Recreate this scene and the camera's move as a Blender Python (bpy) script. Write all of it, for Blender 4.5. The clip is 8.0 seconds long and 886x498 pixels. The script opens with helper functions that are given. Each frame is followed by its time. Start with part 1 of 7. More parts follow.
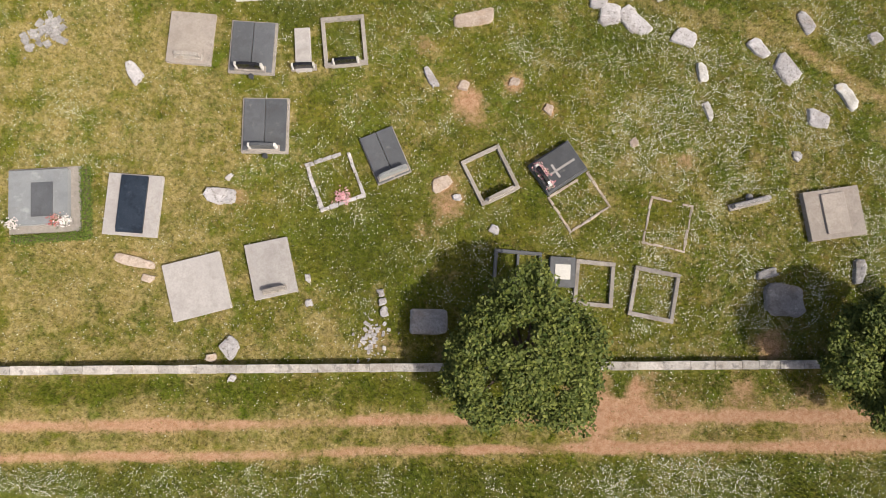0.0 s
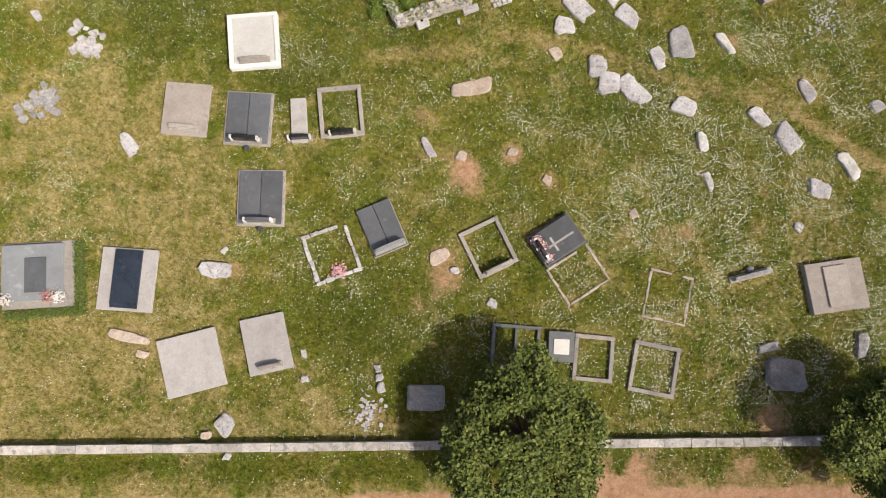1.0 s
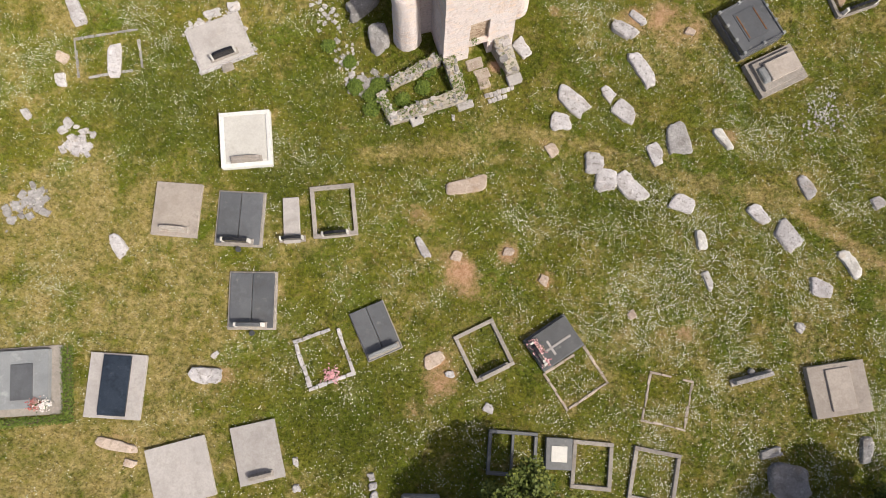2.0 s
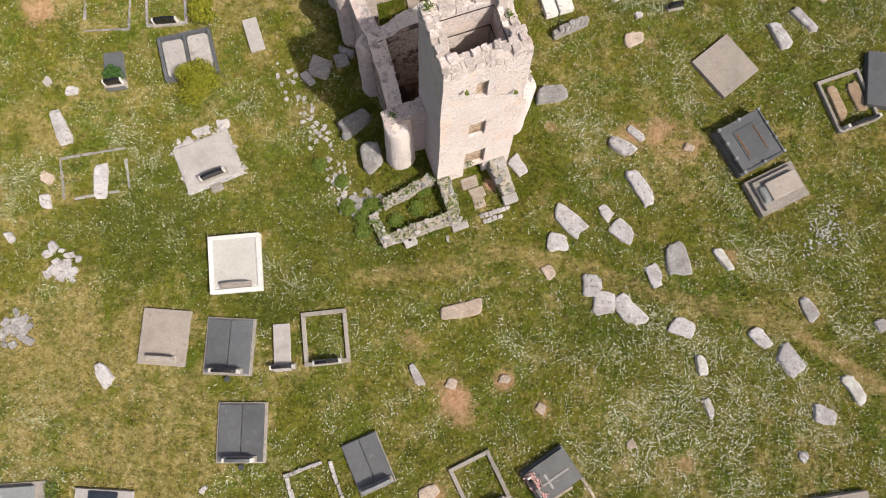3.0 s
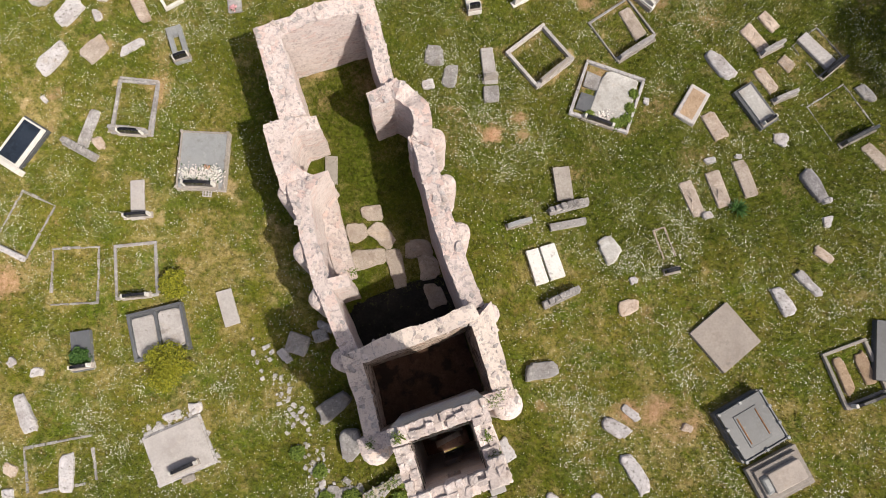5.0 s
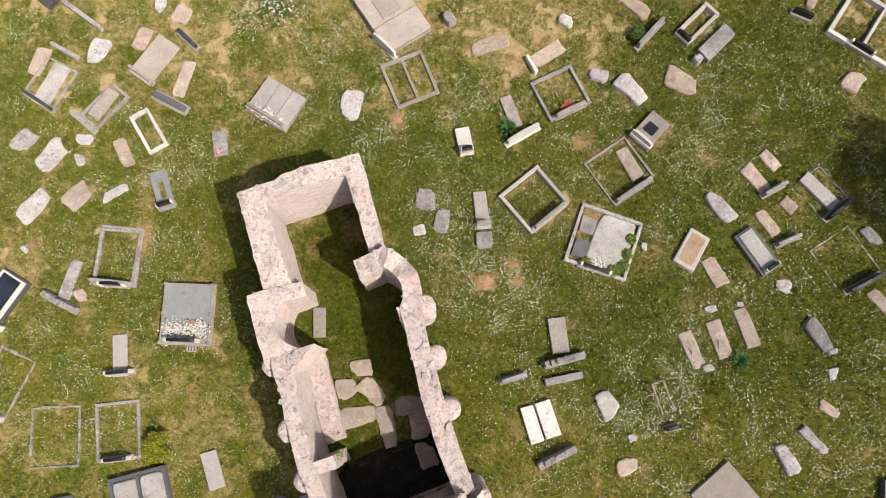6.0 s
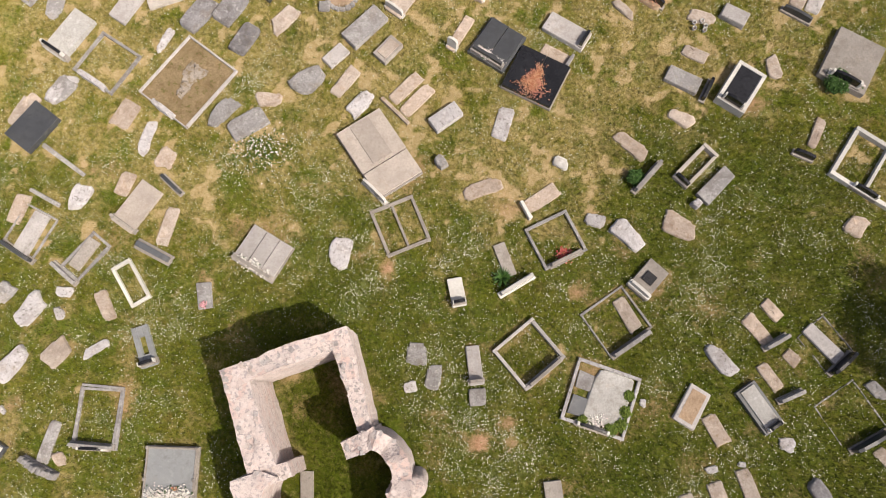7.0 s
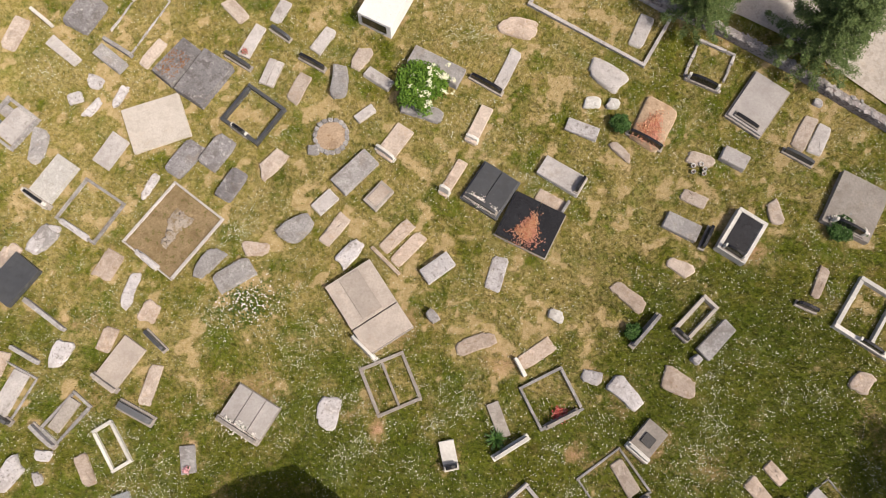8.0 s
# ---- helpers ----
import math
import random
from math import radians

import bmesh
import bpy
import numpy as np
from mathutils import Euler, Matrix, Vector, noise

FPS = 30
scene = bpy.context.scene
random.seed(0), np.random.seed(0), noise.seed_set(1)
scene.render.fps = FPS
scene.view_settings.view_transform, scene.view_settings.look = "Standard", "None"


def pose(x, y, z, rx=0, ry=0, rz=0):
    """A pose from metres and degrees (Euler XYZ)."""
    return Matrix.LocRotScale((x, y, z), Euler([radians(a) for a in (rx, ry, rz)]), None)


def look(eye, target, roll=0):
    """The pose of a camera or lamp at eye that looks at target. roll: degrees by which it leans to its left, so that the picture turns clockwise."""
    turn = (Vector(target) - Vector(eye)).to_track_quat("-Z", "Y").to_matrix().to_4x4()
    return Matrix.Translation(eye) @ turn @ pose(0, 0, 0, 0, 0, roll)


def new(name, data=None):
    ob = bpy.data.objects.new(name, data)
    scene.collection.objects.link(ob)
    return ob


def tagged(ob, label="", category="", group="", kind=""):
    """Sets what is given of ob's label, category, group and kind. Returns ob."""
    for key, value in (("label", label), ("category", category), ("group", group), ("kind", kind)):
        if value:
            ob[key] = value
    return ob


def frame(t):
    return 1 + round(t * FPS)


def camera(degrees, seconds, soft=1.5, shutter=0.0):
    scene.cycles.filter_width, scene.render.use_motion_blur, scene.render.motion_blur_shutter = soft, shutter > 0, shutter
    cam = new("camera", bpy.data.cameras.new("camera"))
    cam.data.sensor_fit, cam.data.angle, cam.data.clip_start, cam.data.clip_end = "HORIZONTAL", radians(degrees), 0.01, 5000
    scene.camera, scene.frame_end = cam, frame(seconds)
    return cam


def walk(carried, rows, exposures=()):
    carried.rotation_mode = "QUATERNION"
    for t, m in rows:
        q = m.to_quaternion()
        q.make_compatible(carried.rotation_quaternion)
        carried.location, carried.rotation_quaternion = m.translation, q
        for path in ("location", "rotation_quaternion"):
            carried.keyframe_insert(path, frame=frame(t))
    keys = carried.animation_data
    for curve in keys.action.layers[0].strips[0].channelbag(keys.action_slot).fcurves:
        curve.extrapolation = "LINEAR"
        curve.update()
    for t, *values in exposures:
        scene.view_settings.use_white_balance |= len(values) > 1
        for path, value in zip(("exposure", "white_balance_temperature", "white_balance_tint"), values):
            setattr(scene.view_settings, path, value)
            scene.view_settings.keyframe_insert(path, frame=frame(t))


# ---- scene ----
cam = camera(60.00, 8.0, soft=0.95)
walk(cam, [
    (0, pose(0.688, -3.389, 32.769, 7.136, -1.538, 5.685)),
    (0.5, pose(0.624, -2.047, 32.804, 7.086, -1.467, 5.663)),
    (1, pose(0.564, -0.363, 32.802, 7.410, -1.414, 5.634)),
    (1.5, pose(0.520, 1.329, 32.772, 8.045, -1.380, 5.582)),
    (2, pose(0.431, 3.274, 32.737, 8.767, -1.401, 5.501)),
    (2.5, pose(0.267, 5.532, 32.723, 9.287, -1.495, 5.408)),
    (3, pose(0.065, 8.298, 32.754, 9.455, -1.602, 5.335)),
    (3.5, pose(-0.088, 11.114, 32.827, 9.414, -1.632, 5.300)),
    (4, pose(-0.163, 14.247, 32.910, 9.439, -1.557, 5.291)),
    (4.5, pose(-0.162, 17.161, 32.982, 9.649, -1.392, 5.281)),
    (5, pose(-0.129, 20.285, 33.040, 9.957, -1.158, 5.240)),
    (5.5, pose(-0.112, 23.448, 33.092, 10.249, -0.940, 5.157)),
    (6, pose(-0.180, 26.694, 33.151, 10.511, -0.838, 5.043)),
    (6.5, pose(-0.300, 29.773, 33.218, 10.795, -0.857, 4.935)),
    (7, pose(-0.440, 33.112, 33.295, 11.171, -0.899, 4.864)),
    (7.5, pose(-0.527, 36.146, 33.397, 11.639, -0.872, 4.838)),
    (8, pose(-0.524, 39.464, 33.546, 12.128, -0.731, 4.850)),
], exposures=[(0.0, -0.14, 6750, 9.2), (3.0, -0.17, 6720, 9.0), (4.5, -0.15, 6750, 9.5), (6.0, -0.12, 6800, 10.4), (8.0, -0.20, 6950, 11.8)])

# ---- world and sun ----
world = bpy.data.worlds.new("sky")
scene.world = world
world.use_nodes = True
wn = world.node_tree
sky = wn.nodes.new("ShaderNodeTexSky")
sky.sky_type = "NISHITA"
sky.sun_disc = False
sky.air_density = 0.7
sky.dust_density = 5.0
sky.sun_elevation = radians(58.4)
sky.sun_rotation = radians(120.2)
wn.nodes["Background"].inputs["Strength"].default_value = 0.145
wn.links.new(sky.outputs["Color"], wn.nodes["Background"].inputs["Color"])
sun = new("sun", bpy.data.lights.new("sun", "SUN"))
sun.data.energy = 4.0
sun.data.angle = radians(0.8)
sun.data.color = (1.0, 0.95, 0.87)
sun.matrix_basis = look((0.532 * 60, -0.31 * 60, 60), (0, 0, 0))

# ---- materials ----
MATS = {}


def nodes_of(name):
    m = bpy.data.materials.new(name)
    m.use_nodes = True
    nt = m.node_tree
    return m, nt, nt.nodes["Principled BSDF"]


def noise_node(nt, scale, detail=4.0, rough=0.55, coord=None):
    n = nt.nodes.new("ShaderNodeTexNoise")
    n.inputs["Scale"].default_value = scale
    n.inputs["Detail"].default_value = detail
    n.inputs["Roughness"].default_value = rough
    if coord is not None:
        nt.links.new(coord, n.inputs["Vector"])
    return n.outputs["Fac"]


def ramp(nt, fac, lo, hi):
    n = nt.nodes.new("ShaderNodeMapRange")
    n.inputs["From Min"].default_value = lo
    n.inputs["From Max"].default_value = hi
    nt.links.new(fac, n.inputs["Value"])
    return n.outputs["Result"]


def mixc(nt, fac, a, b):
    n = nt.nodes.new("ShaderNodeMix")
    n.data_type = "RGBA"
    if isinstance(fac, float):
        n.inputs["Factor"].default_value = fac
    else:
        nt.links.new(fac, n.inputs["Factor"])
    for key, v in (("A", a), ("B", b)):
        sock = [s for s in n.inputs if s.name == key and s.type == "RGBA"][0]
        if isinstance(v, tuple):
            sock.default_value = (*v, 1)
        else:
            nt.links.new(v, sock)
    return [s for s in n.outputs if s.type == "RGBA"][0]


def maths(nt, op, a, b):
    n = nt.nodes.new("ShaderNodeMath")
    n.operation = op
    for i, v in enumerate((a, b)):
        if isinstance(v, (int, float)):
            n.inputs[i].default_value = v
        else:
            nt.links.new(v, n.inputs[i])
    return n.outputs[0]


def stone(name, c1, c2, spot=None, spot_scale=6.0, spot_at=0.62, rough=0.9, s1=0.9, s2=11.0, bump=0.35, gloss=0.3, vary=0.25):
    """Mineral surface: two tones at two scales, optional lichen or stains, fine relief."""
    m, nt, b = nodes_of(name)
    pos = nt.nodes.new("ShaderNodeNewGeometry").outputs["Position"]
    big = ramp(nt, noise_node(nt, s1, 5, 0.6, pos), 0.32, 0.68)
    fine = noise_node(nt, s2, 6, 0.65, pos)
    grain = noise_node(nt, s2 * 5, 3, 0.6, pos)
    col = mixc(nt, big, c1, c2)
    lo = tuple(v * (1 - 0.7 * vary) for v in c1)
    col = mixc(nt, maths(nt, "MULTIPLY", ramp(nt, fine, 0.56, 0.40), 0.6), col, lo)
    worn = ramp(nt, noise_node(nt, 1.9, 6, 0.68, pos), 0.50, 0.60)
    col = mixc(nt, maths(nt, "MULTIPLY", worn, min(0.9, 2.4 * vary)), col, (c1[0] * 0.70, c1[1] * 0.66, c1[2] * 0.62))
    pale = ramp(nt, noise_node(nt, 3.1, 6, 0.68, pos), 0.56, 0.66)
    col = mixc(nt, maths(nt, "MULTIPLY", pale, min(0.9, 2.0 * vary)), col, tuple(min(0.72, v * 1.28) for v in c2))
    ochre = ramp(nt, noise_node(nt, 1.3, 5, 0.65, pos), 0.58, 0.68)
    col = mixc(nt, maths(nt, "MULTIPLY", ochre, min(0.5, 1.3 * vary)), col, (c1[0] * 1.05, c1[1] * 0.88, c1[2] * 0.66))
    col = mixc(nt, maths(nt, "MULTIPLY", ramp(nt, grain, 0.5, 0.75), 0.35), col, tuple(min(0.9, v * 1.25) for v in c2))
    if spot:
        sp = maths(nt, "MULTIPLY", ramp(nt, noise_node(nt, spot_scale, 6, 0.62, pos), spot_at, spot_at + 0.09), 0.75)
        col = mixc(nt, sp, col, spot)
    oi = nt.nodes.new("ShaderNodeObjectInfo").outputs["Random"]
    hsv = nt.nodes.new("ShaderNodeHueSaturation")
    nt.links.new(maths(nt, "ADD", maths(nt, "MULTIPLY", oi, 0.3), 0.85), hsv.inputs["Value"])
    nt.links.new(col, hsv.inputs["Color"])
    nt.links.new(hsv.outputs["Color"], b.inputs["Base Color"])
    b.inputs["Roughness"].default_value = rough
    b.inputs["Diffuse Roughness"].default_value = 0.8
    b.inputs["Specular IOR Level"].default_value = gloss
    bp = nt.nodes.new("ShaderNodeBump")
    bp.inputs["Strength"].default_value = bump
    bp.inputs["Distance"].default_value = 0.03
    nt.links.new(maths(nt, "ADD", fine, maths(nt, "MULTIPLY", grain, 0.4)), bp.inputs["Height"])
    nt.links.new(bp.outputs["Normal"], b.inputs["Normal"])
    MATS[name] = m
    return m


stone("concrete_pale", (0.36, 0.335, 0.325), (0.44, 0.415, 0.40), spot=(0.31, 0.29, 0.27), spot_scale=1.6, spot_at=0.60, vary=0.10, bump=0.12)
stone("concrete_pink", (0.37, 0.325, 0.29), (0.46, 0.405, 0.36), spot=(0.25, 0.22, 0.20), spot_scale=1.8, spot_at=0.62, vary=0.12, bump=0.12)
stone("concrete_grey", (0.30, 0.27, 0.245), (0.40, 0.365, 0.33), spot=(0.20, 0.19, 0.17), spot_scale=3, spot_at=0.6, vary=0.16, bump=0.2)
stone("limestone", (0.41, 0.39, 0.395), (0.54, 0.52, 0.525), spot=(0.17, 0.155, 0.135), spot_scale=7, spot_at=0.56)
stone("limestone_pale", (0.39, 0.365, 0.355), (0.50, 0.475, 0.465), spot=(0.25, 0.23, 0.21), spot_scale=3, spot_at=0.58, vary=0.15)
stone("limestone_cream", (0.45, 0.41, 0.37), (0.53, 0.49, 0.45), spot=(0.30, 0.27, 0.22), spot_scale=4, spot_at=0.66, vary=0.12, bump=0.2)
stone("limestone_grey", (0.25, 0.238, 0.235), (0.38, 0.365, 0.36), spot=(0.52, 0.505, 0.48), spot_scale=6, spot_at=0.60)
stone("limestone_dark", (0.18, 0.17, 0.175), (0.28, 0.27, 0.275), spot=(0.44, 0.425, 0.41), spot_scale=5, spot_at=0.58, vary=0.33)
stone("sandstone", (0.42, 0.34, 0.28), (0.53, 0.445, 0.38), spot=(0.33, 0.24, 0.16), spot_scale=4, spot_at=0.58)
stone("sandstone_pale", (0.41, 0.345, 0.295), (0.51, 0.44, 0.385), spot=(0.32, 0.26, 0.21), spot_scale=6, spot_at=0.62)
stone("marble", (0.54, 0.52, 0.49), (0.65, 0.635, 0.60), spot=(0.42, 0.40, 0.36), spot_scale=3, spot_at=0.64, rough=0.5, vary=0.07, bump=0.06, gloss=0.45)
stone("marble_white", (0.66, 0.655, 0.64), (0.76, 0.755, 0.74), spot=(0.46, 0.45, 0.42), spot_scale=4, spot_at=0.62, rough=0.5, vary=0.06, bump=0.06, gloss=0.45)
stone("marble_worn", (0.64, 0.63, 0.61), (0.76, 0.75, 0.73), spot=(0.34, 0.32, 0.29), spot_scale=5, spot_at=0.57, rough=0.7, vary=0.12, bump=0.2)
stone("marble_rough", (0.47, 0.455, 0.435), (0.60, 0.585, 0.56), spot=(0.34, 0.31, 0.26), spot_scale=8, spot_at=0.63)
stone("granite_grey", (0.095, 0.10, 0.11), (0.135, 0.14, 0.15), spot=(0.19, 0.19, 0.185), spot_scale=2.5, spot_at=0.62, rough=0.42, s2=60, vary=0.15, bump=0.03, gloss=0.5)
stone("granite_dark", (0.05, 0.053, 0.06), (0.08, 0.084, 0.09), spot=(0.13, 0.13, 0.125), spot_scale=2.5, spot_at=0.64, rough=0.38, s2=60, vary=0.15, bump=0.03, gloss=0.5)
stone("granite_light", (0.26, 0.27, 0.28), (0.34, 0.35, 0.35), spot=(0.20, 0.20, 0.20), spot_scale=3, spot_at=0.6, rough=0.45, s2=60, vary=0.14, bump=0.03, gloss=0.5)
stone("granite_polished", (0.20, 0.21, 0.22), (0.27, 0.28, 0.285), spot=(0.36, 0.37, 0.37), spot_scale=1.1, spot_at=0.60, rough=0.35, s2=60, vary=0.10, bump=0.02, gloss=0.5)
stone("granite_black", (0.012, 0.012, 0.014), (0.022, 0.022, 0.025), spot=(0.06, 0.06, 0.06), spot_scale=3, spot_at=0.66, rough=0.25, s2=60, bump=0.02, gloss=0.5)
stone("granite_blue", (0.02, 0.028, 0.042), (0.035, 0.046, 0.065), spot=(0.07, 0.08, 0.09), spot_scale=2, spot_at=0.66, rough=0.22, s2=60, bump=0.02, gloss=0.5)
stone("soil", (0.36, 0.26, 0.175), (0.46, 0.35, 0.25), spot=(0.24, 0.16, 0.09), spot_scale=7, spot_at=0.58, bump=0.6)
stone("dry_earth", (0.23, 0.165, 0.085), (0.34, 0.255, 0.150), spot=(0.13, 0.12, 0.03), spot_scale=5, spot_at=0.56, bump=0.6)
stone("ash_pale", (0.34, 0.29, 0.24), (0.42, 0.37, 0.32), spot=(0.24, 0.18, 0.10), spot_scale=6, spot_at=0.50, bump=0.6)
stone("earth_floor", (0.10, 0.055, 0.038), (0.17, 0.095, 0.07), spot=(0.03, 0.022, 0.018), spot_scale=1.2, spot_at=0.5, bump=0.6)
stone("tower_earth", (0.30, 0.17, 0.12), (0.42, 0.26, 0.20), spot=(0.08, 0.055, 0.045), spot_scale=2.2, spot_at=0.55, bump=0.6)
stone("floor_black", (0.012, 0.011, 0.010), (0.03, 0.027, 0.022), spot=(0.07, 0.08, 0.03), spot_scale=4, spot_at=0.6, bump=0.7)
stone("rust", (0.22, 0.10, 0.045), (0.30, 0.15, 0.07), spot=(0.12, 0.06, 0.03), bump=0.3)
stone("iron", (0.05, 0.045, 0.04), (0.08, 0.07, 0.06), rough=0.6)
stone("road_dust", (0.56, 0.505, 0.45), (0.66, 0.60, 0.54), spot=(0.48, 0.42, 0.36), spot_scale=2, s1=0.4, bump=0.3)
stone("bark", (0.10, 0.075, 0.055), (0.17, 0.13, 0.10), spot=(0.06, 0.05, 0.04), bump=0.9)


def masonry(name, c1, c2, c3, lichen, cell=3.2, joint=(0.40, 0.34, 0.28), top=True, lit_top=None, stain=None, pit=0.75, plaster=None, ochre=None):
    """Rubble masonry: irregular stones in mortar, pinkish lime wash, grey lichen where rain lies."""
    m, nt, b = nodes_of(name)
    geo = nt.nodes.new("ShaderNodeNewGeometry")
    pos = geo.outputs["Position"]
    mp = nt.nodes.new("ShaderNodeMapping")
    mp.inputs["Scale"].default_value = (1.0, 1.0, 1.6)
    nt.links.new(pos, mp.inputs["Vector"])
    wob = nt.nodes.new("ShaderNodeTexNoise")
    wob.inputs["Scale"].default_value = 2.0
    nt.links.new(pos, wob.inputs["Vector"])
    add = nt.nodes.new("ShaderNodeVectorMath")
    add.operation = "MULTIPLY_ADD"
    add.inputs[1].default_value = (0.25, 0.25, 0.25)
    nt.links.new(wob.outputs["Color"], add.inputs[0])
    nt.links.new(mp.outputs["Vector"], add.inputs[2])
    vo = nt.nodes.new("ShaderNodeTexVoronoi")
    vo.inputs["Scale"].default_value = cell
    nt.links.new(add.outputs[0], vo.inputs["Vector"])
    ve = nt.nodes.new("ShaderNodeTexVoronoi")
    ve.feature = "DISTANCE_TO_EDGE"
    ve.inputs["Scale"].default_value = cell
    nt.links.new(add.outputs[0], ve.inputs["Vector"])
    sep = nt.nodes.new("ShaderNodeSeparateColor")
    nt.links.new(vo.outputs["Color"], sep.inputs["Color"])
    col = mixc(nt, sep.outputs["Red"], c1, c2)
    col = mixc(nt, ramp(nt, sep.outputs["Green"], 0.72, 0.80), col, c3)
    wash = ramp(nt, noise_node(nt, 0.55, 5, 0.6, pos), 0.42, 0.60)
    col = mixc(nt, maths(nt, "MULTIPLY", wash, 0.65), col, c2)
    edge = ramp(nt, ve.outputs["Distance"], 0.0, 0.07)
    col = mixc(nt, maths(nt, "MULTIPLY", maths(nt, "SUBTRACT", 1.0, edge), 0.12), col, joint)
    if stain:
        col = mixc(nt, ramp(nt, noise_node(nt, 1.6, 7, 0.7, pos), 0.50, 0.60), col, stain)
    fine = noise_node(nt, 9, 7, 0.7, pos)
    col = mixc(nt, maths(nt, "MULTIPLY", ramp(nt, fine, 0.50, 0.62), 0.40), col, tuple(v * 0.72 for v in c1))
    pits = ramp(nt, noise_node(nt, 7.0, 2, 0.5, pos), 0.56, 0.64)
    col = mixc(nt, maths(nt, "MULTIPLY", pits, pit), col, tuple(v * 0.46 for v in c1))
    if plaster:
        skim = ramp(nt, noise_node(nt, 0.5, 6, 0.62, pos), 0.40, 0.56)
        col = mixc(nt, maths(nt, "MULTIPLY", skim, 0.50), col, plaster)
        run = ramp(nt, noise_node(nt, 0.85, 6, 0.66, pos), 0.54, 0.68)
        col = mixc(nt, maths(nt, "MULTIPLY", run, 0.6), col, ochre)
    wv = nt.nodes.new("ShaderNodeTexWave")
    wv.bands_direction = "Z"
    wv.inputs["Scale"].default_value = 1.35
    wv.inputs["Distortion"].default_value = 5.0
    wv.inputs["Detail"].default_value = 3.0
    wv.inputs["Detail Scale"].default_value = 1.6
    nt.links.new(pos, wv.inputs["Vector"])
    bed = maths(nt, "MULTIPLY", ramp(nt, wv.outputs["Fac"], 0.22, 0.05), ramp(nt, noise_node(nt, 0.8, 4, 0.6, pos), 0.44, 0.58))
    col = mixc(nt, maths(nt, "MULTIPLY", bed, 0.12), col, tuple(v * 0.5 for v in c1))
    if top:
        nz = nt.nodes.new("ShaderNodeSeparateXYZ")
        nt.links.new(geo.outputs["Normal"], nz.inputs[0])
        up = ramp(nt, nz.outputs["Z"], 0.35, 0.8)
        # Paler up-facing colour carries the sunlit look of the wall tops.
        if lit_top:
            col = mixc(nt, up, col, lit_top)
        sp = ramp(nt, noise_node(nt, 7.0, 6, 0.7, pos), 0.52, 0.66)
        col = mixc(nt, maths(nt, "MULTIPLY", up, maths(nt, "MULTIPLY", sp, 0.8)), col, lichen)
    nt.links.new(col, b.inputs["Base Color"])
    b.inputs["Roughness"].default_value = 0.93
    b.inputs["Diffuse Roughness"].default_value = 0.8
    b.inputs["Specular IOR Level"].default_value = 0.2
    bp = nt.nodes.new("ShaderNodeBump")
    bp.inputs["Strength"].default_value = 1.0
    bp.inputs["Distance"].default_value = 0.045
    nt.links.new(maths(nt, "SUBTRACT", maths(nt, "ADD", maths(nt, "MULTIPLY", edge, 0.25), maths(nt, "MULTIPLY", fine, 1.4)), maths(nt, "MULTIPLY", maths(nt, "ADD", pits, maths(nt, "MULTIPLY", bed, 0.3)), 0.5)), bp.inputs["Height"])
    nt.links.new(bp.outputs["Normal"], b.inputs["Normal"])
    MATS[name] = m
    return m


masonry("church_wall", (0.54, 0.455, 0.43), (0.66, 0.58, 0.555), (0.60, 0.46, 0.42), (0.40, 0.365, 0.37), pit=0.34)
# Narthex shade is put into the dark sides, sunlight into pale tops; black stains besides.
masonry("shade_stain_wall", (0.40, 0.32, 0.27), (0.58, 0.47, 0.40), (0.40, 0.26, 0.20), (0.40, 0.37, 0.35), lit_top=(0.66, 0.58, 0.53), stain=(0.07, 0.052, 0.045))
masonry("tower_wall", (0.66, 0.56, 0.53), (0.78, 0.70, 0.675), (0.80, 0.64, 0.53), (0.46, 0.43, 0.42), cell=4.0, pit=0.30, plaster=(0.76, 0.70, 0.685), ochre=(0.76, 0.60, 0.49))
masonry("niche_stone", (0.48, 0.36, 0.26), (0.62, 0.49, 0.37), (0.34, 0.22, 0.15), (0.40, 0.35, 0.30), cell=5.0, pit=0.4)
masonry("low_wall", (0.34, 0.31, 0.27), (0.50, 0.45, 0.38), (0.40, 0.32, 0.25), (0.12, 0.15, 0.04), cell=4.5)
masonry("field_wall", (0.27, 0.245, 0.24), (0.42, 0.385, 0.375), (0.24, 0.20, 0.19), (0.34, 0.32, 0.32), cell=6.0)
stone("church_stone", (0.52, 0.45, 0.425), (0.65, 0.58, 0.55), spot=(0.36, 0.33, 0.32), spot_scale=6, spot_at=0.60, bump=0.6)
stone("wall_grey", (0.36, 0.33, 0.325), (0.51, 0.47, 0.46), spot=(0.20, 0.19, 0.19), spot_scale=6, spot_at=0.58, bump=0.5)
stone("boundary", (0.40, 0.37, 0.34), (0.54, 0.505, 0.47), spot=(0.20, 0.19, 0.18), spot_scale=2.6, spot_at=0.54, vary=0.25, bump=0.4)


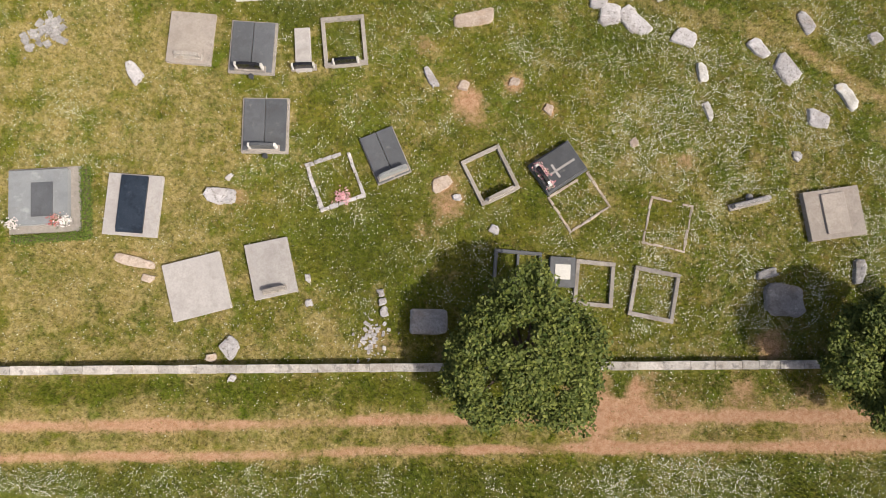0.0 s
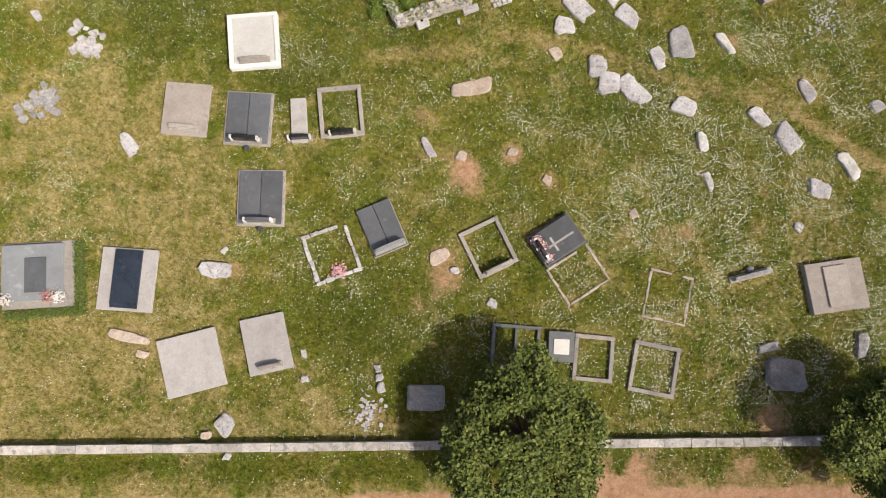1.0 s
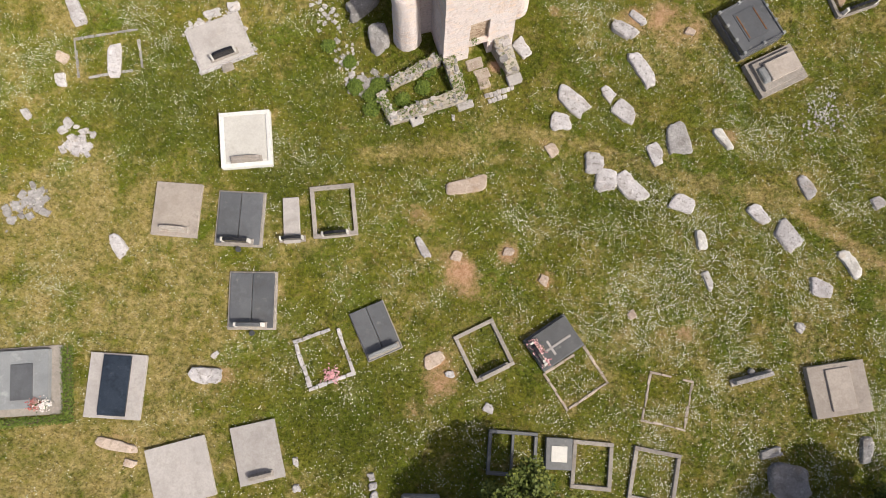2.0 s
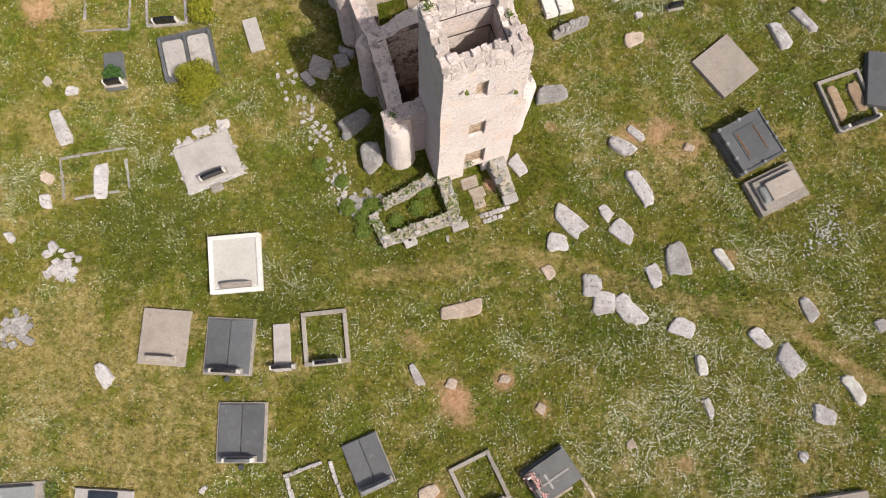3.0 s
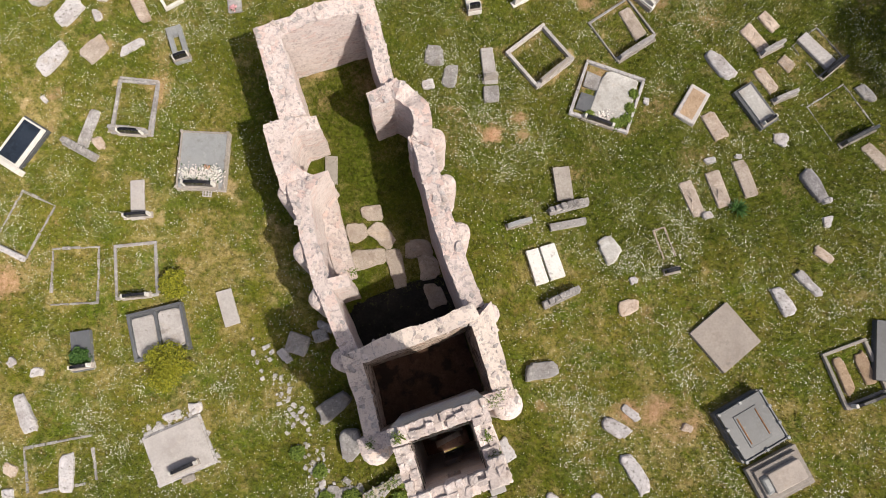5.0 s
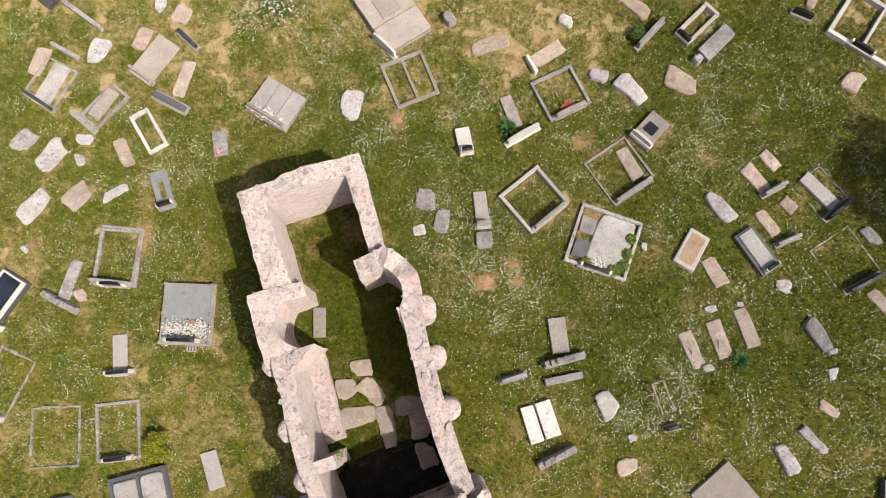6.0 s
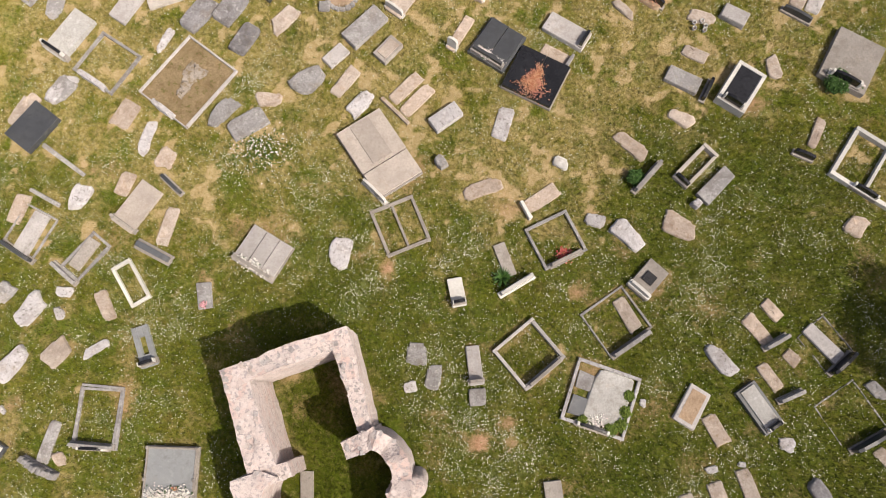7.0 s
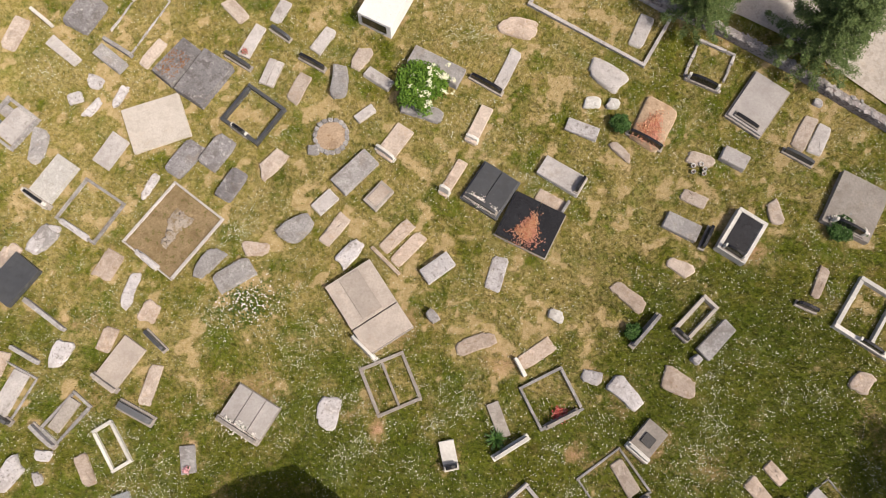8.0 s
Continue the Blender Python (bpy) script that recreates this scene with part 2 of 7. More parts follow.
def turf_colour(nt, pos, dry, lush, bloom):
    """Meadow turf: olive, vivid and brownish growth drifting into straw, paler where daisies stand thick."""
    nm = noise_node(nt, 0.8, 7, 0.66, pos)
    n2 = noise_node(nt, 3.6, 7, 0.7, pos)
    col = mixc(nt, ramp(nt, nm, 0.36, 0.64), (0.120, 0.138, 0.010), (0.225, 0.198, 0.030))
    vivid = ramp(nt, noise_node(nt, 0.42, 6, 0.66, pos), 0.46, 0.62)
    col = mixc(nt, maths(nt, "MULTIPLY", vivid, 0.60), col, (0.088, 0.158, 0.010))
    deep = ramp(nt, noise_node(nt, 1.1, 6, 0.68, pos), 0.49, 0.36)
    col = mixc(nt, maths(nt, "MULTIPLY", deep, 0.70), col, (0.058, 0.082, 0.008))
    brown = ramp(nt, noise_node(nt, 1.7, 6, 0.7, pos), 0.52, 0.66)
    col = mixc(nt, maths(nt, "MULTIPLY", brown, 0.62), col, (0.260, 0.165, 0.060))
    col = mixc(nt, maths(nt, "MULTIPLY", lush, 0.75), col, (0.070, 0.094, 0.007))
    fd = maths(nt, "ADD", dry, maths(nt, "MULTIPLY", maths(nt, "SUBTRACT", n2, 0.5), 1.3))
    fd = maths(nt, "ADD", fd, maths(nt, "MULTIPLY", maths(nt, "SUBTRACT", nm, 0.5), 1.5))
    straw = mixc(nt, ramp(nt, n2, 0.36, 0.64), (0.335, 0.250, 0.090), (0.475, 0.375, 0.180))
    col = mixc(nt, maths(nt, "MULTIPLY", ramp(nt, fd, 0.20, 0.86), 0.86), col, straw)
    tuft = noise_node(nt, 6.0, 4, 0.6, pos)
    col = mixc(nt, maths(nt, "MULTIPLY", ramp(nt, tuft, 0.50, 0.36), 0.50), col, (0.050, 0.062, 0.008))
    col = mixc(nt, maths(nt, "MULTIPLY", ramp(nt, tuft, 0.54, 0.68), 0.32), col, (0.36, 0.315, 0.115))
    haze = maths(nt, "MULTIPLY", bloom, ramp(nt, n2, 0.40, 0.60))
    return mixc(nt, maths(nt, "MULTIPLY", haze, 0.55), col, (0.300, 0.315, 0.135))


def cover_sockets(nt):
    at = nt.nodes.new("ShaderNodeAttribute")
    at.attribute_name = "cover"
    sep = nt.nodes.new("ShaderNodeSeparateColor")
    nt.links.new(at.outputs["Color"], sep.inputs["Color"])
    extra = nt.nodes.new("ShaderNodeAttribute")
    extra.attribute_name = "bloom"
    return sep.outputs["Red"], sep.outputs["Green"], sep.outputs["Blue"], at.outputs["Alpha"], extra.outputs["Fac"]


def ground_material():
    m, nt, b = nodes_of("meadow")
    pos = nt.nodes.new("ShaderNodeNewGeometry").outputs["Position"]
    dry, bare, lush, mat_, bloom = cover_sockets(nt)
    n2 = noise_node(nt, 4.0, 8, 0.75, pos)
    n3 = noise_node(nt, 18.0, 5, 0.7, pos)
    n4 = noise_node(nt, 70.0, 3, 0.6, pos)
    col = turf_colour(nt, pos, dry, lush, bloom)
    col = mixc(nt, maths(nt, "MULTIPLY", ramp(nt, n3, 0.47, 0.36), 0.5), col, (0.045, 0.052, 0.010))
    thatch = mixc(nt, ramp(nt, n2, 0.38, 0.62), (0.36, 0.265, 0.125), (0.52, 0.405, 0.235))
    ft = maths(nt, "ADD", mat_, maths(nt, "MULTIPLY", maths(nt, "SUBTRACT", n3, 0.5), 1.0))
    col = mixc(nt, maths(nt, "MULTIPLY", ramp(nt, ft, 0.25, 0.75), 0.85), col, thatch)
    earth = mixc(nt, ramp(nt, n2, 0.35, 0.65), (0.37, 0.190, 0.105), (0.51, 0.330, 0.215))
    earth = mixc(nt, maths(nt, "MULTIPLY", ramp(nt, n4, 0.5, 0.75), 0.5), earth, (0.60, 0.45, 0.31))
    fb = maths(nt, "ADD", bare, maths(nt, "MULTIPLY", maths(nt, "SUBTRACT", n2, 0.5), 1.2))
    fb = maths(nt, "ADD", fb, maths(nt, "MULTIPLY", maths(nt, "SUBTRACT", n3, 0.5), 0.6))
    col = mixc(nt, ramp(nt, fb, 0.25, 0.90), col, earth)
    col = mixc(nt, maths(nt, "MULTIPLY", ramp(nt, n4, 0.48, 0.34), 0.35), col, (0.04, 0.04, 0.010))
    nt.links.new(col, b.inputs["Base Color"])
    b.inputs["Roughness"].default_value = 0.95
    b.inputs["Diffuse Roughness"].default_value = 1.0
    b.inputs["Specular IOR Level"].default_value = 0.1
    bp = nt.nodes.new("ShaderNodeBump")
    bp.inputs["Strength"].default_value = 0.8
    bp.inputs["Distance"].default_value = 0.07
    nt.links.new(maths(nt, "ADD", n3, maths(nt, "MULTIPLY", n2, 0.8)), bp.inputs["Height"])
    nt.links.new(bp.outputs["Normal"], b.inputs["Normal"])
    MATS["meadow"] = m


ground_material()


def blade_material():
    """Grass blades in the colour of the turf they stand in, each a little lighter or darker."""
    m, nt, b = nodes_of("grass_blades")
    geo = nt.nodes.new("ShaderNodeNewGeometry")
    dry, bare, lush, mat_, bloom = cover_sockets(nt)
    col = turf_colour(nt, geo.outputs["Position"], dry, lush, bloom)
    hsv = nt.nodes.new("ShaderNodeHueSaturation")
    nt.links.new(maths(nt, "ADD", maths(nt, "MULTIPLY", geo.outputs["Random Per Island"], 0.75), 0.62), hsv.inputs["Value"])
    nt.links.new(col, hsv.inputs["Color"])
    nt.links.new(hsv.outputs["Color"], b.inputs["Base Color"])
    b.inputs["Roughness"].default_value = 0.6
    b.inputs["Specular IOR Level"].default_value = 0.25
    MATS["grass_blades"] = m


blade_material()


def leaf_material(name, c1, c2, c3, rough=0.6):
    m, nt, b = nodes_of(name)
    geo = nt.nodes.new("ShaderNodeNewGeometry")
    isl = geo.outputs["Random Per Island"]
    col = mixc(nt, isl, c1, c2)
    col = mixc(nt, ramp(nt, noise_node(nt, 1.2, 4, 0.6, geo.outputs["Position"]), 0.5, 0.7), col, c3)
    nt.links.new(col, b.inputs["Base Color"])
    b.inputs["Roughness"].default_value = rough
    b.inputs["Specular IOR Level"].default_value = 0.25
    MATS[name] = m


leaf_material("leaf_tree", (0.032, 0.056, 0.008), (0.185, 0.205, 0.045), (0.075, 0.102, 0.018))
leaf_material("leaf_conifer", (0.045, 0.085, 0.022), (0.165, 0.215, 0.070), (0.095, 0.140, 0.040))
leaf_material("bush_yellow", (0.09, 0.105, 0.006), (0.34, 0.33, 0.030), (0.20, 0.20, 0.014))
leaf_material("weed_green", (0.055, 0.095, 0.015), (0.17, 0.22, 0.035), (0.10, 0.15, 0.022))
leaf_material("bush_green", (0.025, 0.070, 0.015), (0.07, 0.14, 0.030), (0.045, 0.10, 0.02))
leaf_material("bush_bright", (0.06, 0.14, 0.015), (0.15, 0.26, 0.030), (0.10, 0.19, 0.02))
leaf_material("daisy_white", (0.58, 0.59, 0.46), (0.80, 0.79, 0.68), (0.70, 0.70, 0.58))
leaf_material("petal_white", (0.66, 0.62, 0.58), (0.80, 0.78, 0.74), (0.74, 0.60, 0.60))
leaf_material("petal_pink", (0.55, 0.22, 0.26), (0.75, 0.50, 0.50), (0.70, 0.36, 0.40))
leaf_material("petal_red", (0.40, 0.04, 0.04), (0.60, 0.20, 0.16), (0.50, 0.40, 0.36))
leaf_material("petal_orange", (0.36, 0.09, 0.04), (0.74, 0.46, 0.28), (0.58, 0.24, 0.18))
leaf_material("petal_cream", (0.62, 0.62, 0.40), (0.78, 0.78, 0.62), (0.70, 0.72, 0.50))

# ---- mesh helpers ----
rng = np.random.default_rng(7)
FOOT = []
BEDS = []


def empty(name, x, y, z=0.0, rz=0.0):
    ob = new(name)
    ob.empty_display_size = 0.2
    ob.matrix_basis = pose(x, y, z, 0, 0, rz)
    return ob


def mesh_from(bm, name):
    me = bpy.data.meshes.new(name)
    bm.to_mesh(me)
    bm.free()
    return me


def part(name, bm, material, parent, label=""):
    me = mesh_from(bm, name) if isinstance(bm, bmesh.types.BMesh) else bm
    if not me.materials:
        me.materials.append(MATS[material])
    ob = new(name, me)
    ob.parent = parent
    if label:
        ob["label"] = label
    return ob


def mesh_np(name, verts, faces):
    me = bpy.data.meshes.new(name)
    v = np.asarray(verts, np.float32)
    f = np.asarray(faces, np.int32)
    k = f.shape[1]
    me.vertices.add(len(v))
    me.vertices.foreach_set("co", v.ravel())
    me.loops.add(f.size)
    me.loops.foreach_set("vertex_index", f.ravel())
    me.polygons.add(len(f))
    me.polygons.foreach_set("loop_start", np.arange(0, f.size, k, dtype=np.int32))
    me.update(calc_edges=True)
    return me


def box(sx, sy, z0, z1, cx=0.0, cy=0.0, bevel=0.015, wob=0.0, bm=None, taper=0.0):
    """A bevelled block, added to bm; wob shifts its corners a little."""
    bm = bm or bmesh.new()
    made = bmesh.ops.create_cube(bm, size=1.0)["verts"]
    for v in made:
        k = 1 - taper if v.co.z > 0 else 1
        v.co = Vector((cx + v.co.x * sx * k, cy + v.co.y * sy * k, z1 if v.co.z > 0 else z0))
        if wob:
            v.co += Vector((rng.uniform(-wob, wob), rng.uniform(-wob, wob), rng.uniform(-wob, wob) * 0.4 if v.co.z > z0 + 0.01 else 0))
    if bevel:
        edges = list({e for v in made for e in v.link_edges})
        bmesh.ops.bevel(bm, geom=edges, offset=bevel, segments=1, affect="EDGES")
    return bm


def foot(x, y, w, l, rot, grow=0.0):
    FOOT.append((x, y, w / 2 + grow, l / 2 + grow, radians(rot)))


def rock_mesh(w, l, h, square=0.0, n=14, seed=0, rough=1.0, sink=0.12):
    """A weathered stone: uneven outline, rounded shoulders, pitted top."""
    r = np.random.default_rng(seed)
    bm = bmesh.new()
    ex = 0.26 if square else 0.54
    ang = (np.arange(n) + r.uniform(-0.3, 0.3, n)) / n * 2 * math.pi
    low = 1 + rough * (0.10 * np.sin(ang * 2 + r.uniform(0, 6)) + 0.07 * np.sin(ang * 3 + r.uniform(0, 6)) + r.uniform(-0.07, 0.07, n)) * (0.5 if square else 1)
    cs = [math.copysign(abs(math.cos(a)) ** ex, math.cos(a)) for a in ang]
    sn = [math.copysign(abs(math.sin(a)) ** ex, math.sin(a)) for a in ang]
    tilt = r.uniform(-0.12, 0.12, 2) * h / max(w, l) * 2
    rings = []
    for k, z in ((1.05, -sink), (1.02, h * 0.5), (0.98, h * 0.86), (0.91, h * 0.99), (0.60, h * 1.01), (0.30, h * 1.0)):
        ring = []
        for i in range(n):
            x, y = cs[i] * low[i] * k * w / 2, sn[i] * low[i] * k * l / 2
            j = 0.02 * rough
            ring.append(bm.verts.new((x + r.uniform(-j, j), y + r.uniform(-j, j), z + (r.uniform(-0.04, 0.04) * min(h, 0.25) * rough + tilt[0] * x + tilt[1] * y if z > 0 else 0))))
        rings.append(ring)
    for a, b in zip(rings, rings[1:]):
        for i in range(n):
            bm.faces.new((a[i], a[(i + 1) % n], b[(i + 1) % n], b[i]))
    c = bm.verts.new((0, 0, h * r.uniform(0.97, 1.03)))
    for i in range(n):
        bm.faces.new((rings[-1][i], rings[-1][(i + 1) % n], c))
    for f in bm.faces:
        f.smooth = True
    return bm


def leaves(centres, size, up=0.5, aspect=0.6, r=None):
    """Leaf blades (two triangles folded along the rib) at the given places."""
    r = r or rng
    n = len(centres)
    d = r.normal(size=(n, 3))
    d /= np.linalg.norm(d, axis=1)[:, None]
    nrm = r.normal(size=(n, 3)) * (1 - up)
    nrm[:, 2] += up * 1.6
    s = np.cross(nrm, d)
    s /= np.linalg.norm(s, axis=1)[:, None] + 1e-9
    d = np.cross(s, nrm)
    d /= np.linalg.norm(d, axis=1)[:, None] + 1e-9
    L = size * r.uniform(0.6, 1.3, (n, 1))
    c = np.asarray(centres)
    v = np.stack([c - d * L / 2, c + s * L * aspect / 2, c + d * L / 2, c - s * L * aspect / 2], 1).reshape(-1, 3)
    v[1::4, 2] += 0.12 * L[:, 0]
    f = np.arange(n * 4).reshape(n, 4)
    return v, f


# ---- ground cover ----
def lattice(x, y, cell, seed):
    """Smooth value noise from 0 to 1."""
    r = np.random.default_rng(seed).random((257, 257))
    gx, gy = np.asarray(x) / cell + 64, np.asarray(y) / cell + 64
    ix, iy = np.floor(gx).astype(int), np.floor(gy).astype(int)
    fx, fy = gx - ix, gy - iy
    fx, fy = fx * fx * (3 - 2 * fx), fy * fy * (3 - 2 * fy)
    g = lambda a, b: r[np.mod(a, 257), np.mod(b, 257)]
    return (g(ix, iy) * (1 - fx) + g(ix + 1, iy) * fx) * (1 - fy) + (g(ix, iy + 1) * (1 - fx) + g(ix + 1, iy + 1) * fx) * fy


PATCHES = []


def patch(kind, x, y, r, amount):
    PATCHES.append((kind, x, y, r, amount))


patch("dry", -15.0, -2.3, 4.10, 0.8)
patch("dry", -9.8, 0.2, 2.17, 0.6)
patch("dry", -11.3, 4.0, 2.65, 0.6)
patch("dry", -17.7, 7.1, 2.65, 0.6)
patch("dry", -13.9, 8.3, 1.93, 0.4)
patch("dry", -3.8, -3.7, 2.41, 0.5)
patch("dry", -9.9, -4.2, 2.90, 0.5)
patch("dry", 12.6, 1.0, 1.21, 0.4)
patch("dry", 16.1, 5.9, 1.45, 0.4)
patch("dry", 8.6, 5.1, 1.93, 0.3)
patch("dry", -15.2, 8.4, 3.37, 0.6)
patch("dry", -18.3, 17.8, 2.17, 0.5)
patch("dry", -9.5, 6.1, 1.69, 0.4)
patch("dry", 11.8, 18.8, 2.17, 0.35)
patch("dry", -11.6, 26.6, 2.91, 0.35)
patch("dry", -19.0, 29.8, 2.43, 0.4)
patch("dry", -17.8, 23.1, 1.21, 0.7)
patch("dry", -9.0, 25.5, 2.19, 0.35)
patch("dry", 10.1, 18.9, 1.94, 0.4)
patch("dry", 2.4, 43.9, 4.20, 0.75)
patch("dry", 6.1, 44.7, 2.47, 0.7)
patch("dry", -6.1, 44.2, 3.46, 0.6)
patch("dry", -14.3, 54.8, 5.43, 0.5)
patch("dry", -18.1, 46.7, 4.94, 0.5)
patch("dry", -4.5, 50.1, 3.71, 0.45)
patch("dry", 8.5, 50.2, 3.71, 0.5)
patch("dry", -1.2, 57.2, 3.71, 0.5)
patch("dry", 16.3, 53.9, 1.98, 0.5)
patch("dry", -12.6, 41.1, 2.96, 0.4)
patch("dry", -8.5, 47.1, 2.96, 0.5)
patch("dry", 1.4, 52.0, 2.22, 0.5)
patch("dry", -19.6, 54.3, 2.96, 0.6)
patch("dry", 13.1, 43.4, 1.48, 0.2)
patch("bare", 1.8, 6.7, 0.97, 0.6)
patch("bare", 3.4, 8.5, 0.68, 0.7)
patch("bare", 1.4, 7.9, 0.68, 0.7)
patch("bare", 0.9, 3.5, 0.97, 0.7)
patch("bare", 1.4, 2.4, 0.68, 0.6)
patch("bare", 0.1, 1.4, 0.58, 0.5)
patch("bare", 5.2, 7.4, 0.48, 0.5)
patch("bare", -0.6, 9.8, 0.53, 0.5)
patch("bare", 11.3, 5.8, 0.58, 0.5)
patch("bare", -11.8, -1.0, 0.97, 0.5)
patch("bare", 15.5, -2.0, 1.09, 0.7)
patch("bare", -1.2, -3.3, 1.21, 0.4)
patch("bare", 8.4, -5.2, 1.45, 0.9)
patch("bare", 9.8, -4.4, 0.72, 0.6)
patch("bare", 11.8, -5.8, 2.90, 0.35)
patch("bare", 17.8, -5.1, 2.65, 0.35)
patch("bare", 9.4, 19.9, 0.96, 0.6)
patch("bare", 11.1, 19.5, 0.84, 0.5)
patch("bare", 13.0, 14.7, 0.60, 0.5)
patch("bare", -7.9, 2.1, 0.72, 0.6)
patch("bare", 4.6, 13.5, 0.60, 0.5)
patch("bare", 2.2, 16.9, 0.43, 0.9)
patch("bare", -4.2, 13.3, 0.48, 0.4)
patch("bare", -18.0, 31.5, 0.73, 0.5)
patch("bare", -18.7, 22.8, 0.97, 0.8)
patch("bare", -11.3, 24.5, 0.61, 0.4)
patch("bare", 1.7, 31.4, 0.53, 0.7)
patch("bare", 2.9, 32.5, 0.44, 0.6)
patch("bare", 3.1, 31.7, 0.49, 0.6)
patch("bare", 4.7, 19.8, 0.53, 0.6)
patch("bare", 8.4, 19.9, 0.68, 0.5)
patch("bare", 8.9, 24.2, 0.97, 0.5)
patch("bare", 5.4, 38.2, 0.59, 0.7)
patch("bare", -2.9, 38.6, 0.44, 0.6)
patch("bare", -10.9, 37.5, 0.54, 0.6)
patch("bare", -9.7, 40.1, 0.73, 0.4)
patch("bare", -11.1, 38.8, 0.49, 0.4)
patch("bare", -2.8, 43.5, 0.99, 0.3)
patch("bare", 1.3, 45.6, 0.99, 0.4)
patch("bare", 2.3, 41.7, 0.99, 0.4)
patch("bare", 13.1, 47.9, 0.74, 0.4)
patch("bare", 3.0, 55.2, 0.59, 0.4)
patch("bare", 11.8, 58.3, 0.74, 0.4)
patch("lush", -6.5, 10.7, 2.41, 0.8)
patch("lush", -2.3, 0.2, 3.14, 0.8)
patch("lush", 8.2, 11.3, 2.17, 0.5)
patch("lush", -12.9, 13.6, 3.13, 0.8)
patch("lush", -5.4, 14.9, 2.65, 0.6)
patch("lush", -1.7, 13.0, 1.45, 0.6)
patch("lush", -11.5, 13.1, 2.43, 0.6)
patch("lush", -4.6, 28.6, 1.46, 0.5)
patch("lush", 7.7, 28.5, 3.89, 0.5)
patch("lush", 12.5, 29.9, 1.46, 0.6)
patch("lush", 15.0, 41.2, 2.94, 0.8)
patch("lush", 8.7, 39.8, 2.45, 0.6)
patch("lush", -4.6, 37.6, 2.45, 0.7)
patch("lush", 0.2, 34.7, 3.42, 0.6)
patch("lush", 9.4, 44.5, 2.96, 0.7)
patch("lush", 14.9, 45.0, 3.46, 0.8)
patch("lush", -8.3, 49.7, 1.24, 0.5)
patch("daisy", 10.5, 7.1, 2.90, 1.0)
patch("daisy", 3.9, 9.9, 1.45, 0.8)
patch("daisy", 12.8, 2.5, 2.17, 0.6)
patch("daisy", 10.2, -0.7, 1.45, 0.7)
patch("daisy", -15.2, -10.5, 0.87, 2.48)
patch("daisy", -13.2, -10.5, 1.16, 1.38)
patch("daisy", -0.3, -9.2, 0.74, 1.98)
patch("daisy", -6.0, -10.1, 1.16, 1.38)
patch("daisy", -9.0, -10.3, 1.54, 0.88)
patch("daisy", 9.6, -8.6, 0.97, 1.65)
patch("daisy", 7.2, -8.6, 0.78, 1.21)
patch("daisy", 15.0, -7.6, 1.16, 1.32)
patch("daisy", -1.7, 5.8, 1.09, 0.7)
patch("daisy", -15.5, 4.0, 2.41, 0.7)
patch("daisy", -6.0, 2.8, 1.45, 0.5)
patch("daisy", -7.4, 8.0, 1.21, 0.4)
patch("daisy", 16.5, 8.5, 2.41, 0.5)
patch("daisy", -6.2, -6.9, 1.45, 0.5)
patch("daisy", -0.4, -6.1, 0.97, 0.5)
patch("daisy", 14.0, 14.6, 1.69, 1.0)
patch("daisy", 13.4, 8.3, 3.13, 0.7)
patch("daisy", 8.4, 6.8, 2.65, 0.8)
patch("daisy", -18.5, 14.9, 1.45, 1.4)
patch("daisy", -14.0, 17.7, 1.69, 0.9)
patch("daisy", -6.7, 12.0, 1.20, 0.8)
patch("daisy", -5.0, 12.0, 0.84, 0.8)
patch("daisy", 6.9, 19.1, 1.45, 0.7)
patch("daisy", 10.4, 21.9, 2.17, 0.6)
patch("daisy", 17.0, 16.2, 1.45, 1.0)
patch("daisy", -1.7, 8.8, 0.96, 0.6)
patch("daisy", 4.5, 9.9, 1.69, 0.6)
patch("daisy", -18.3, 25.9, 1.21, 0.8)
patch("daisy", -13.3, 24.1, 1.46, 0.9)
patch("daisy", -12.1, 24.7, 1.46, 0.7)
patch("daisy", 2.9, 31.0, 1.46, 0.9)
patch("daisy", 9.0, 27.3, 1.70, 0.9)
patch("daisy", 5.6, 20.4, 1.70, 0.9)
patch("daisy", -6.9, 13.8, 0.97, 0.9)
patch("daisy", 0.4, 33.2, 1.46, 0.6)
patch("daisy", -13.6, 18.6, 1.21, 0.7)
patch("daisy", 3.4, 31.0, 1.96, 0.9)
patch("daisy", -4.2, 38.1, 1.96, 0.7)
patch("daisy", -12.3, 35.3, 1.22, 1.0)
patch("daisy", -13.3, 32.0, 1.71, 0.6)
patch("daisy", -0.1, 32.2, 1.47, 0.7)
patch("daisy", 10.7, 38.4, 1.71, 0.6)
patch("daisy", -18.8, 43.5, 2.94, 0.4)
patch("daisy", -3.6, 35.6, 1.47, 0.6)
patch("daisy", -0.3, 53.2, 1.48, 1.2)
patch("daisy", 0.2, 57.3, 1.48, 1.0)
patch("daisy", -9.2, 47.0, 1.48, 0.9)
patch("daisy", -10.6, 42.8, 1.48, 0.8)
patch("daisy", 6.1, 50.2, 1.48, 0.6)
patch("daisy", -4.6, 43.8, 1.48, 0.6)
patch("daisy", -19.4, 53.5, 1.98, 0.6)
patch("daisy", 11.0, 50.9, 1.48, 0.6)
patch("daisy", -8.4, 54.8, 2.22, 0.6)

FOOTPATH = [(-3.1, 12.2), (0.8, 12.9), (3.2, 13.9), (5.2, 14.0), (7.8, 13.3), (10.0, 12.7), (12.5, 12.4), (15.0, 12.0), (17.0, 11.0), (20.0, 9.5), (23.2, 8.0)]


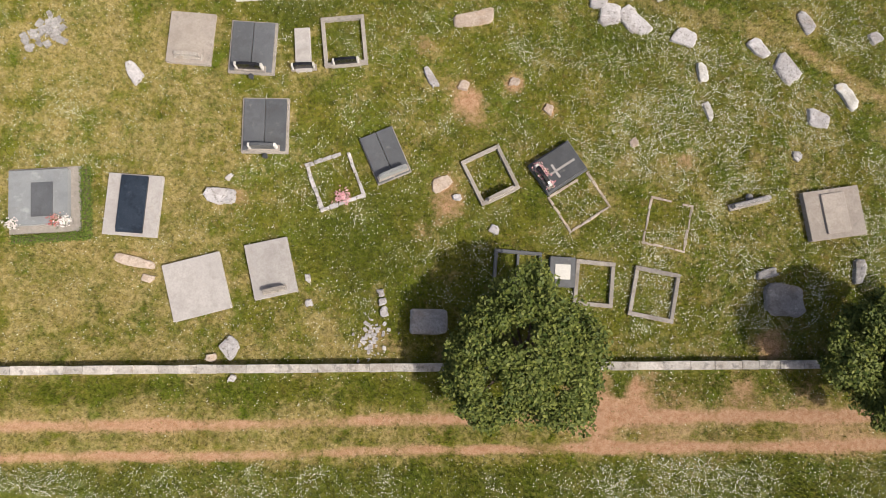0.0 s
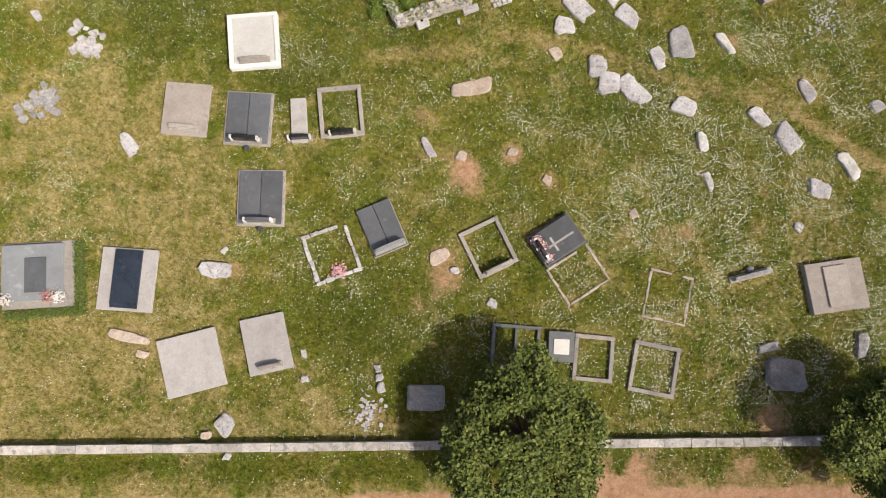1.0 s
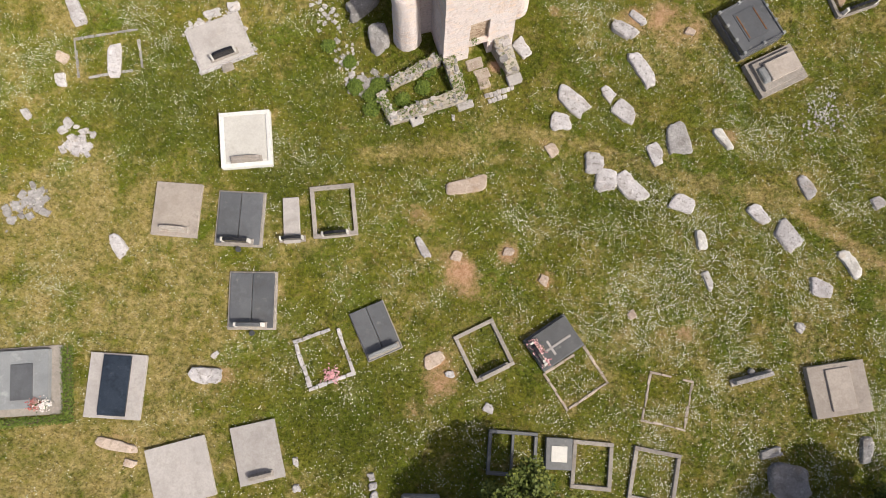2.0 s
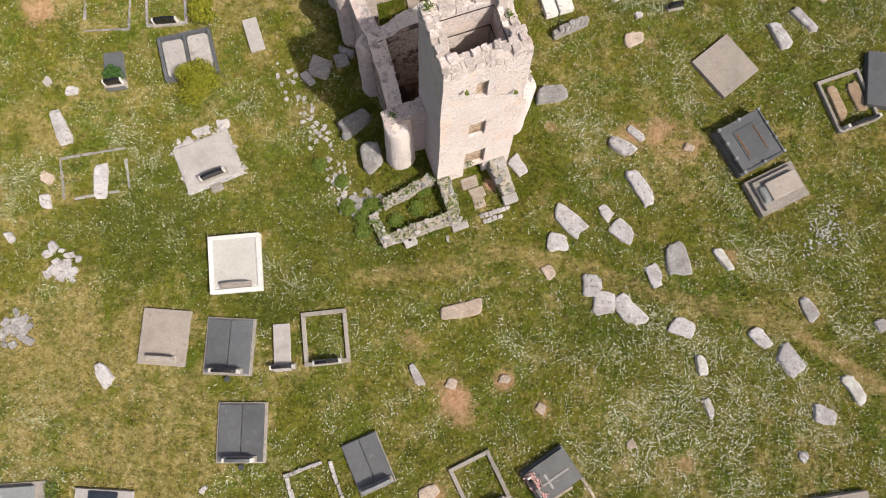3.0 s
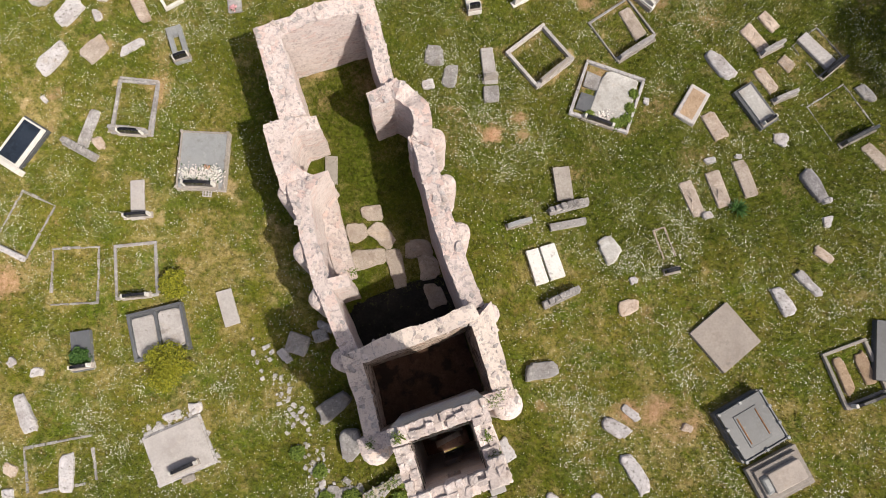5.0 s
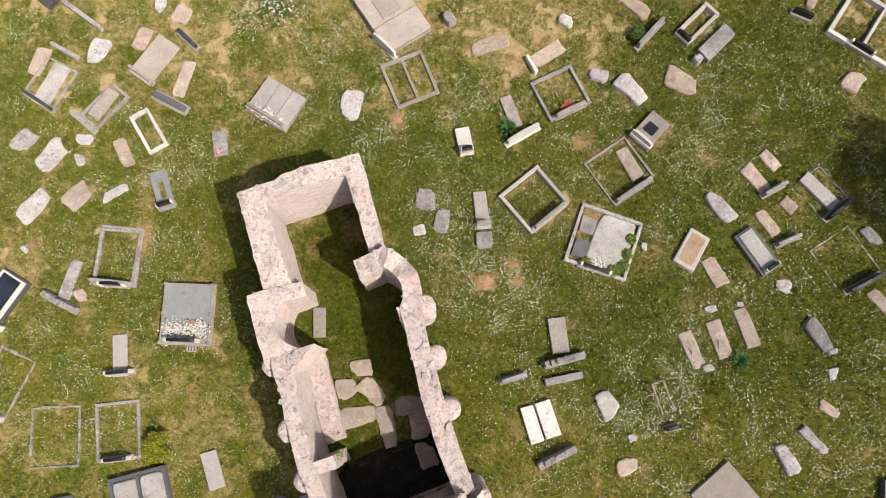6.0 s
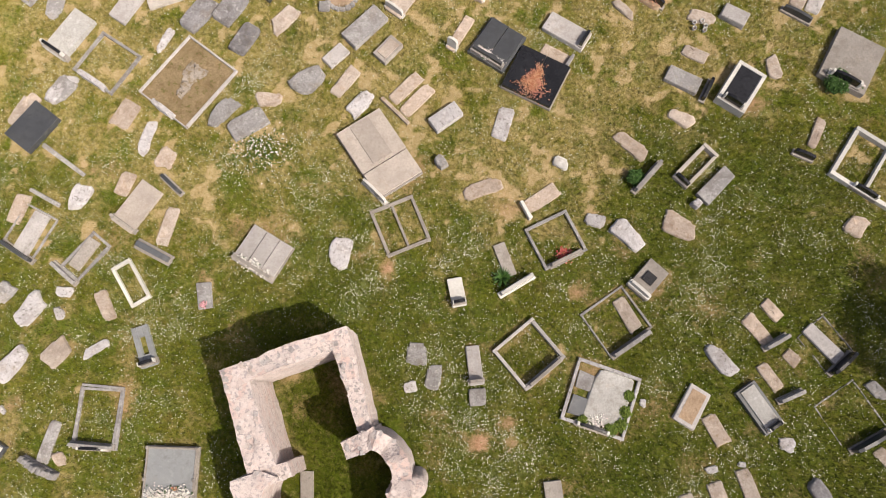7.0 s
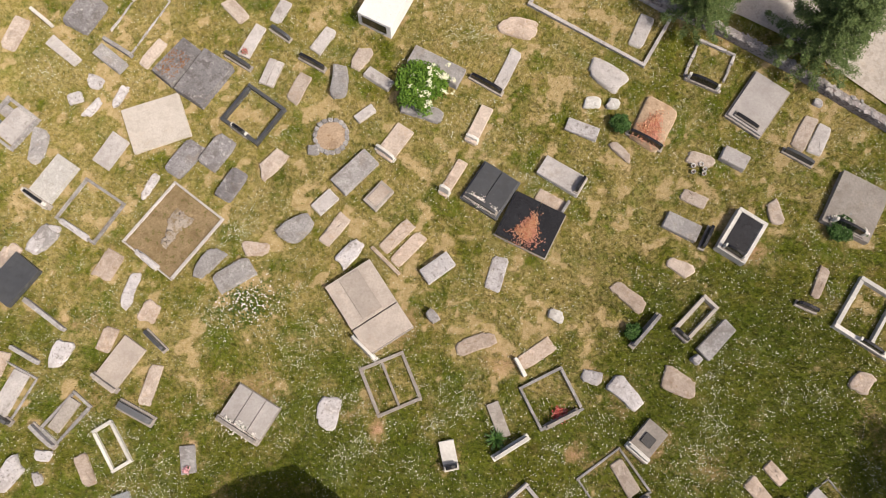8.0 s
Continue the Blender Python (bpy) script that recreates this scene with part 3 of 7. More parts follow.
def near_line(x, y, pts):
    best = np.full(np.shape(x), 1e9)
    for (ax, ay), (bx, by) in zip(pts, pts[1:]):
        dx, dy = bx - ax, by - ay
        k = np.clip(((x - ax) * dx + (y - ay) * dy) / (dx * dx + dy * dy), 0, 1)
        best = np.minimum(best, np.hypot(x - ax - k * dx, y - ay - k * dy))
    return best


RX, RY, RS = -26.0, -16.0, 0.1


def cover_raster():
    """Shares of dry straw, bare earth, lush growth and daisies on a fine raster of the meadow."""
    x, y = np.meshgrid(RX + RS * np.arange(540), RY + RS * np.arange(830))
    big, mid = lattice(x, y, 4.0, 1), lattice(x, y, 1.3, 2)
    out = {"dry": 0.15 + 0.34 * big * mid + 0.020 * np.clip(y - 34, 0, 14) + 0.10 * np.clip((-3 - x) / 8, 0, 1) * np.clip((16 - y) / 6, 0, 1), "bare": 0.45 * np.clip(lattice(x, y, 1.9, 91) + 0.5 * lattice(x, y, 0.6, 92) - 0.80, 0, 1), "lush": 0.35 * (1 - big), "thatch": np.zeros_like(x), "daisy": 0.25 + 0.45 * lattice(x, y, 2.5, 3)}
    out["daisy"] += 1.1 * np.clip((x - 6) / 4, 0, 1) * np.clip((15 - y) / 5, 0, 1) * np.clip(1.4 * lattice(x, y, 1.7, 81) - 0.1, 0, 1)
    shelter = np.clip((y - 26) / 3, 0, 1) * np.clip((45 - y) / 4, 0, 1)
    out["lush"] += 0.42 * shelter
    east = np.clip((x - 5) / 3, 0, 1) * np.clip((y - 25) / 3, 0, 1) * np.clip((41 - y) / 3, 0, 1)
    out["lush"] += 0.35 * east
    out["dry"] -= 0.12 * east
    out["daisy"] *= 1 - 0.30 * east
    out["bare"] += 0.75 * shelter * np.clip(0.7 * lattice(x, y, 1.5, 95) + 0.3 * lattice(x, y, 0.5, 98) - 0.42, 0, 1)
    out["dry"] += 0.08 * shelter
    wob = 1 + 0.8 * (lattice(x, y, 0.9, 5) - 0.5) + 0.5 * (lattice(x, y, 0.35, 6) - 0.5)
    for kind, px, py, r, amount in PATCHES:
        i0, i1 = max(0, int((px - 3.2 * r - RX) / RS)), min(540, int((px + 3.2 * r - RX) / RS) + 1)
        j0, j1 = max(0, int((py - 3.2 * r - RY) / RS)), min(830, int((py + 3.2 * r - RY) / RS) + 1)
        if i1 > i0 and j1 > j0:
            w = (slice(j0, j1), slice(i0, i1))
            out[kind][w] += amount * np.exp(-1.3 * ((x[w] - px) ** 2 + (y[w] - py) ** 2) / (r * wob[w]) ** 2)
    out["dry"] -= 0.5 * out["lush"]
    d = near_line(x, y, FOOTPATH)
    out["dry"] += 0.55 * np.exp(-(d / 0.55) ** 2)
    out["bare"] += 0.40 * np.exp(-(d / 0.40) ** 2) * np.clip((x - 11) / 7, 0.0, 1)
    out["daisy"] *= 1 - 0.8 * np.exp(-(d / 0.8) ** 2)
    side = y - (-6.11 + 0.1066 * (x + 16.14))
    t = lattice(x, y, 1.1, 9)
    for off, wide in ((-2.24, 0.24), (-3.50, 0.22)):
        out["bare"] += (0.45 + 0.75 * t) * np.exp(-(((side - off - 0.25 * (lattice(x, x * 0, 6.0, 12) - 0.5)) / wide) ** 2) ** 1.5)
    strip = np.exp(-((side + 2.75) / 1.30) ** 6)
    out["dry"] += 0.40 * strip
    out["daisy"] *= 1 - 0.9 * strip
    verge = np.exp(-((side + 0.95) / 0.55) ** 4)
    out["dry"] -= 0.30 * verge
    out["lush"] += 0.45 * verge
    out["daisy"] *= 1 - 0.85 * verge
    out["bare"] += 0.26 * np.exp(-((side + 2.3) / 1.6) ** 6) * np.clip(1.5 * lattice(x, y, 1.3, 83) + 0.02 * x - 0.45, 0, 1)
    out["lush"] += 0.55 * np.clip((-3.9 - side) / 0.4, 0, 1)
    out["dry"] -= 0.25 * np.clip((-3.9 - side) / 0.4, 0, 1)
    out["dry"] += 0.35 * np.exp(-((side - 0.6) / 0.6) ** 2)
    cu, cv = (x - CX) * math.cos(radians(CA)) + (y - CY) * math.sin(radians(CA)), (y - CY) * math.cos(radians(CA)) - (x - CX) * math.sin(radians(CA))
    away = np.hypot(np.maximum(np.abs(cu - 1.4) - 2.9, 0), np.maximum(np.abs(cv - 9.0) - 10.0, 0))
    out["daisy"] *= 1 - 0.85 * np.exp(-((away / 1.7) ** 2))
    inside = (np.abs(cu - 1.5) < 2.6) & (np.abs(cv - 11.5) < 7.0)
    out["daisy"][inside] = 0
    out["lush"] += 0.35 * np.exp(-((away / 1.5) ** 2)) + 0.3 * inside
    out["bare"] += np.where(inside, 0.30 * np.clip(lattice(x, y, 1.2, 94) - 0.35, 0, 1), 0)
    ring = np.zeros_like(x)
    for px, py, a, b, ang in BEDS:
        R = math.hypot(a, b)
        i0, i1 = max(0, int((px - R - RX) / RS)), min(540, int((px + R - RX) / RS) + 1)
        j0, j1 = max(0, int((py - R - RY) / RS)), min(830, int((py + R - RY) / RS) + 1)
        w = (slice(j0, j1), slice(i0, i1))
        lx = (x[w] - px) * math.cos(ang) + (y[w] - py) * math.sin(ang)
        ly = (y[w] - py) * math.cos(ang) - (x[w] - px) * math.sin(ang)
        out["dry"][w] += np.where((np.abs(lx) < a) & (np.abs(ly) < b), 0.30, 0.0)
    for px, py, a, b, ang in FOOT:
        R = max(a, b) + 0.9
        i0, i1 = max(0, int((px - R - RX) / RS)), min(540, int((px + R - RX) / RS) + 1)
        j0, j1 = max(0, int((py - R - RY) / RS)), min(830, int((py + R - RY) / RS) + 1)
        if i1 > i0 and j1 > j0 and R < 4:
            w = (slice(j0, j1), slice(i0, i1))
            lx = (x[w] - px) * math.cos(ang) + (y[w] - py) * math.sin(ang)
            ly = (y[w] - py) * math.cos(ang) - (x[w] - px) * math.sin(ang)
            away = np.hypot(np.maximum(np.abs(lx) - a, 0), np.maximum(np.abs(ly) - b, 0))
            ring[w] = np.maximum(ring[w], np.exp(-((away / 0.26) ** 2)))
    out["dry"] += 0.55 * ring * lattice(x, y, 0.8, 61)
    out["bare"] += 0.55 * ring * np.clip(lattice(x, y, 1.6, 62) - 0.45, 0, 1)
    f = 0.45 * lattice(0.8 * x + 0.6 * y, 0.8 * y - 0.6 * x, 0.95, 51) + 0.33 * lattice(0.9 * x - 0.44 * y, 0.9 * y + 0.44 * x, 0.42, 52) + 0.22 * lattice(x + y, y - x, 0.3, 53)
    out["dry"] = np.clip(0.80 * out["dry"] + 1.15 * (f - 0.5), 0, 0.66)
    out["dry"] = np.maximum(out["dry"], (0.58 + 0.5 * (f - 0.3)) * np.exp(-(d / 0.50) ** 2))
    g = 0.58 * lattice(0.5 * x + 0.87 * y, 0.5 * y - 0.87 * x, 0.75, 71) + 0.42 * lattice(0.95 * x + 0.3 * y, 0.95 * y - 0.3 * x, 0.27, 72)
    out["thatch"] = (0.35 + 0.65 * np.clip((y - 22) / 12, 0, 1)) * (1 - 0.8 * np.exp(-(d / 0.8) ** 2)) * np.clip((g - 0.60) / 0.10, 0, 1) * np.clip((out["dry"] - 0.30) / 0.2, 0, 1)
    out["daisy"] *= (1 - 0.55 * np.clip(out["dry"] / 0.6, 0, 1)) * (1 - 0.8 * out["thatch"])
    return out


COVER = {}


def cover(x, y):
    if not COVER:
        COVER.update(cover_raster())
    i = np.clip(((np.asarray(x) - RX) / RS).astype(int), 0, 539)
    j = np.clip(((np.asarray(y) - RY) / RS).astype(int), 0, 829)
    far = (np.asarray(x) < -25.5) | (np.asarray(x) > 27.5) | (np.asarray(y) < -15.5) | (np.asarray(y) > 66.5)
    beyond = {"dry": 0.22, "lush": 0.40}
    return {k: np.where(far, beyond.get(k, 0.0), v[j, i]) for k, v in COVER.items()}


def relief(x, y):
    return 0.07 * (lattice(x, y, 3.0, 21) - 0.5) + 0.05 * (lattice(x, y, 1.0, 22) - 0.5)


def bloom_of(x, y, c):
    """How thick the daisies stand, from 0 to 1."""
    clump = lattice(0.8 * x + 0.6 * y, 0.8 * y - 0.6 * x, 0.9, 41) * (0.30 + lattice(0.94 * x - 0.34 * y, 0.94 * y + 0.34 * x, 0.35, 42))
    return np.clip(np.clip(c["daisy"], 0, 2.6) * (0.20 + 2.0 * clump**2) * 0.85, 0, 1)


def build_ground():
    fx, fy = np.arange(-24, 26.01, 0.15), np.arange(-14, 64.01, 0.15)
    xs = np.concatenate([[-2500, -600, -150, -60, -34], fx, [36, 62, 150, 600, 2500]])
    ys = np.concatenate([[-2500, -600, -150, -60, -24], fy, [74, 100, 180, 600, 2500]])
    X, Y = np.meshgrid(xs, ys)
    Z = relief(X, Y) - 0.02
    inside = (X > -25) & (X < 27) & (Y > -15) & (Y < 65)
    Z = np.where(inside, Z, 0)
    nx, ny = len(xs), len(ys)
    i = np.arange(ny - 1)[:, None] * nx + np.arange(nx - 1)[None]
    f = np.stack([i, i + 1, i + nx + 1, i + nx], -1).reshape(-1, 4)
    me = mesh_np("ground", np.stack([X, Y, Z], -1).reshape(-1, 3), f)
    c = cover(X.ravel(), Y.ravel())
    a = me.attributes.new("cover", "FLOAT_COLOR", "POINT")
    rgba = np.stack([np.clip(c["dry"], 0, 1), np.clip(c["bare"], 0, 1), np.clip(c["lush"], 0, 1), np.clip(c["thatch"], 0, 1)], -1)
    a.data.foreach_set("color", rgba.astype(np.float32).ravel())
    me.attributes.new("bloom", "FLOAT", "POINT").data.foreach_set("value", bloom_of(X.ravel(), Y.ravel(), c).astype(np.float32))
    for p in me.polygons:
        p.use_smooth = True
    me.materials.append(MATS["meadow"])
    tagged(new("ground", me), "grassy churchyard meadow with straw-dry and bare patches", "ground", kind="structure")


# ---- the ruined church ----
CX, CY, CA = -0.05, 16.65, 24.0
church = tagged(empty("church_ruin", CX, CY, 0, CA), "roofless ruined church of pinkish rubble stone with bell tower", "church")


def at_church(u, v):
    a = radians(CA)
    return CX + u * math.cos(a) - v * math.sin(a), CY + u * math.sin(a) + v * math.cos(a)


def shake(p, k=1.0):
    q = Vector(p)
    return q + k * (noise.noise_vector(q * 1.3) * 0.05 + noise.noise_vector(q * 4.1) * 0.03)


def tower_batter(p):
    """The tower narrows upwards."""
    return Vector((p[0] * (1.085 - 0.0136 * p[2]), p[1] + 0.016 * p[2] * (1 - p[1] / 2.52), p[2]))


def strip_wall(stations, z0=-0.1, jag=0.16, step=0.32, lift=0.45, k=1.0, taper=False):
    """A wall from stations (ul, vl, ur, vr, top): two faces, a ragged top, closed ends."""
    fine = []
    for a, b in zip(stations, stations[1:]):
        n = max(1, round(math.dist(((a[0] + a[2]) / 2, (a[1] + a[3]) / 2), ((b[0] + b[2]) / 2, (b[1] + b[3]) / 2)) / step))
        fine += [tuple(p + (q - p) * i / n for p, q in zip(a, b)) for i in range(n)]
    fine.append(stations[-1])
    bm = bmesh.new()
    tops = [s[4] for s in fine]
    nz = max(2, round((max(tops) - z0) / lift))
    nt_ = 4
    rows = []
    for ul, vl, ur, vr, top in fine:
        loop = []
        t_at = []
        for j in range(nt_):
            f = j / (nt_ - 1)
            u, v = ul + (ur - ul) * f, vl + (vr - vl) * f
            q = Vector((u * 2.3, v * 2.3, 3.0))
            t_at.append(top + jag * (noise.noise(q) + 0.6 * noise.noise(q * 2.7)))
        for j in range(nz):
            loop.append(shake((ul, vl, z0 + (t_at[0] - z0) * j / nz), k))
        for j in range(nt_):
            f = j / (nt_ - 1)
            loop.append(shake((ul + (ur - ul) * f, vl + (vr - vl) * f, t_at[j]), k))
        for j in range(nz - 1, -1, -1):
            loop.append(shake((ur, vr, z0 + (t_at[-1] - z0) * j / nz), k))
        rows.append([bm.verts.new(p) for p in loop])
    for a, b in zip(rows, rows[1:]):
        for i in range(len(a) - 1):
            bm.faces.new((a[i], b[i], b[i + 1], a[i + 1]))
    for end in (rows[0], rows[-1]):
        for j in range(nz):
            m = len(end) - 1
            bm.faces.new((end[j], end[j + 1], end[m - j - 1], end[m - j]))
        bm.faces.new((end[nz], *end[nz + 1 : nz + nt_]))
    if taper:
        for v in bm.verts:
            v.co = tower_batter(v.co)
    bmesh.ops.recalc_face_normals(bm, faces=bm.faces)
    for f in bm.faces:
        f.smooth = True
    for e in bm.edges:
        e.smooth = not (len(e.link_faces) == 2 and e.calc_face_angle(0) > 0.75)
    return bm, fine


STONES = [mesh_from(rock_mesh(1.0, 1.25, 0.55, square=i % 2, n=8, seed=40 + i, rough=1.5, sink=0.35), "stone") for i in range(7)]
GREY = [me.copy() for me in STONES]
for me in STONES:
    me.materials.append(MATS["church_stone"])
LIME = [me.copy() for me in GREY]
LILAC = [me.copy() for me in GREY]
for me in LILAC:
    me.materials.append(MATS["wall_grey"])
for me in GREY:
    me.materials.append(MATS["limestone_grey"])
for me in LIME:
    me.materials.append(MATS["limestone_pale"])


def cap_stones(parent, fine, gap=0.21, size=(0.06, 0.19), inset=0.06, height=0.20, grey=0):
    """Loose and mortared stones along the top of a wall, pieces of that wall."""
    done = 0.0
    for a, b in zip(fine, fine[1:]):
        seg = math.dist(a[:2], b[:2])
        done += seg
        while done > 0:
            done -= gap
            for side in (0, 1):
                f = inset + (1 - 2 * inset) * (rng.uniform(0, 0.42) if side == 0 else rng.uniform(0.58, 1))
                e = rng.random()
                s = [p + (q - p) * e for p, q in zip(a, b)]
                w = rng.uniform(*size)
                u, v = s[0] + (s[2] - s[0]) * f, s[1] + (s[3] - s[1]) * f
                q = Vector((u * 2.3, v * 2.3, 3.0))
                z = s[4] + 0.16 * (noise.noise(q) + 0.6 * noise.noise(q * 2.7))
                kinds = (GREY, LIME, LILAC) if grey else (STONES, LILAC)
                ob = new("stone", kinds[int(rng.integers(len(kinds)))][int(rng.integers(len(STONES)))])
                ob.parent = parent
                ob.matrix_basis = pose(u, v, z - 0.06 * w - 0.02, rng.uniform(-8, 8), rng.uniform(-8, 8), rng.uniform(0, 360)) @ Matrix.Diagonal((w, w * rng.uniform(0.8, 1.2), w * height, 1))


def church_wall(name, stations, label, gap=0.10, mat="church_wall", **kw):
    bm, fine = strip_wall(stations, **kw)
    ob = part(name, bm, mat, church, label)
    if gap:
        cap_stones(ob, fine, gap)
    return ob


# tower: side and back walls, the front in piers and spandrels round its openings
TW = "tower wall of pale coursed limestone"
church_wall("tower_wall", [(0.0, 0.5, 0.44, 0.5, 11.8), (0.0, 1.2, 0.44, 1.2, 11.8), (0.0, 2.04, 0.44, 2.04, 11.8)], TW, gap=0.0, mat="tower_wall", taper=True, jag=0.22, k=0.7)
church_wall("tower_wall", [(2.44, 0.5, 3.0, 0.5, 11.8), (2.43, 1.0, 2.98, 1.0, 11.3), (2.42, 2.04, 2.96, 2.04, 11.6)], TW, gap=0.0, mat="tower_wall", taper=True, jag=0.22, k=0.7)
church_wall("tower_wall", [(0.0, 2.03, 0.0, 2.52, 11.8), (1.4, 2.03, 1.4, 2.52, 11.8), (2.97, 2.03, 2.97, 2.52, 11.7)], TW, gap=0.0, mat="tower_wall", taper=True, jag=0.2, k=0.7)
for u0, u1, za, zb in ((0.0, 1.08, -0.1, 11.8), (1.90, 3.0, -0.1, 11.8), (1.06, 1.92, 1.15, 1.50), (1.06, 1.92, 3.30, 5.20), (1.06, 1.92, 6.75, 9.15), (1.06, 1.10, 5.20, 6.75), (1.74, 1.92, 5.20, 6.75), (1.06, 1.18, 9.15, 10.45), (1.60, 1.92, 9.15, 10.45), (1.06, 1.92, 10.45, 11.8)):
    inner = zb >= 11.7
    church_wall("front_wall", [(u0, 0.0, u0, 0.52, zb), (u1, 0.0, u1, 0.52, zb)], "tower front of pale limestone", gap=0.0, mat="tower_wall", taper=True, z0=za, jag=0.2 if inner else 0.0, k=0.7)
for u0, u1, za, zb, v in ((1.04, 1.94, 1.45, 3.35, 0.16), (1.08, 1.76, 5.15, 6.80, 0.15), (1.16, 1.62, 9.10, 10.50, 0.17)):
    church_wall("niche_infill", [(u0, v, u0, v + 0.16, zb), (u1, v, u1, v + 0.16, zb)], "tan rubble infill of a tower niche", gap=0.0, mat="niche_stone", taper=True, z0=za, jag=0.0, k=0.8)
parapet = part("tower_parapet", box(0.3, 0.3, 11.2, 11.5, 0.22, 1.0), "tower_wall", church, "parapet of worn ashlar blocks")
ROWS = (((0.0, 0.0), (2.98, 0.0), 0.54), ((0.0, 2.03), (2.96, 2.03), 0.48), ((0.0, 0.54), (0.0, 2.03), 0.46), ((2.44, 0.54), (2.44, 2.03), 0.52))
for (ua, va), (ub, vb), deep in ROWS:
    ln = math.dist((ua, va), (ub, vb))
    along = abs(ub - ua) > abs(vb - va)
    done = 0.0
    while done < ln - 0.1:
        L = min(rng.uniform(0.15, 0.34), ln - done)
        halves = 2 if rng.random() < 0.6 else 3
        for hf in range(halves):
            dp = deep / halves
            f = (done + L / 2) / ln
            off = dp / 2 + hf * dp
            u, v = ua + (ub - ua) * f + (0 if along else off), va + (vb - va) * f + (off if along else 0)
            low = (0.5 if u > 2.4 and 0.75 < v < 1.9 else 0.0) + (0.12 if rng.random() < 0.2 else 0.0)
            bm = rock_mesh(L * 0.99, dp * 0.98, rng.uniform(0.10, 0.26), square=1, n=12, seed=int(rng.integers(1 << 20)), rough=1.5, sink=0.3)
            for fc in bm.faces:
                fc.smooth = False
            ob = part("stone", bm, "church_stone", parapet)
            bt = tower_batter((u, v, 11.8))
            ob.matrix_basis = pose(bt.x, bt.y, 11.82 - low, rng.uniform(-3, 3), rng.uniform(-3, 3), (0 if along else 90) + rng.uniform(-3, 3))
        done += L
part("tower_floor", box(2.0, 1.6, -0.15, 0.15, 1.35, 1.3, bevel=0), "tower_earth", church, "reddish earth floor of the tower")
for u, v, w, l, rz in ((1.5, 0.95, 1.1, 0.22, 8), (1.0, 1.3, 0.5, 0.3, 50), (1.75, 1.25, 0.9, 0.16, -14)):
    ob = part("fallen_slab", box(w, l, 0.0, 0.16, bevel=0.02, wob=0.03), "sandstone_pale", church, "pale fallen slab on the tower floor")
    ob.matrix_basis = pose(u, v, 0.15, 4, 3, rz)
for z in (11.5, 10.2):
    for a, b in (((0.46, 0.7), (0.46, 1.98)), ((0.46, 1.98), (2.2, 1.98)), ((2.2, 1.98), (2.2, 0.7))):
        ln = math.dist(a, b)
        ob = part("iron_bar", box(ln, 0.025, -0.012, 0.012, bevel=0), "iron", church, "thin iron bar inside the tower")
        ob.matrix_basis = pose((a[0] + b[0]) / 2, (a[1] + b[1]) / 2, z, 0, 0, math.degrees(math.atan2(b[1] - a[1], b[0] - a[0])))

# tufts of weed rooted in the joints
for u, v, z, r in ((1.36, 0.06, 1.60, 0.20), (0.72, -0.02, 10.4, 0.05), (2.5, -0.02, 9.0, 0.05), (0.25, 2.25, 12.05, 0.16), (2.55, 0.95, 11.5, 0.16), (2.5, 1.5, 11.6, 0.13), (3.4, 1.95, 5.0, 0.25), (3.75, 2.1, 4.85, 0.2), (-1.2, 2.0, 4.8, 0.14), (0.1, 8.2, 4.3, 0.2)):
    c = rng.normal(size=(70, 3)) * np.array([r * 0.55, r * 0.55, r * 0.3]) + np.array([u, v, z + 0.06])
    vv, ff = leaves(c, 0.07, up=0.5)
    part("foliage", mesh_np("foliage", vv, ff), "weed_green", church, "green weed tuft in a wall joint")

# narthex
NW = "narthex wall of pinkish rubble stone"
church_wall("narthex_wall", [(-1.36, 1.75, -0.76, 2.25, 4.7), (-1.24, 3.5, -0.62, 3.5, 4.8), (-1.22, 5.35, -0.55, 4.8, 5.2)], NW, mat="shade_stain_wall")
church_wall("narthex_wall", [(-1.60, 2.28, -1.60, 1.72, 4.7), (0.02, 2.28, 0.02, 1.72, 4.9)], NW)
church_wall("narthex_wall", [(2.86, 2.28, 2.86, 1.72, 5.0), (4.35, 2.28, 4.35, 1.72, 4.7)], NW)
church_wall("narthex_wall", [(3.60, 2.2, 4.3, 1.8, 4.7), (3.60, 3.6, 4.38, 3.6, 4.8), (3.60, 4.85, 4.58, 5.45, 5.1)], NW, mat="shade_stain_wall")
church_wall("cross_wall", [(-0.95, 4.78, -0.95, 5.32, 5.1), (0.0, 4.78, 0.0, 5.36, 5.6), (1.1, 4.76, 1.1, 5.45, 6.0), (1.8, 4.8, 1.8, 5.4, 5.5), (2.4, 4.8, 2.4, 5.45, 5.4), (3.1, 4.85, 3.1, 5.5, 5.6), (3.95, 4.95, 3.95, 5.55, 5.3)], "cross wall between narthex and nave", jag=0.22, mat="shade_stain_wall")
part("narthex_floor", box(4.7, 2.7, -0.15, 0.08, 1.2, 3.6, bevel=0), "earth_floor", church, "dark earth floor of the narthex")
# Thin ragged sheet, near black, over the south end of the nave floor.
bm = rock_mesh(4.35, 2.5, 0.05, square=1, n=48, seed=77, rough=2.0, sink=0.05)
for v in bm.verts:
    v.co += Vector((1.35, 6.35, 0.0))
part("black_floor", bm, "floor_black", church, "near-black patch on the floor of the nave")
foot(*at_church(1.35, 6.35), 4.0, 2.0, CA)

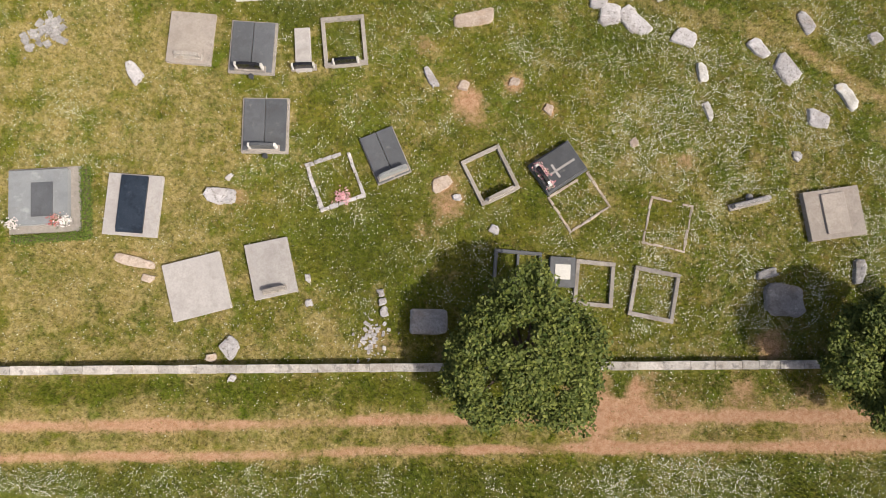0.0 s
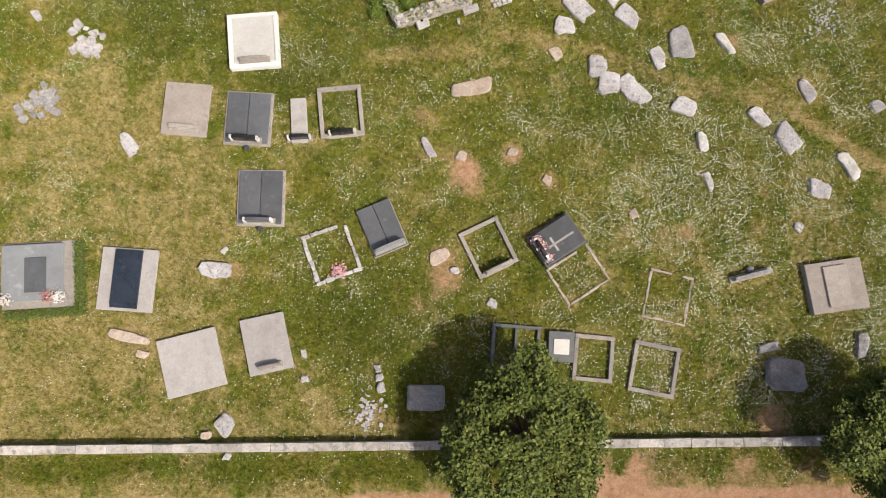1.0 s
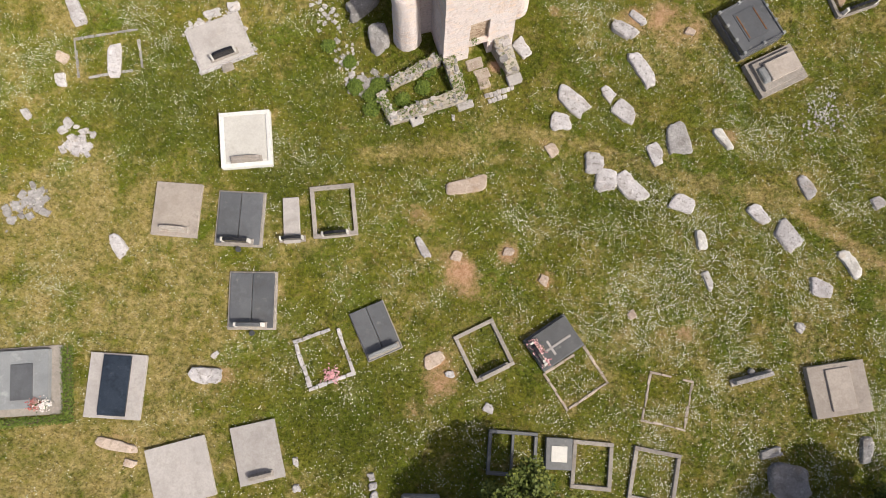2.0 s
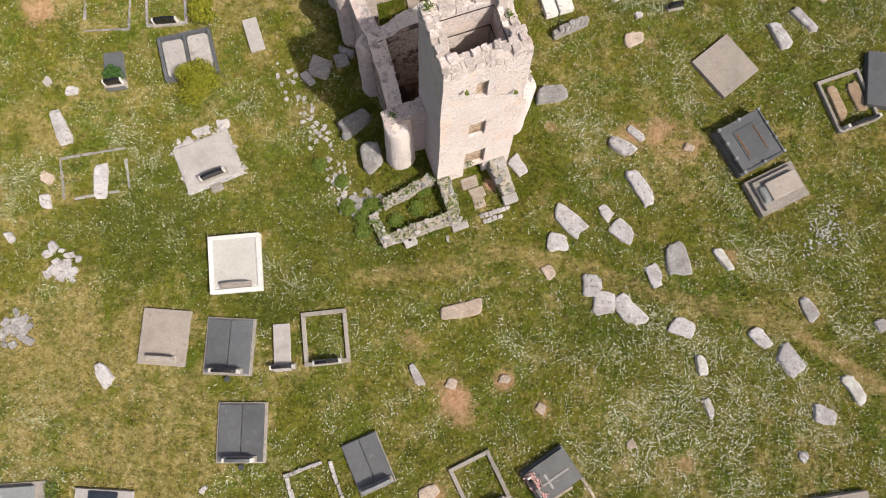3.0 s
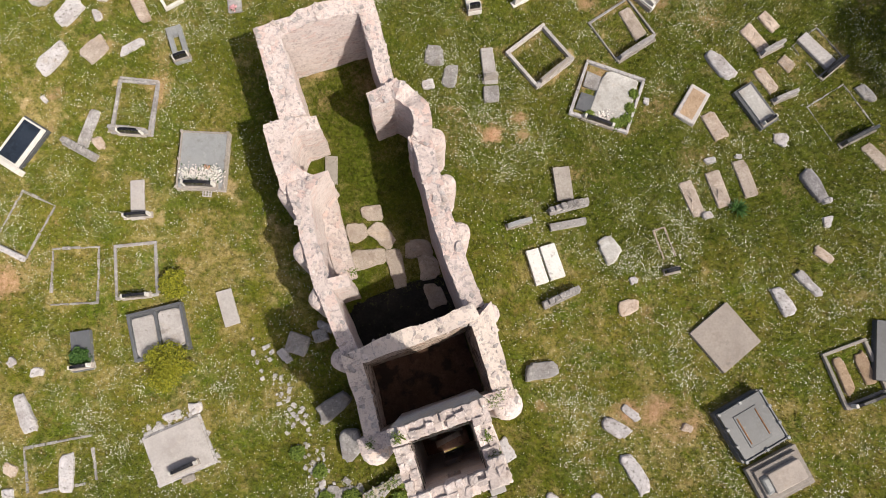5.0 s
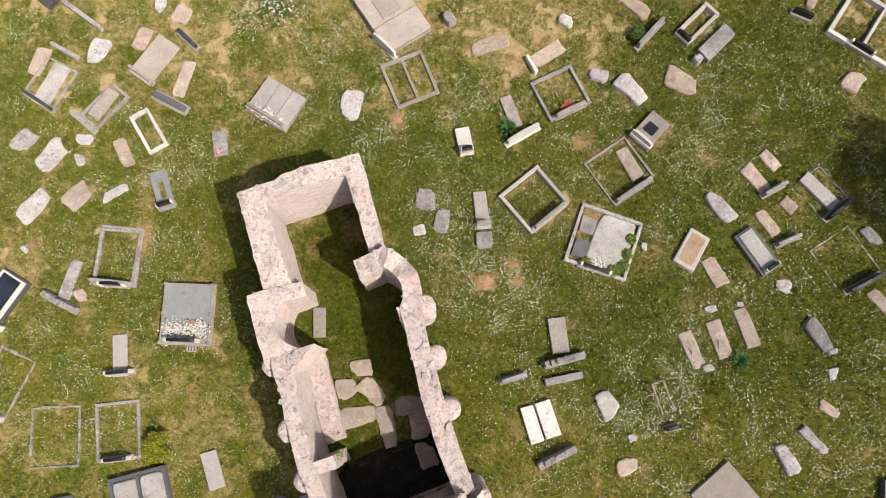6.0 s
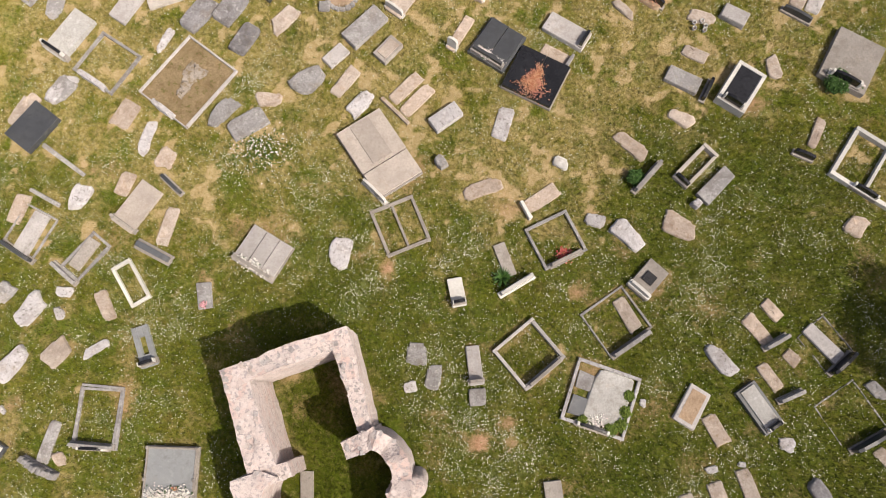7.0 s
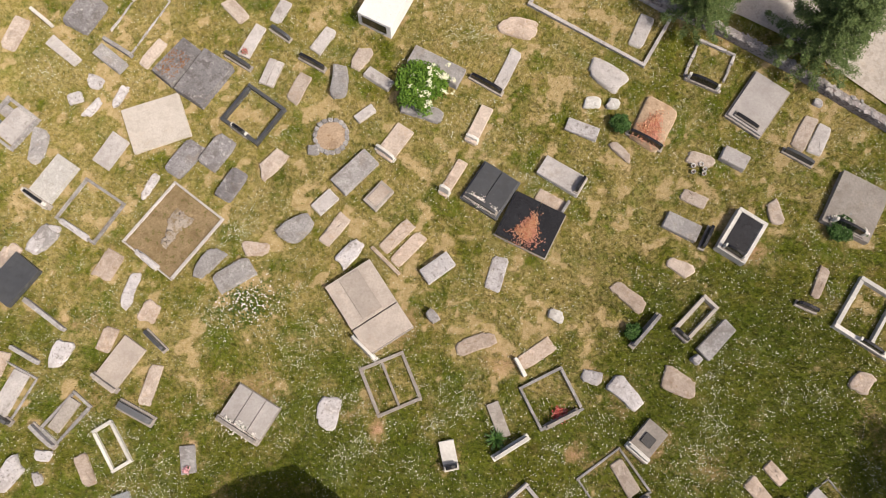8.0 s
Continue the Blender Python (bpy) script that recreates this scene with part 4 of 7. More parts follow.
# nave
LW, RW = "west nave wall of rubble stone", "east nave wall of rubble stone"
church_wall("nave_wall", [(-1.24, 5.3, -0.60, 5.3, 4.7), (-1.32, 6.3, -0.74, 6.3, 4.5), (-1.44, 8.2, -0.88, 8.2, 4.6), (-1.42, 10.0, -0.82, 10.0, 4.4), (-1.36, 11.6, -0.62, 11.6, 4.3), (-1.33, 12.0, -0.15, 12.0, 4.3), (-1.30, 12.35, 0.35, 12.35, 4.2)], LW)
church_wall("pilaster", [(-1.0, 7.72, -1.0, 8.2, 4.5), (-0.15, 7.72, -0.15, 8.2, 4.2)], "broken arch springer on the nave wall", gap=0.5)
church_wall("bench_wall", [(-0.85, 8.6, 0.0, 8.6, 0.5), (-0.65, 12.2, 0.2, 12.2, 0.6)], "low rubble bench along the nave wall", gap=0.4)
church_wall("nave_wall", [(3.60, 5.4, 4.32, 5.4, 4.7), (3.52, 7.0, 4.28, 7.0, 4.6), (3.52, 9.0, 4.32, 9.0, 4.6), (3.72, 11.0, 4.45, 11.0, 4.4), (3.78, 12.5, 4.62, 12.5, 4.2)], RW)


def conch(cu, cv, r_in, r_out, a0, a1, top, label):
    st = []
    n = 12
    for i in range(n + 1):
        a = radians(a0 + (a1 - a0) * i / n)
        st.append((cu + r_in * math.cos(a), cv + r_in * math.sin(a), cu + r_out * math.cos(a), cv + r_out * math.sin(a), top + 0.15 * math.sin(i * 1.3)))
    return church_wall("conch_wall", st, label, gap=0.36)


conch(3.05, 13.35, 1.10, 1.84, -48, 62, 4.3, "curved wall of the side chapel")
church_wall("pier", [(2.72, 14.18, 2.72, 14.86, 4.1), (3.5, 14.2, 3.5, 14.95, 4.3), (4.05, 14.35, 4.05, 15.0, 4.3)], "projecting choir pier")
church_wall("pier", [(3.7, 12.1, 4.4, 12.1, 4.1), (3.7, 12.62, 4.7, 12.62, 4.2)], "short nave pier", gap=0.4)
st = []
for i in range(13):
    a = radians(98 + (262 - 98) * i / 12)
    iu, iv = 0.32 + 1.17 * math.cos(a), 13.36 + 1.12 * math.sin(a)
    ou, ov = max(-1.58, 0.0 + 2.6 * math.cos(a)), 13.4 + 1.46 * max(-1, min(1, math.sin(a) * 1.25))
    st.append((iu, iv, ou, ov, 4.15 + 0.12 * math.sin(i)))
church_wall("conch_wall", st, "thick curved wall of the side chapel", gap=0.32)
church_wall("pier", [(-0.75, 14.25, -0.75, 14.9, 4.1), (0.0, 14.25, 0.0, 14.9, 3.9), (0.55, 14.25, 0.55, 14.85, 3.5)], "projecting choir pier")

# choir
AW = "choir wall of rubble stone"
church_wall("choir_wall", [(-0.84, 14.85, 0.18, 14.85, 4.1), (-0.82, 16.5, 0.2, 16.5, 4.2), (-0.74, 18.8, 0.2, 18.14, 4.3)], AW)
church_wall("choir_wall", [(-0.74, 18.8, 0.2, 18.14, 4.3), (0.8, 18.82, 0.8, 18.14, 4.4), (1.9, 18.9, 1.9, 18.14, 4.7), (3.0, 18.86, 3.0, 18.15, 4.4), (4.24, 18.85, 3.48, 18.15, 4.2)], AW)
church_wall("choir_wall", [(3.40, 14.9, 3.95, 14.9, 3.8), (3.44, 16.5, 4.1, 16.5, 4.0), (3.48, 18.15, 4.24, 18.85, 4.2)], AW)


def buttress(u, v, r, top, lean=0.06):
    bm = bmesh.new()
    n = 14
    rings = []
    zs = [-0.1, 0.5, 1.2, 2.0, 2.8, top * 0.8, top * 0.92, top * 0.98, top]
    ks = [1.08, 1.05, 1.03, 1.02, 1.0, 0.98, 0.95, 0.80, 0.45]
    for z, kk in zip(zs, ks):
        rings.append([bm.verts.new(shake((u + r * kk * math.cos(2 * math.pi * i / n), v + r * kk * math.sin(2 * math.pi * i / n), z + (0.05 * math.sin(i * 2.1) if z > 0 else 0)), 0.7)) for i in range(n)])
    for a, b in zip(rings, rings[1:]):
        for i in range(n):
            bm.faces.new((a[i], a[(i + 1) % n], b[(i + 1) % n], b[i]))
    bm.faces.new(rings[-1])
    for f in bm.faces:
        f.smooth = True
    part("buttress", bm, "tower_wall" if v < 2 else "church_wall", church, "rounded stone buttress")


for u, v, r, top in ((-1.12, 1.72, 0.60, 4.6), (3.95, 1.70, 0.60, 4.7), (-1.28, 5.2, 0.46, 4.6), (-1.42, 7.7, 0.48, 4.3), (-1.50, 9.6, 0.46, 4.2), (-1.42, 12.1, 0.46, 3.9),
                     (4.36, 5.05, 0.46, 4.7), (4.42, 8.4, 0.45, 4.3), (4.55, 10.45, 0.44, 4.0), (4.75, 12.4, 0.46, 3.9)):
    buttress(u, v, r, top)
for u, v, w, l in ((1.4, 1.2, 3.4, 3.2), (1.35, 3.6, 6.2, 4.0), (-1.05, 9.0, 1.4, 7.0), (3.95, 9.0, 1.2, 7.4), (-0.9, 13.4, 1.6, 3.0), (4.4, 13.4, 1.2, 3.2), (-0.25, 16.7, 1.0, 4.2), (3.8, 16.7, 0.8, 4.2), (1.8, 18.45, 4.8, 0.8)):
    foot(*at_church(u, v), w, l, CA)

# low foundation walls before the tower
yard = tagged(empty("foundation_walls", CX, CY, 0, CA), "low ruined foundation walls of mossy rubble stone", "ruin")


def low_wall(stations, gap=0.13, mat="low_wall"):
    bm, fine = strip_wall(stations, jag=0.10, k=1.2)
    ob = part("rubble_wall", bm, mat, yard)
    cap_stones(ob, fine, gap, size=(0.08, 0.21), inset=0.02, height=0.5, grey=1)
    e = rng.random((260, 2))
    pick = rng.integers(len(fine), size=260)
    st_ = np.array(fine)[pick]
    f = np.where(lattice(st_[:, 0], st_[:, 1], 0.5, 97) > 0.45, e[:, 0], np.where(e[:, 1] < 0.5, -0.08, 1.08))
    c = np.stack([st_[:, 0] + (st_[:, 2] - st_[:, 0]) * f, st_[:, 1] + (st_[:, 3] - st_[:, 1]) * f, st_[:, 4] * np.where((f < 0) | (f > 1), e[:, 1], 1.0) + 0.06], -1) + rng.normal(size=(260, 3)) * np.array([0.10, 0.10, 0.03])
    vv, ff = leaves(c, 0.085, up=0.6)
    part("moss", mesh_np("moss", vv, ff), "weed_green", ob, "green moss and weeds between the stones")


low_wall([(-2.55, -0.40, -2.45, -0.02, 0.55), (-1.4, -0.22, -1.4, 0.16, 0.6), (-0.1, 0.02, -0.2, 0.40, 0.7)])
low_wall([(-3.1, -1.98, -2.95, -1.56, 0.55), (-1.5, -1.96, -1.5, -1.48, 0.6), (0.45, -1.92, 0.3, -1.42, 0.65)])
low_wall([(-3.30, -0.5, -2.95, -0.45, 0.4), (-3.1, -1.9, -2.7, -1.6, 0.55)])
low_wall([(0.02, -1.5, 0.5, -1.55, 0.6), (0.02, -0.05, 0.52, -0.05, 0.8)])
stair = tagged(empty("stair_wall", CX, CY, 0, CA), "broken stone stair cheek beside the tower door", "ruin")
bm, fine = strip_wall([(2.30, -0.02, 2.95, -0.02, 1.2), (2.38, -0.8, 3.0, -0.8, 1.0), (2.48, -1.42, 3.05, -1.42, 0.7)], jag=0.1)
cap_stones(part("cheek_wall", bm, "low_wall", stair), fine, 0.26, size=(0.12, 0.28), grey=1)
part("step", box(0.66, 0.38, -0.1, 0.35, 2.80, -1.64, bevel=0.03, wob=0.02), "concrete_pale", stair, "pale stone step")
for i, (u, v) in enumerate(((1.35, -0.35), (1.55, -0.9), (1.5, -1.35))):
    part("doorstep", box(0.75 - 0.1 * i, 0.5, -0.1, 0.10 - 0.03 * i, u, v, bevel=0.03, wob=0.05), "sandstone_pale", stair, "worn pale doorstep slab")
b1 = empty("socket_stone", *at_church(-1.93, -2.02), 0, CA + 4)
tagged(b1, "square stone block with a socket hole in grass", "stone")
bm = box(0.56, 0.52, -0.1, 0.28, bevel=0.03)
part("block", bm, "limestone_pale", b1)
part("socket", box(0.12, 0.10, 0.26, 0.284, bevel=0.0), "granite_black", b1, "dark socket hole")
foot(*at_church(-1.93, -2.02), 0.56, 0.52, CA)
b2 = empty("threshold_stone", *at_church(0.35, -2.08), 0, CA + 2)
tagged(b2, "flat pale threshold stone in front of foundation wall", "stone")
part("block", box(0.72, 0.34, -0.1, 0.16, bevel=0.03, wob=0.02), "limestone_pale", b2)

FRONT_WEEDS = ((-3.5, -0.45, 0.40), (-3.0, -0.05, 0.35), (-2.2, -1.0, 0.30), (-0.7, 0.0, 0.3), (0.28, -0.8, 0.28), (-3.7, -1.0, 0.3), (-4.0, 0.2, 0.35), (2.6, -1.1, 0.2), (-1.2, -0.75, 0.3), (0.3, 0.15, 0.2), (-3.9, 1.4, 0.25), (-4.6, 2.4, 0.25))

# ---- boundary walls, track and road ----
def south_y(x):
    return -6.11 + 0.1066 * (x + 16.14)


def boundary(name, pts, w, h, label, mat="boundary", coping=0.0, rubble_top=0):
    st = []
    for i, (x, y) in enumerate(pts):
        ax, ay = pts[max(0, i - 1)]
        bx, by = pts[min(len(pts) - 1, i + 1)]
        ln = math.hypot(bx - ax, by - ay)
        nx_, ny_ = -(by - ay) / ln * w / 2, (bx - ax) / ln * w / 2
        st.append((x + nx_, y + ny_, x - nx_, y - ny_, h))
    bm, fine = strip_wall(st, step=0.6, lift=0.3, jag=0.05, k=0.8)
    me = mesh_from(bm, name)
    me.materials.append(MATS[mat])
    ob = tagged(new(name, me), label, "wall", kind="structure")
    if rubble_top:
        cap_stones(ob, [s for s in fine if 4 < s[0] < 23], 0.065, size=(0.08, 0.17), inset=0.0, height=0.4, grey=1)
    if coping:
        done = 0.0
        k = 0
        for a, b in zip(fine, fine[1:]):
            if abs(a[0]) > 22 or k > 280:
                continue
            rz = math.degrees(math.atan2(b[1] - a[1], b[0] - a[0]))
            ln = math.dist(a[:2], b[:2])
            done += ln
            while done > 0:
                L = rng.uniform(0.7, 1.25)
                done -= L
                c = part("coping_stone", box(L - 0.012, w + 0.05 + rng.uniform(-0.02, 0.02), -0.05, 0.05, bevel=0.012, wob=0.012), mat, ob)
                ca, sa = math.cos(radians(rz)), math.sin(radians(rz))
                cx0, cy0 = (a[0] + a[2]) / 2, (a[1] + a[3]) / 2
                d = ln - (done + L) + L / 2
                c.matrix_basis = pose(cx0 + ca * d, cy0 + sa * d, h + 0.02 + rng.uniform(-0.012, 0.012), 0, rng.uniform(-0.6, 0.6), rz + rng.uniform(-0.6, 0.6))
                k += 1
    return ob


boundary("wall_south", [(x, south_y(x)) for x in (-60, -40, -24, -12, 0, 12, 24, 40, 60)], 0.30, 0.5, "long low boundary wall with pale weathered stone coping", coping=1)
foot(0, south_y(0), 120, 0.6, math.degrees(math.atan(0.1066)))
NE = [(-6, 66.5), (3.0, 62.3), (9.19, 59.29), (11.99, 58.24), (14.62, 56.9), (18.94, 54.49), (26, 50.3), (40, 42)]
boundary("wall_north", NE, 0.36, 0.5, "dry-stone boundary wall of grey rubble beside the road", mat="field_wall", rubble_top=1)
for (ax, ay), (bx, by) in zip(NE, NE[1:]):
    foot((ax + bx) / 2, (ay + by) / 2, math.dist((ax, ay), (bx, by)), 0.7, math.degrees(math.atan2(by - ay, bx - ax)))
vs, fs = [], []
for i, (x, y) in enumerate(NE):
    ax, ay = NE[max(0, i - 1)]
    bx, by = NE[min(len(NE) - 1, i + 1)]
    ln = math.hypot(bx - ax, by - ay)
    n0, n1 = -(by - ay) / ln, (bx - ax) / ln
    for d in (1.25 + 0.25 * math.sin(2.1 * i), 3.0, 5.6):
        vs.append((x + n0 * d, y + n1 * d, 0.05 if d < 5 else 0.04))
for i in range(len(NE) - 1):
    for j in range(2):
        a = i * 3 + j
        fs.append((a, a + 3, a + 4, a + 1))
me = mesh_np("road", vs, fs)
me.materials.append(MATS["road_dust"])
tagged(new("road", me), "pale dusty gravel road beyond the boundary wall", "road", kind="structure")
FOOT.append((9 + 1.7, 59.4 + 3.3, 30, 2.3, math.atan2(-1, 2)))

# ---- trees ----
def tree(x, y, r, h, name, label, seed, mat="leaf_tree", count=34000, size=0.165, conifer=False):
    q = np.random.default_rng(seed)
    root = tagged(empty(name, x, y), label, "tree", group="trees at the churchyard edge")
    bm = bmesh.new()
    base = h * (0.10 if conifer else 0.28)

    def limb(a, b, ra, rb, n=7):
        a, b = Vector(a), Vector(b)
        z = (b - a).normalized()
        s = z.cross(Vector((0.3, 0.9, 0.1))).normalized()
        t = z.cross(s)
        rings = []
        for p, rr in ((a, ra), ((a + b) / 2 + s * ra * 0.4, (ra + rb) / 2), (b, rb)):
            rings.append([bm.verts.new(p + (s * math.cos(2 * math.pi * i / n) + t * math.sin(2 * math.pi * i / n)) * rr) for i in range(n)])
        for u_, w_ in zip(rings, rings[1:]):
            for i in range(n):
                bm.faces.new((u_[i], u_[(i + 1) % n], w_[(i + 1) % n], w_[i]))

    tr = 0.05 * r + 0.06
    limb((0, 0, -0.1), (0.05, 0.0, base), tr * 1.35, tr)
    limb((0.05, 0, base), (0, 0.05, h * 0.86), tr, tr * 0.25)
    clumps = []
    n = 480 if conifer else 130
    for i in range(n):
        a = q.uniform(0, 2 * math.pi)
        if conifer:
            whorl, step = i // 6, i % 6
            a = whorl * 2.4 + q.normal() * 0.06
            f = (whorl / (n / 6)) ** 0.8
            reach = r * (1 - 0.92 * f) ** 0.6 * (0.85 + 0.3 * math.sin(whorl * 1.7) ** 2)
            rad = reach * (0.2 + 0.85 * step / 5) + 0.08
            z = base + (h - base) * f - 0.22 * rad + 0.2
        else:
            c = q.uniform(-0.55, 1.0)
            s = math.sqrt(max(0, 1 - c * c))
            k = q.uniform(0.80, 1.0) if q.random() < 0.75 else q.uniform(0.35, 0.8)
            lump = 1 + 0.12 * math.sin(3 * a + seed) + 0.08 * math.sin(5 * a + 2 * seed)
            rad, z = r * 0.88 * s * k * lump, base + (h - base) * (0.42 + 0.5 * c * k)
        p = (rad * math.cos(a), rad * math.sin(a), z)
        clumps.append((*p, q.uniform(0.28, 0.62) * r / 3.2 * (0.85 if conifer else 1.0)))
        if i % 7 == 0:
            limb((0.03, 0.02, min(z * 0.75, h * 0.7)), (p[0] * 0.85, p[1] * 0.85, p[2] - 0.1), tr * 0.35, 0.02, 5)
    part("trunk", bm, "bark", root, "grey-brown tapered trunk with limbs")
    cl = np.array(clumps)
    pick = q.integers(len(cl), size=count)
    off = q.normal(size=(count, 3))
    off /= np.linalg.norm(off, axis=1)[:, None]
    off *= (q.random(count) ** 0.45)[:, None]
    c = cl[pick, :3] + off * cl[pick, 3][:, None] * np.array([1.15, 1.15, 0.75])
    v, f = leaves(c, size, up=0.55, aspect=0.35 if conifer else 0.6, r=q)
    me = mesh_np("crown", v, f)
    part("crown", me, mat, root, "dense crown of small leaves")
    return root


tree(4.66, -3.35, 3.30, 5.8, "broadleaf_tree", "round leafy green tree standing over the boundary wall", 3)
tree(19.2, -2.0, 3.05, 5.6, "broadleaf_tree", "dark leafy tree at the track wall", 5)
tree(22.2, 36.6, 3.0, 7.2, "broadleaf_tree", "leafy tree at the meadow edge casting shade", 8, count=12000)
tree(10.2, 58.9, 1.6, 5.0, "conifer_tree", "small feathery conifer behind the boundary wall", 11, mat="leaf_conifer", conifer=True, count=42000, size=0.10)
tree(15.6, 57.6, 2.1, 6.0, "conifer_tree", "large feathery conifer between wall and road", 13, mat="leaf_conifer", conifer=True, count=70000, size=0.105)

# ---- graves and stones ----
WORDS = {"concrete_pale": "pale concrete", "concrete_pink": "pinkish concrete", "concrete_grey": "grey concrete", "limestone": "lichen-spotted limestone", "limestone_pale": "pale weathered limestone",
         "limestone_cream": "cream limestone", "limestone_grey": "grey weathered limestone", "limestone_dark": "dark weathered stone", "sandstone": "tan rough stone", "sandstone_pale": "sandy pale stone",
         "marble": "white stone", "marble_white": "bright white marble", "marble_worn": "stained white marble", "marble_rough": "rough white stone", "granite_grey": "polished grey granite", "granite_dark": "dark grey granite", "granite_light": "light grey granite",
         "granite_polished": "mottled grey polished granite", "granite_black": "black polished granite", "granite_blue": "blue-black granite", "soil": "reddish bare soil"}
FLOWERS = {"white": "petal_white", "pink": "petal_pink", "red": "petal_red", "orange": "petal_orange"}
HEADMAT = {"black": "granite_black", "grey": "concrete_grey", "white": "granite_grey", "rough": "limestone"}


def headstone(root, w, y0, kind, hh, z0=0.0, th=0.13):
    """An upright stone across the head of a grave, on a plinth, some with white posts at its ends."""
    mat = HEADMAT.get(kind, kind)
    if kind == "rough":
        bm = rock_mesh(w, th * 2.0, hh, square=1, n=12, seed=int(rng.integers(1 << 20)), rough=1.4)
        for v in bm.verts:
            v.co.y += y0
            v.co.z += z0
        part("headstone", bm, mat, root, "rough-hewn headstone")
        return
    part("plinth", box(w * 1.12, th * 2.0, -0.08, z0 + 0.10, 0, y0), "concrete_grey" if mat != "marble" else "marble", root)
    bm = bmesh.new()
    prof = [(-0.5, 0.0), (0.5, 0.0), (0.5, 0.80), (0.36, 0.93), (0.0, 1.0), (-0.36, 0.93), (-0.5, 0.80)]
    rows = [[bm.verts.new((px * w * (0.84 if kind in ("black", "white") else 1.0), y0 + s * th / 2, z0 + 0.10 + pz * hh)) for px, pz in prof] for s in (-1, 1)]
    n = len(prof)
    bm.faces.new(rows[0])
    bm.faces.new(rows[1][::-1])
    for i in range(n):
        bm.faces.new((rows[0][i], rows[1][i], rows[1][(i + 1) % n], rows[0][(i + 1) % n]))
    bmesh.ops.bevel(bm, geom=list(bm.edges), offset=0.012, segments=1, affect="EDGES")
    bmesh.ops.recalc_face_normals(bm, faces=bm.faces)
    part("headstone", bm, mat, root, "upright " + WORDS.get(mat, "stone") + " headstone")
    if kind in ("black", "white"):
        for s in (-1, 1):
            part("post", box(w * 0.08, th * 1.25, z0 + 0.1, z0 + 0.1 + hh * 0.82, s * w * 0.46, y0), "marble", root, "white side post")


def place(root_xy, rot, lx, ly):
    a = radians(rot)
    return root_xy[0] + lx * math.cos(a) - ly * math.sin(a), root_xy[1] + lx * math.sin(a) + ly * math.cos(a)


def bouquet(x, y, z, r, colour, n=240, turn=0.0):
    """Cut flowers with leaves, lying or standing in a heap."""
    root = tagged(empty("flower_bouquet", x, y, z, turn), "heap of " + {"white": "white and pale", "pink": "pink", "red": "red and white", "orange": "faded orange"}[colour] + " flowers lying on a grave", "flowers", group="grave flowers")
    for name, mat, k, up in (("blossoms", FLOWERS[colour], n, 0.6), ("leaves", "bush_green" if colour != "orange" else "petal_orange", n // 3, 0.2)):
        spread = np.array([0.20, 0.34, 0.06]) if colour == "orange" and r > 0.2 else np.array([r * 0.45, r * 0.38, 0.05])
        c = rng.normal(size=(k, 3)) * spread + np.array([0, 0, 0.09 if name == "blossoms" else 0.05])
        if colour == "orange":
            c[:, 0] *= 1.35 - 1.2 * np.clip(c[:, 1] + 0.2, -0.3, 0.6)
        c[:, 2] = np.abs(c[:, 2]) + 0.01
        v, f = leaves(c, 0.085 if colour != "orange" else 0.065, up=up, aspect=0.8)
        part(name, mesh_np(name, v, f), mat, root)
    part("stems", box(r * 0.7, r * 0.3, 0.0, 0.03, bevel=0.01), "bush_green", root)


def title(kind, m, w, l, kw):
    size = "broad" if w > 1.5 else "narrow" if w < 0.8 else "single"
    s = f"{size} grave {kind} of {WORDS[m]}"
    if kw.get("head"):
        hm = HEADMAT.get(kw["head"], kw["head"])
        s += " with " + ("rough" if kw["head"] == "rough" else WORDS[hm].split()[0]) + " headstone"
    elif kw.get("flowers"):
        s += " with faded flowers"
    else:
        s += " in daisy meadow"
    return s


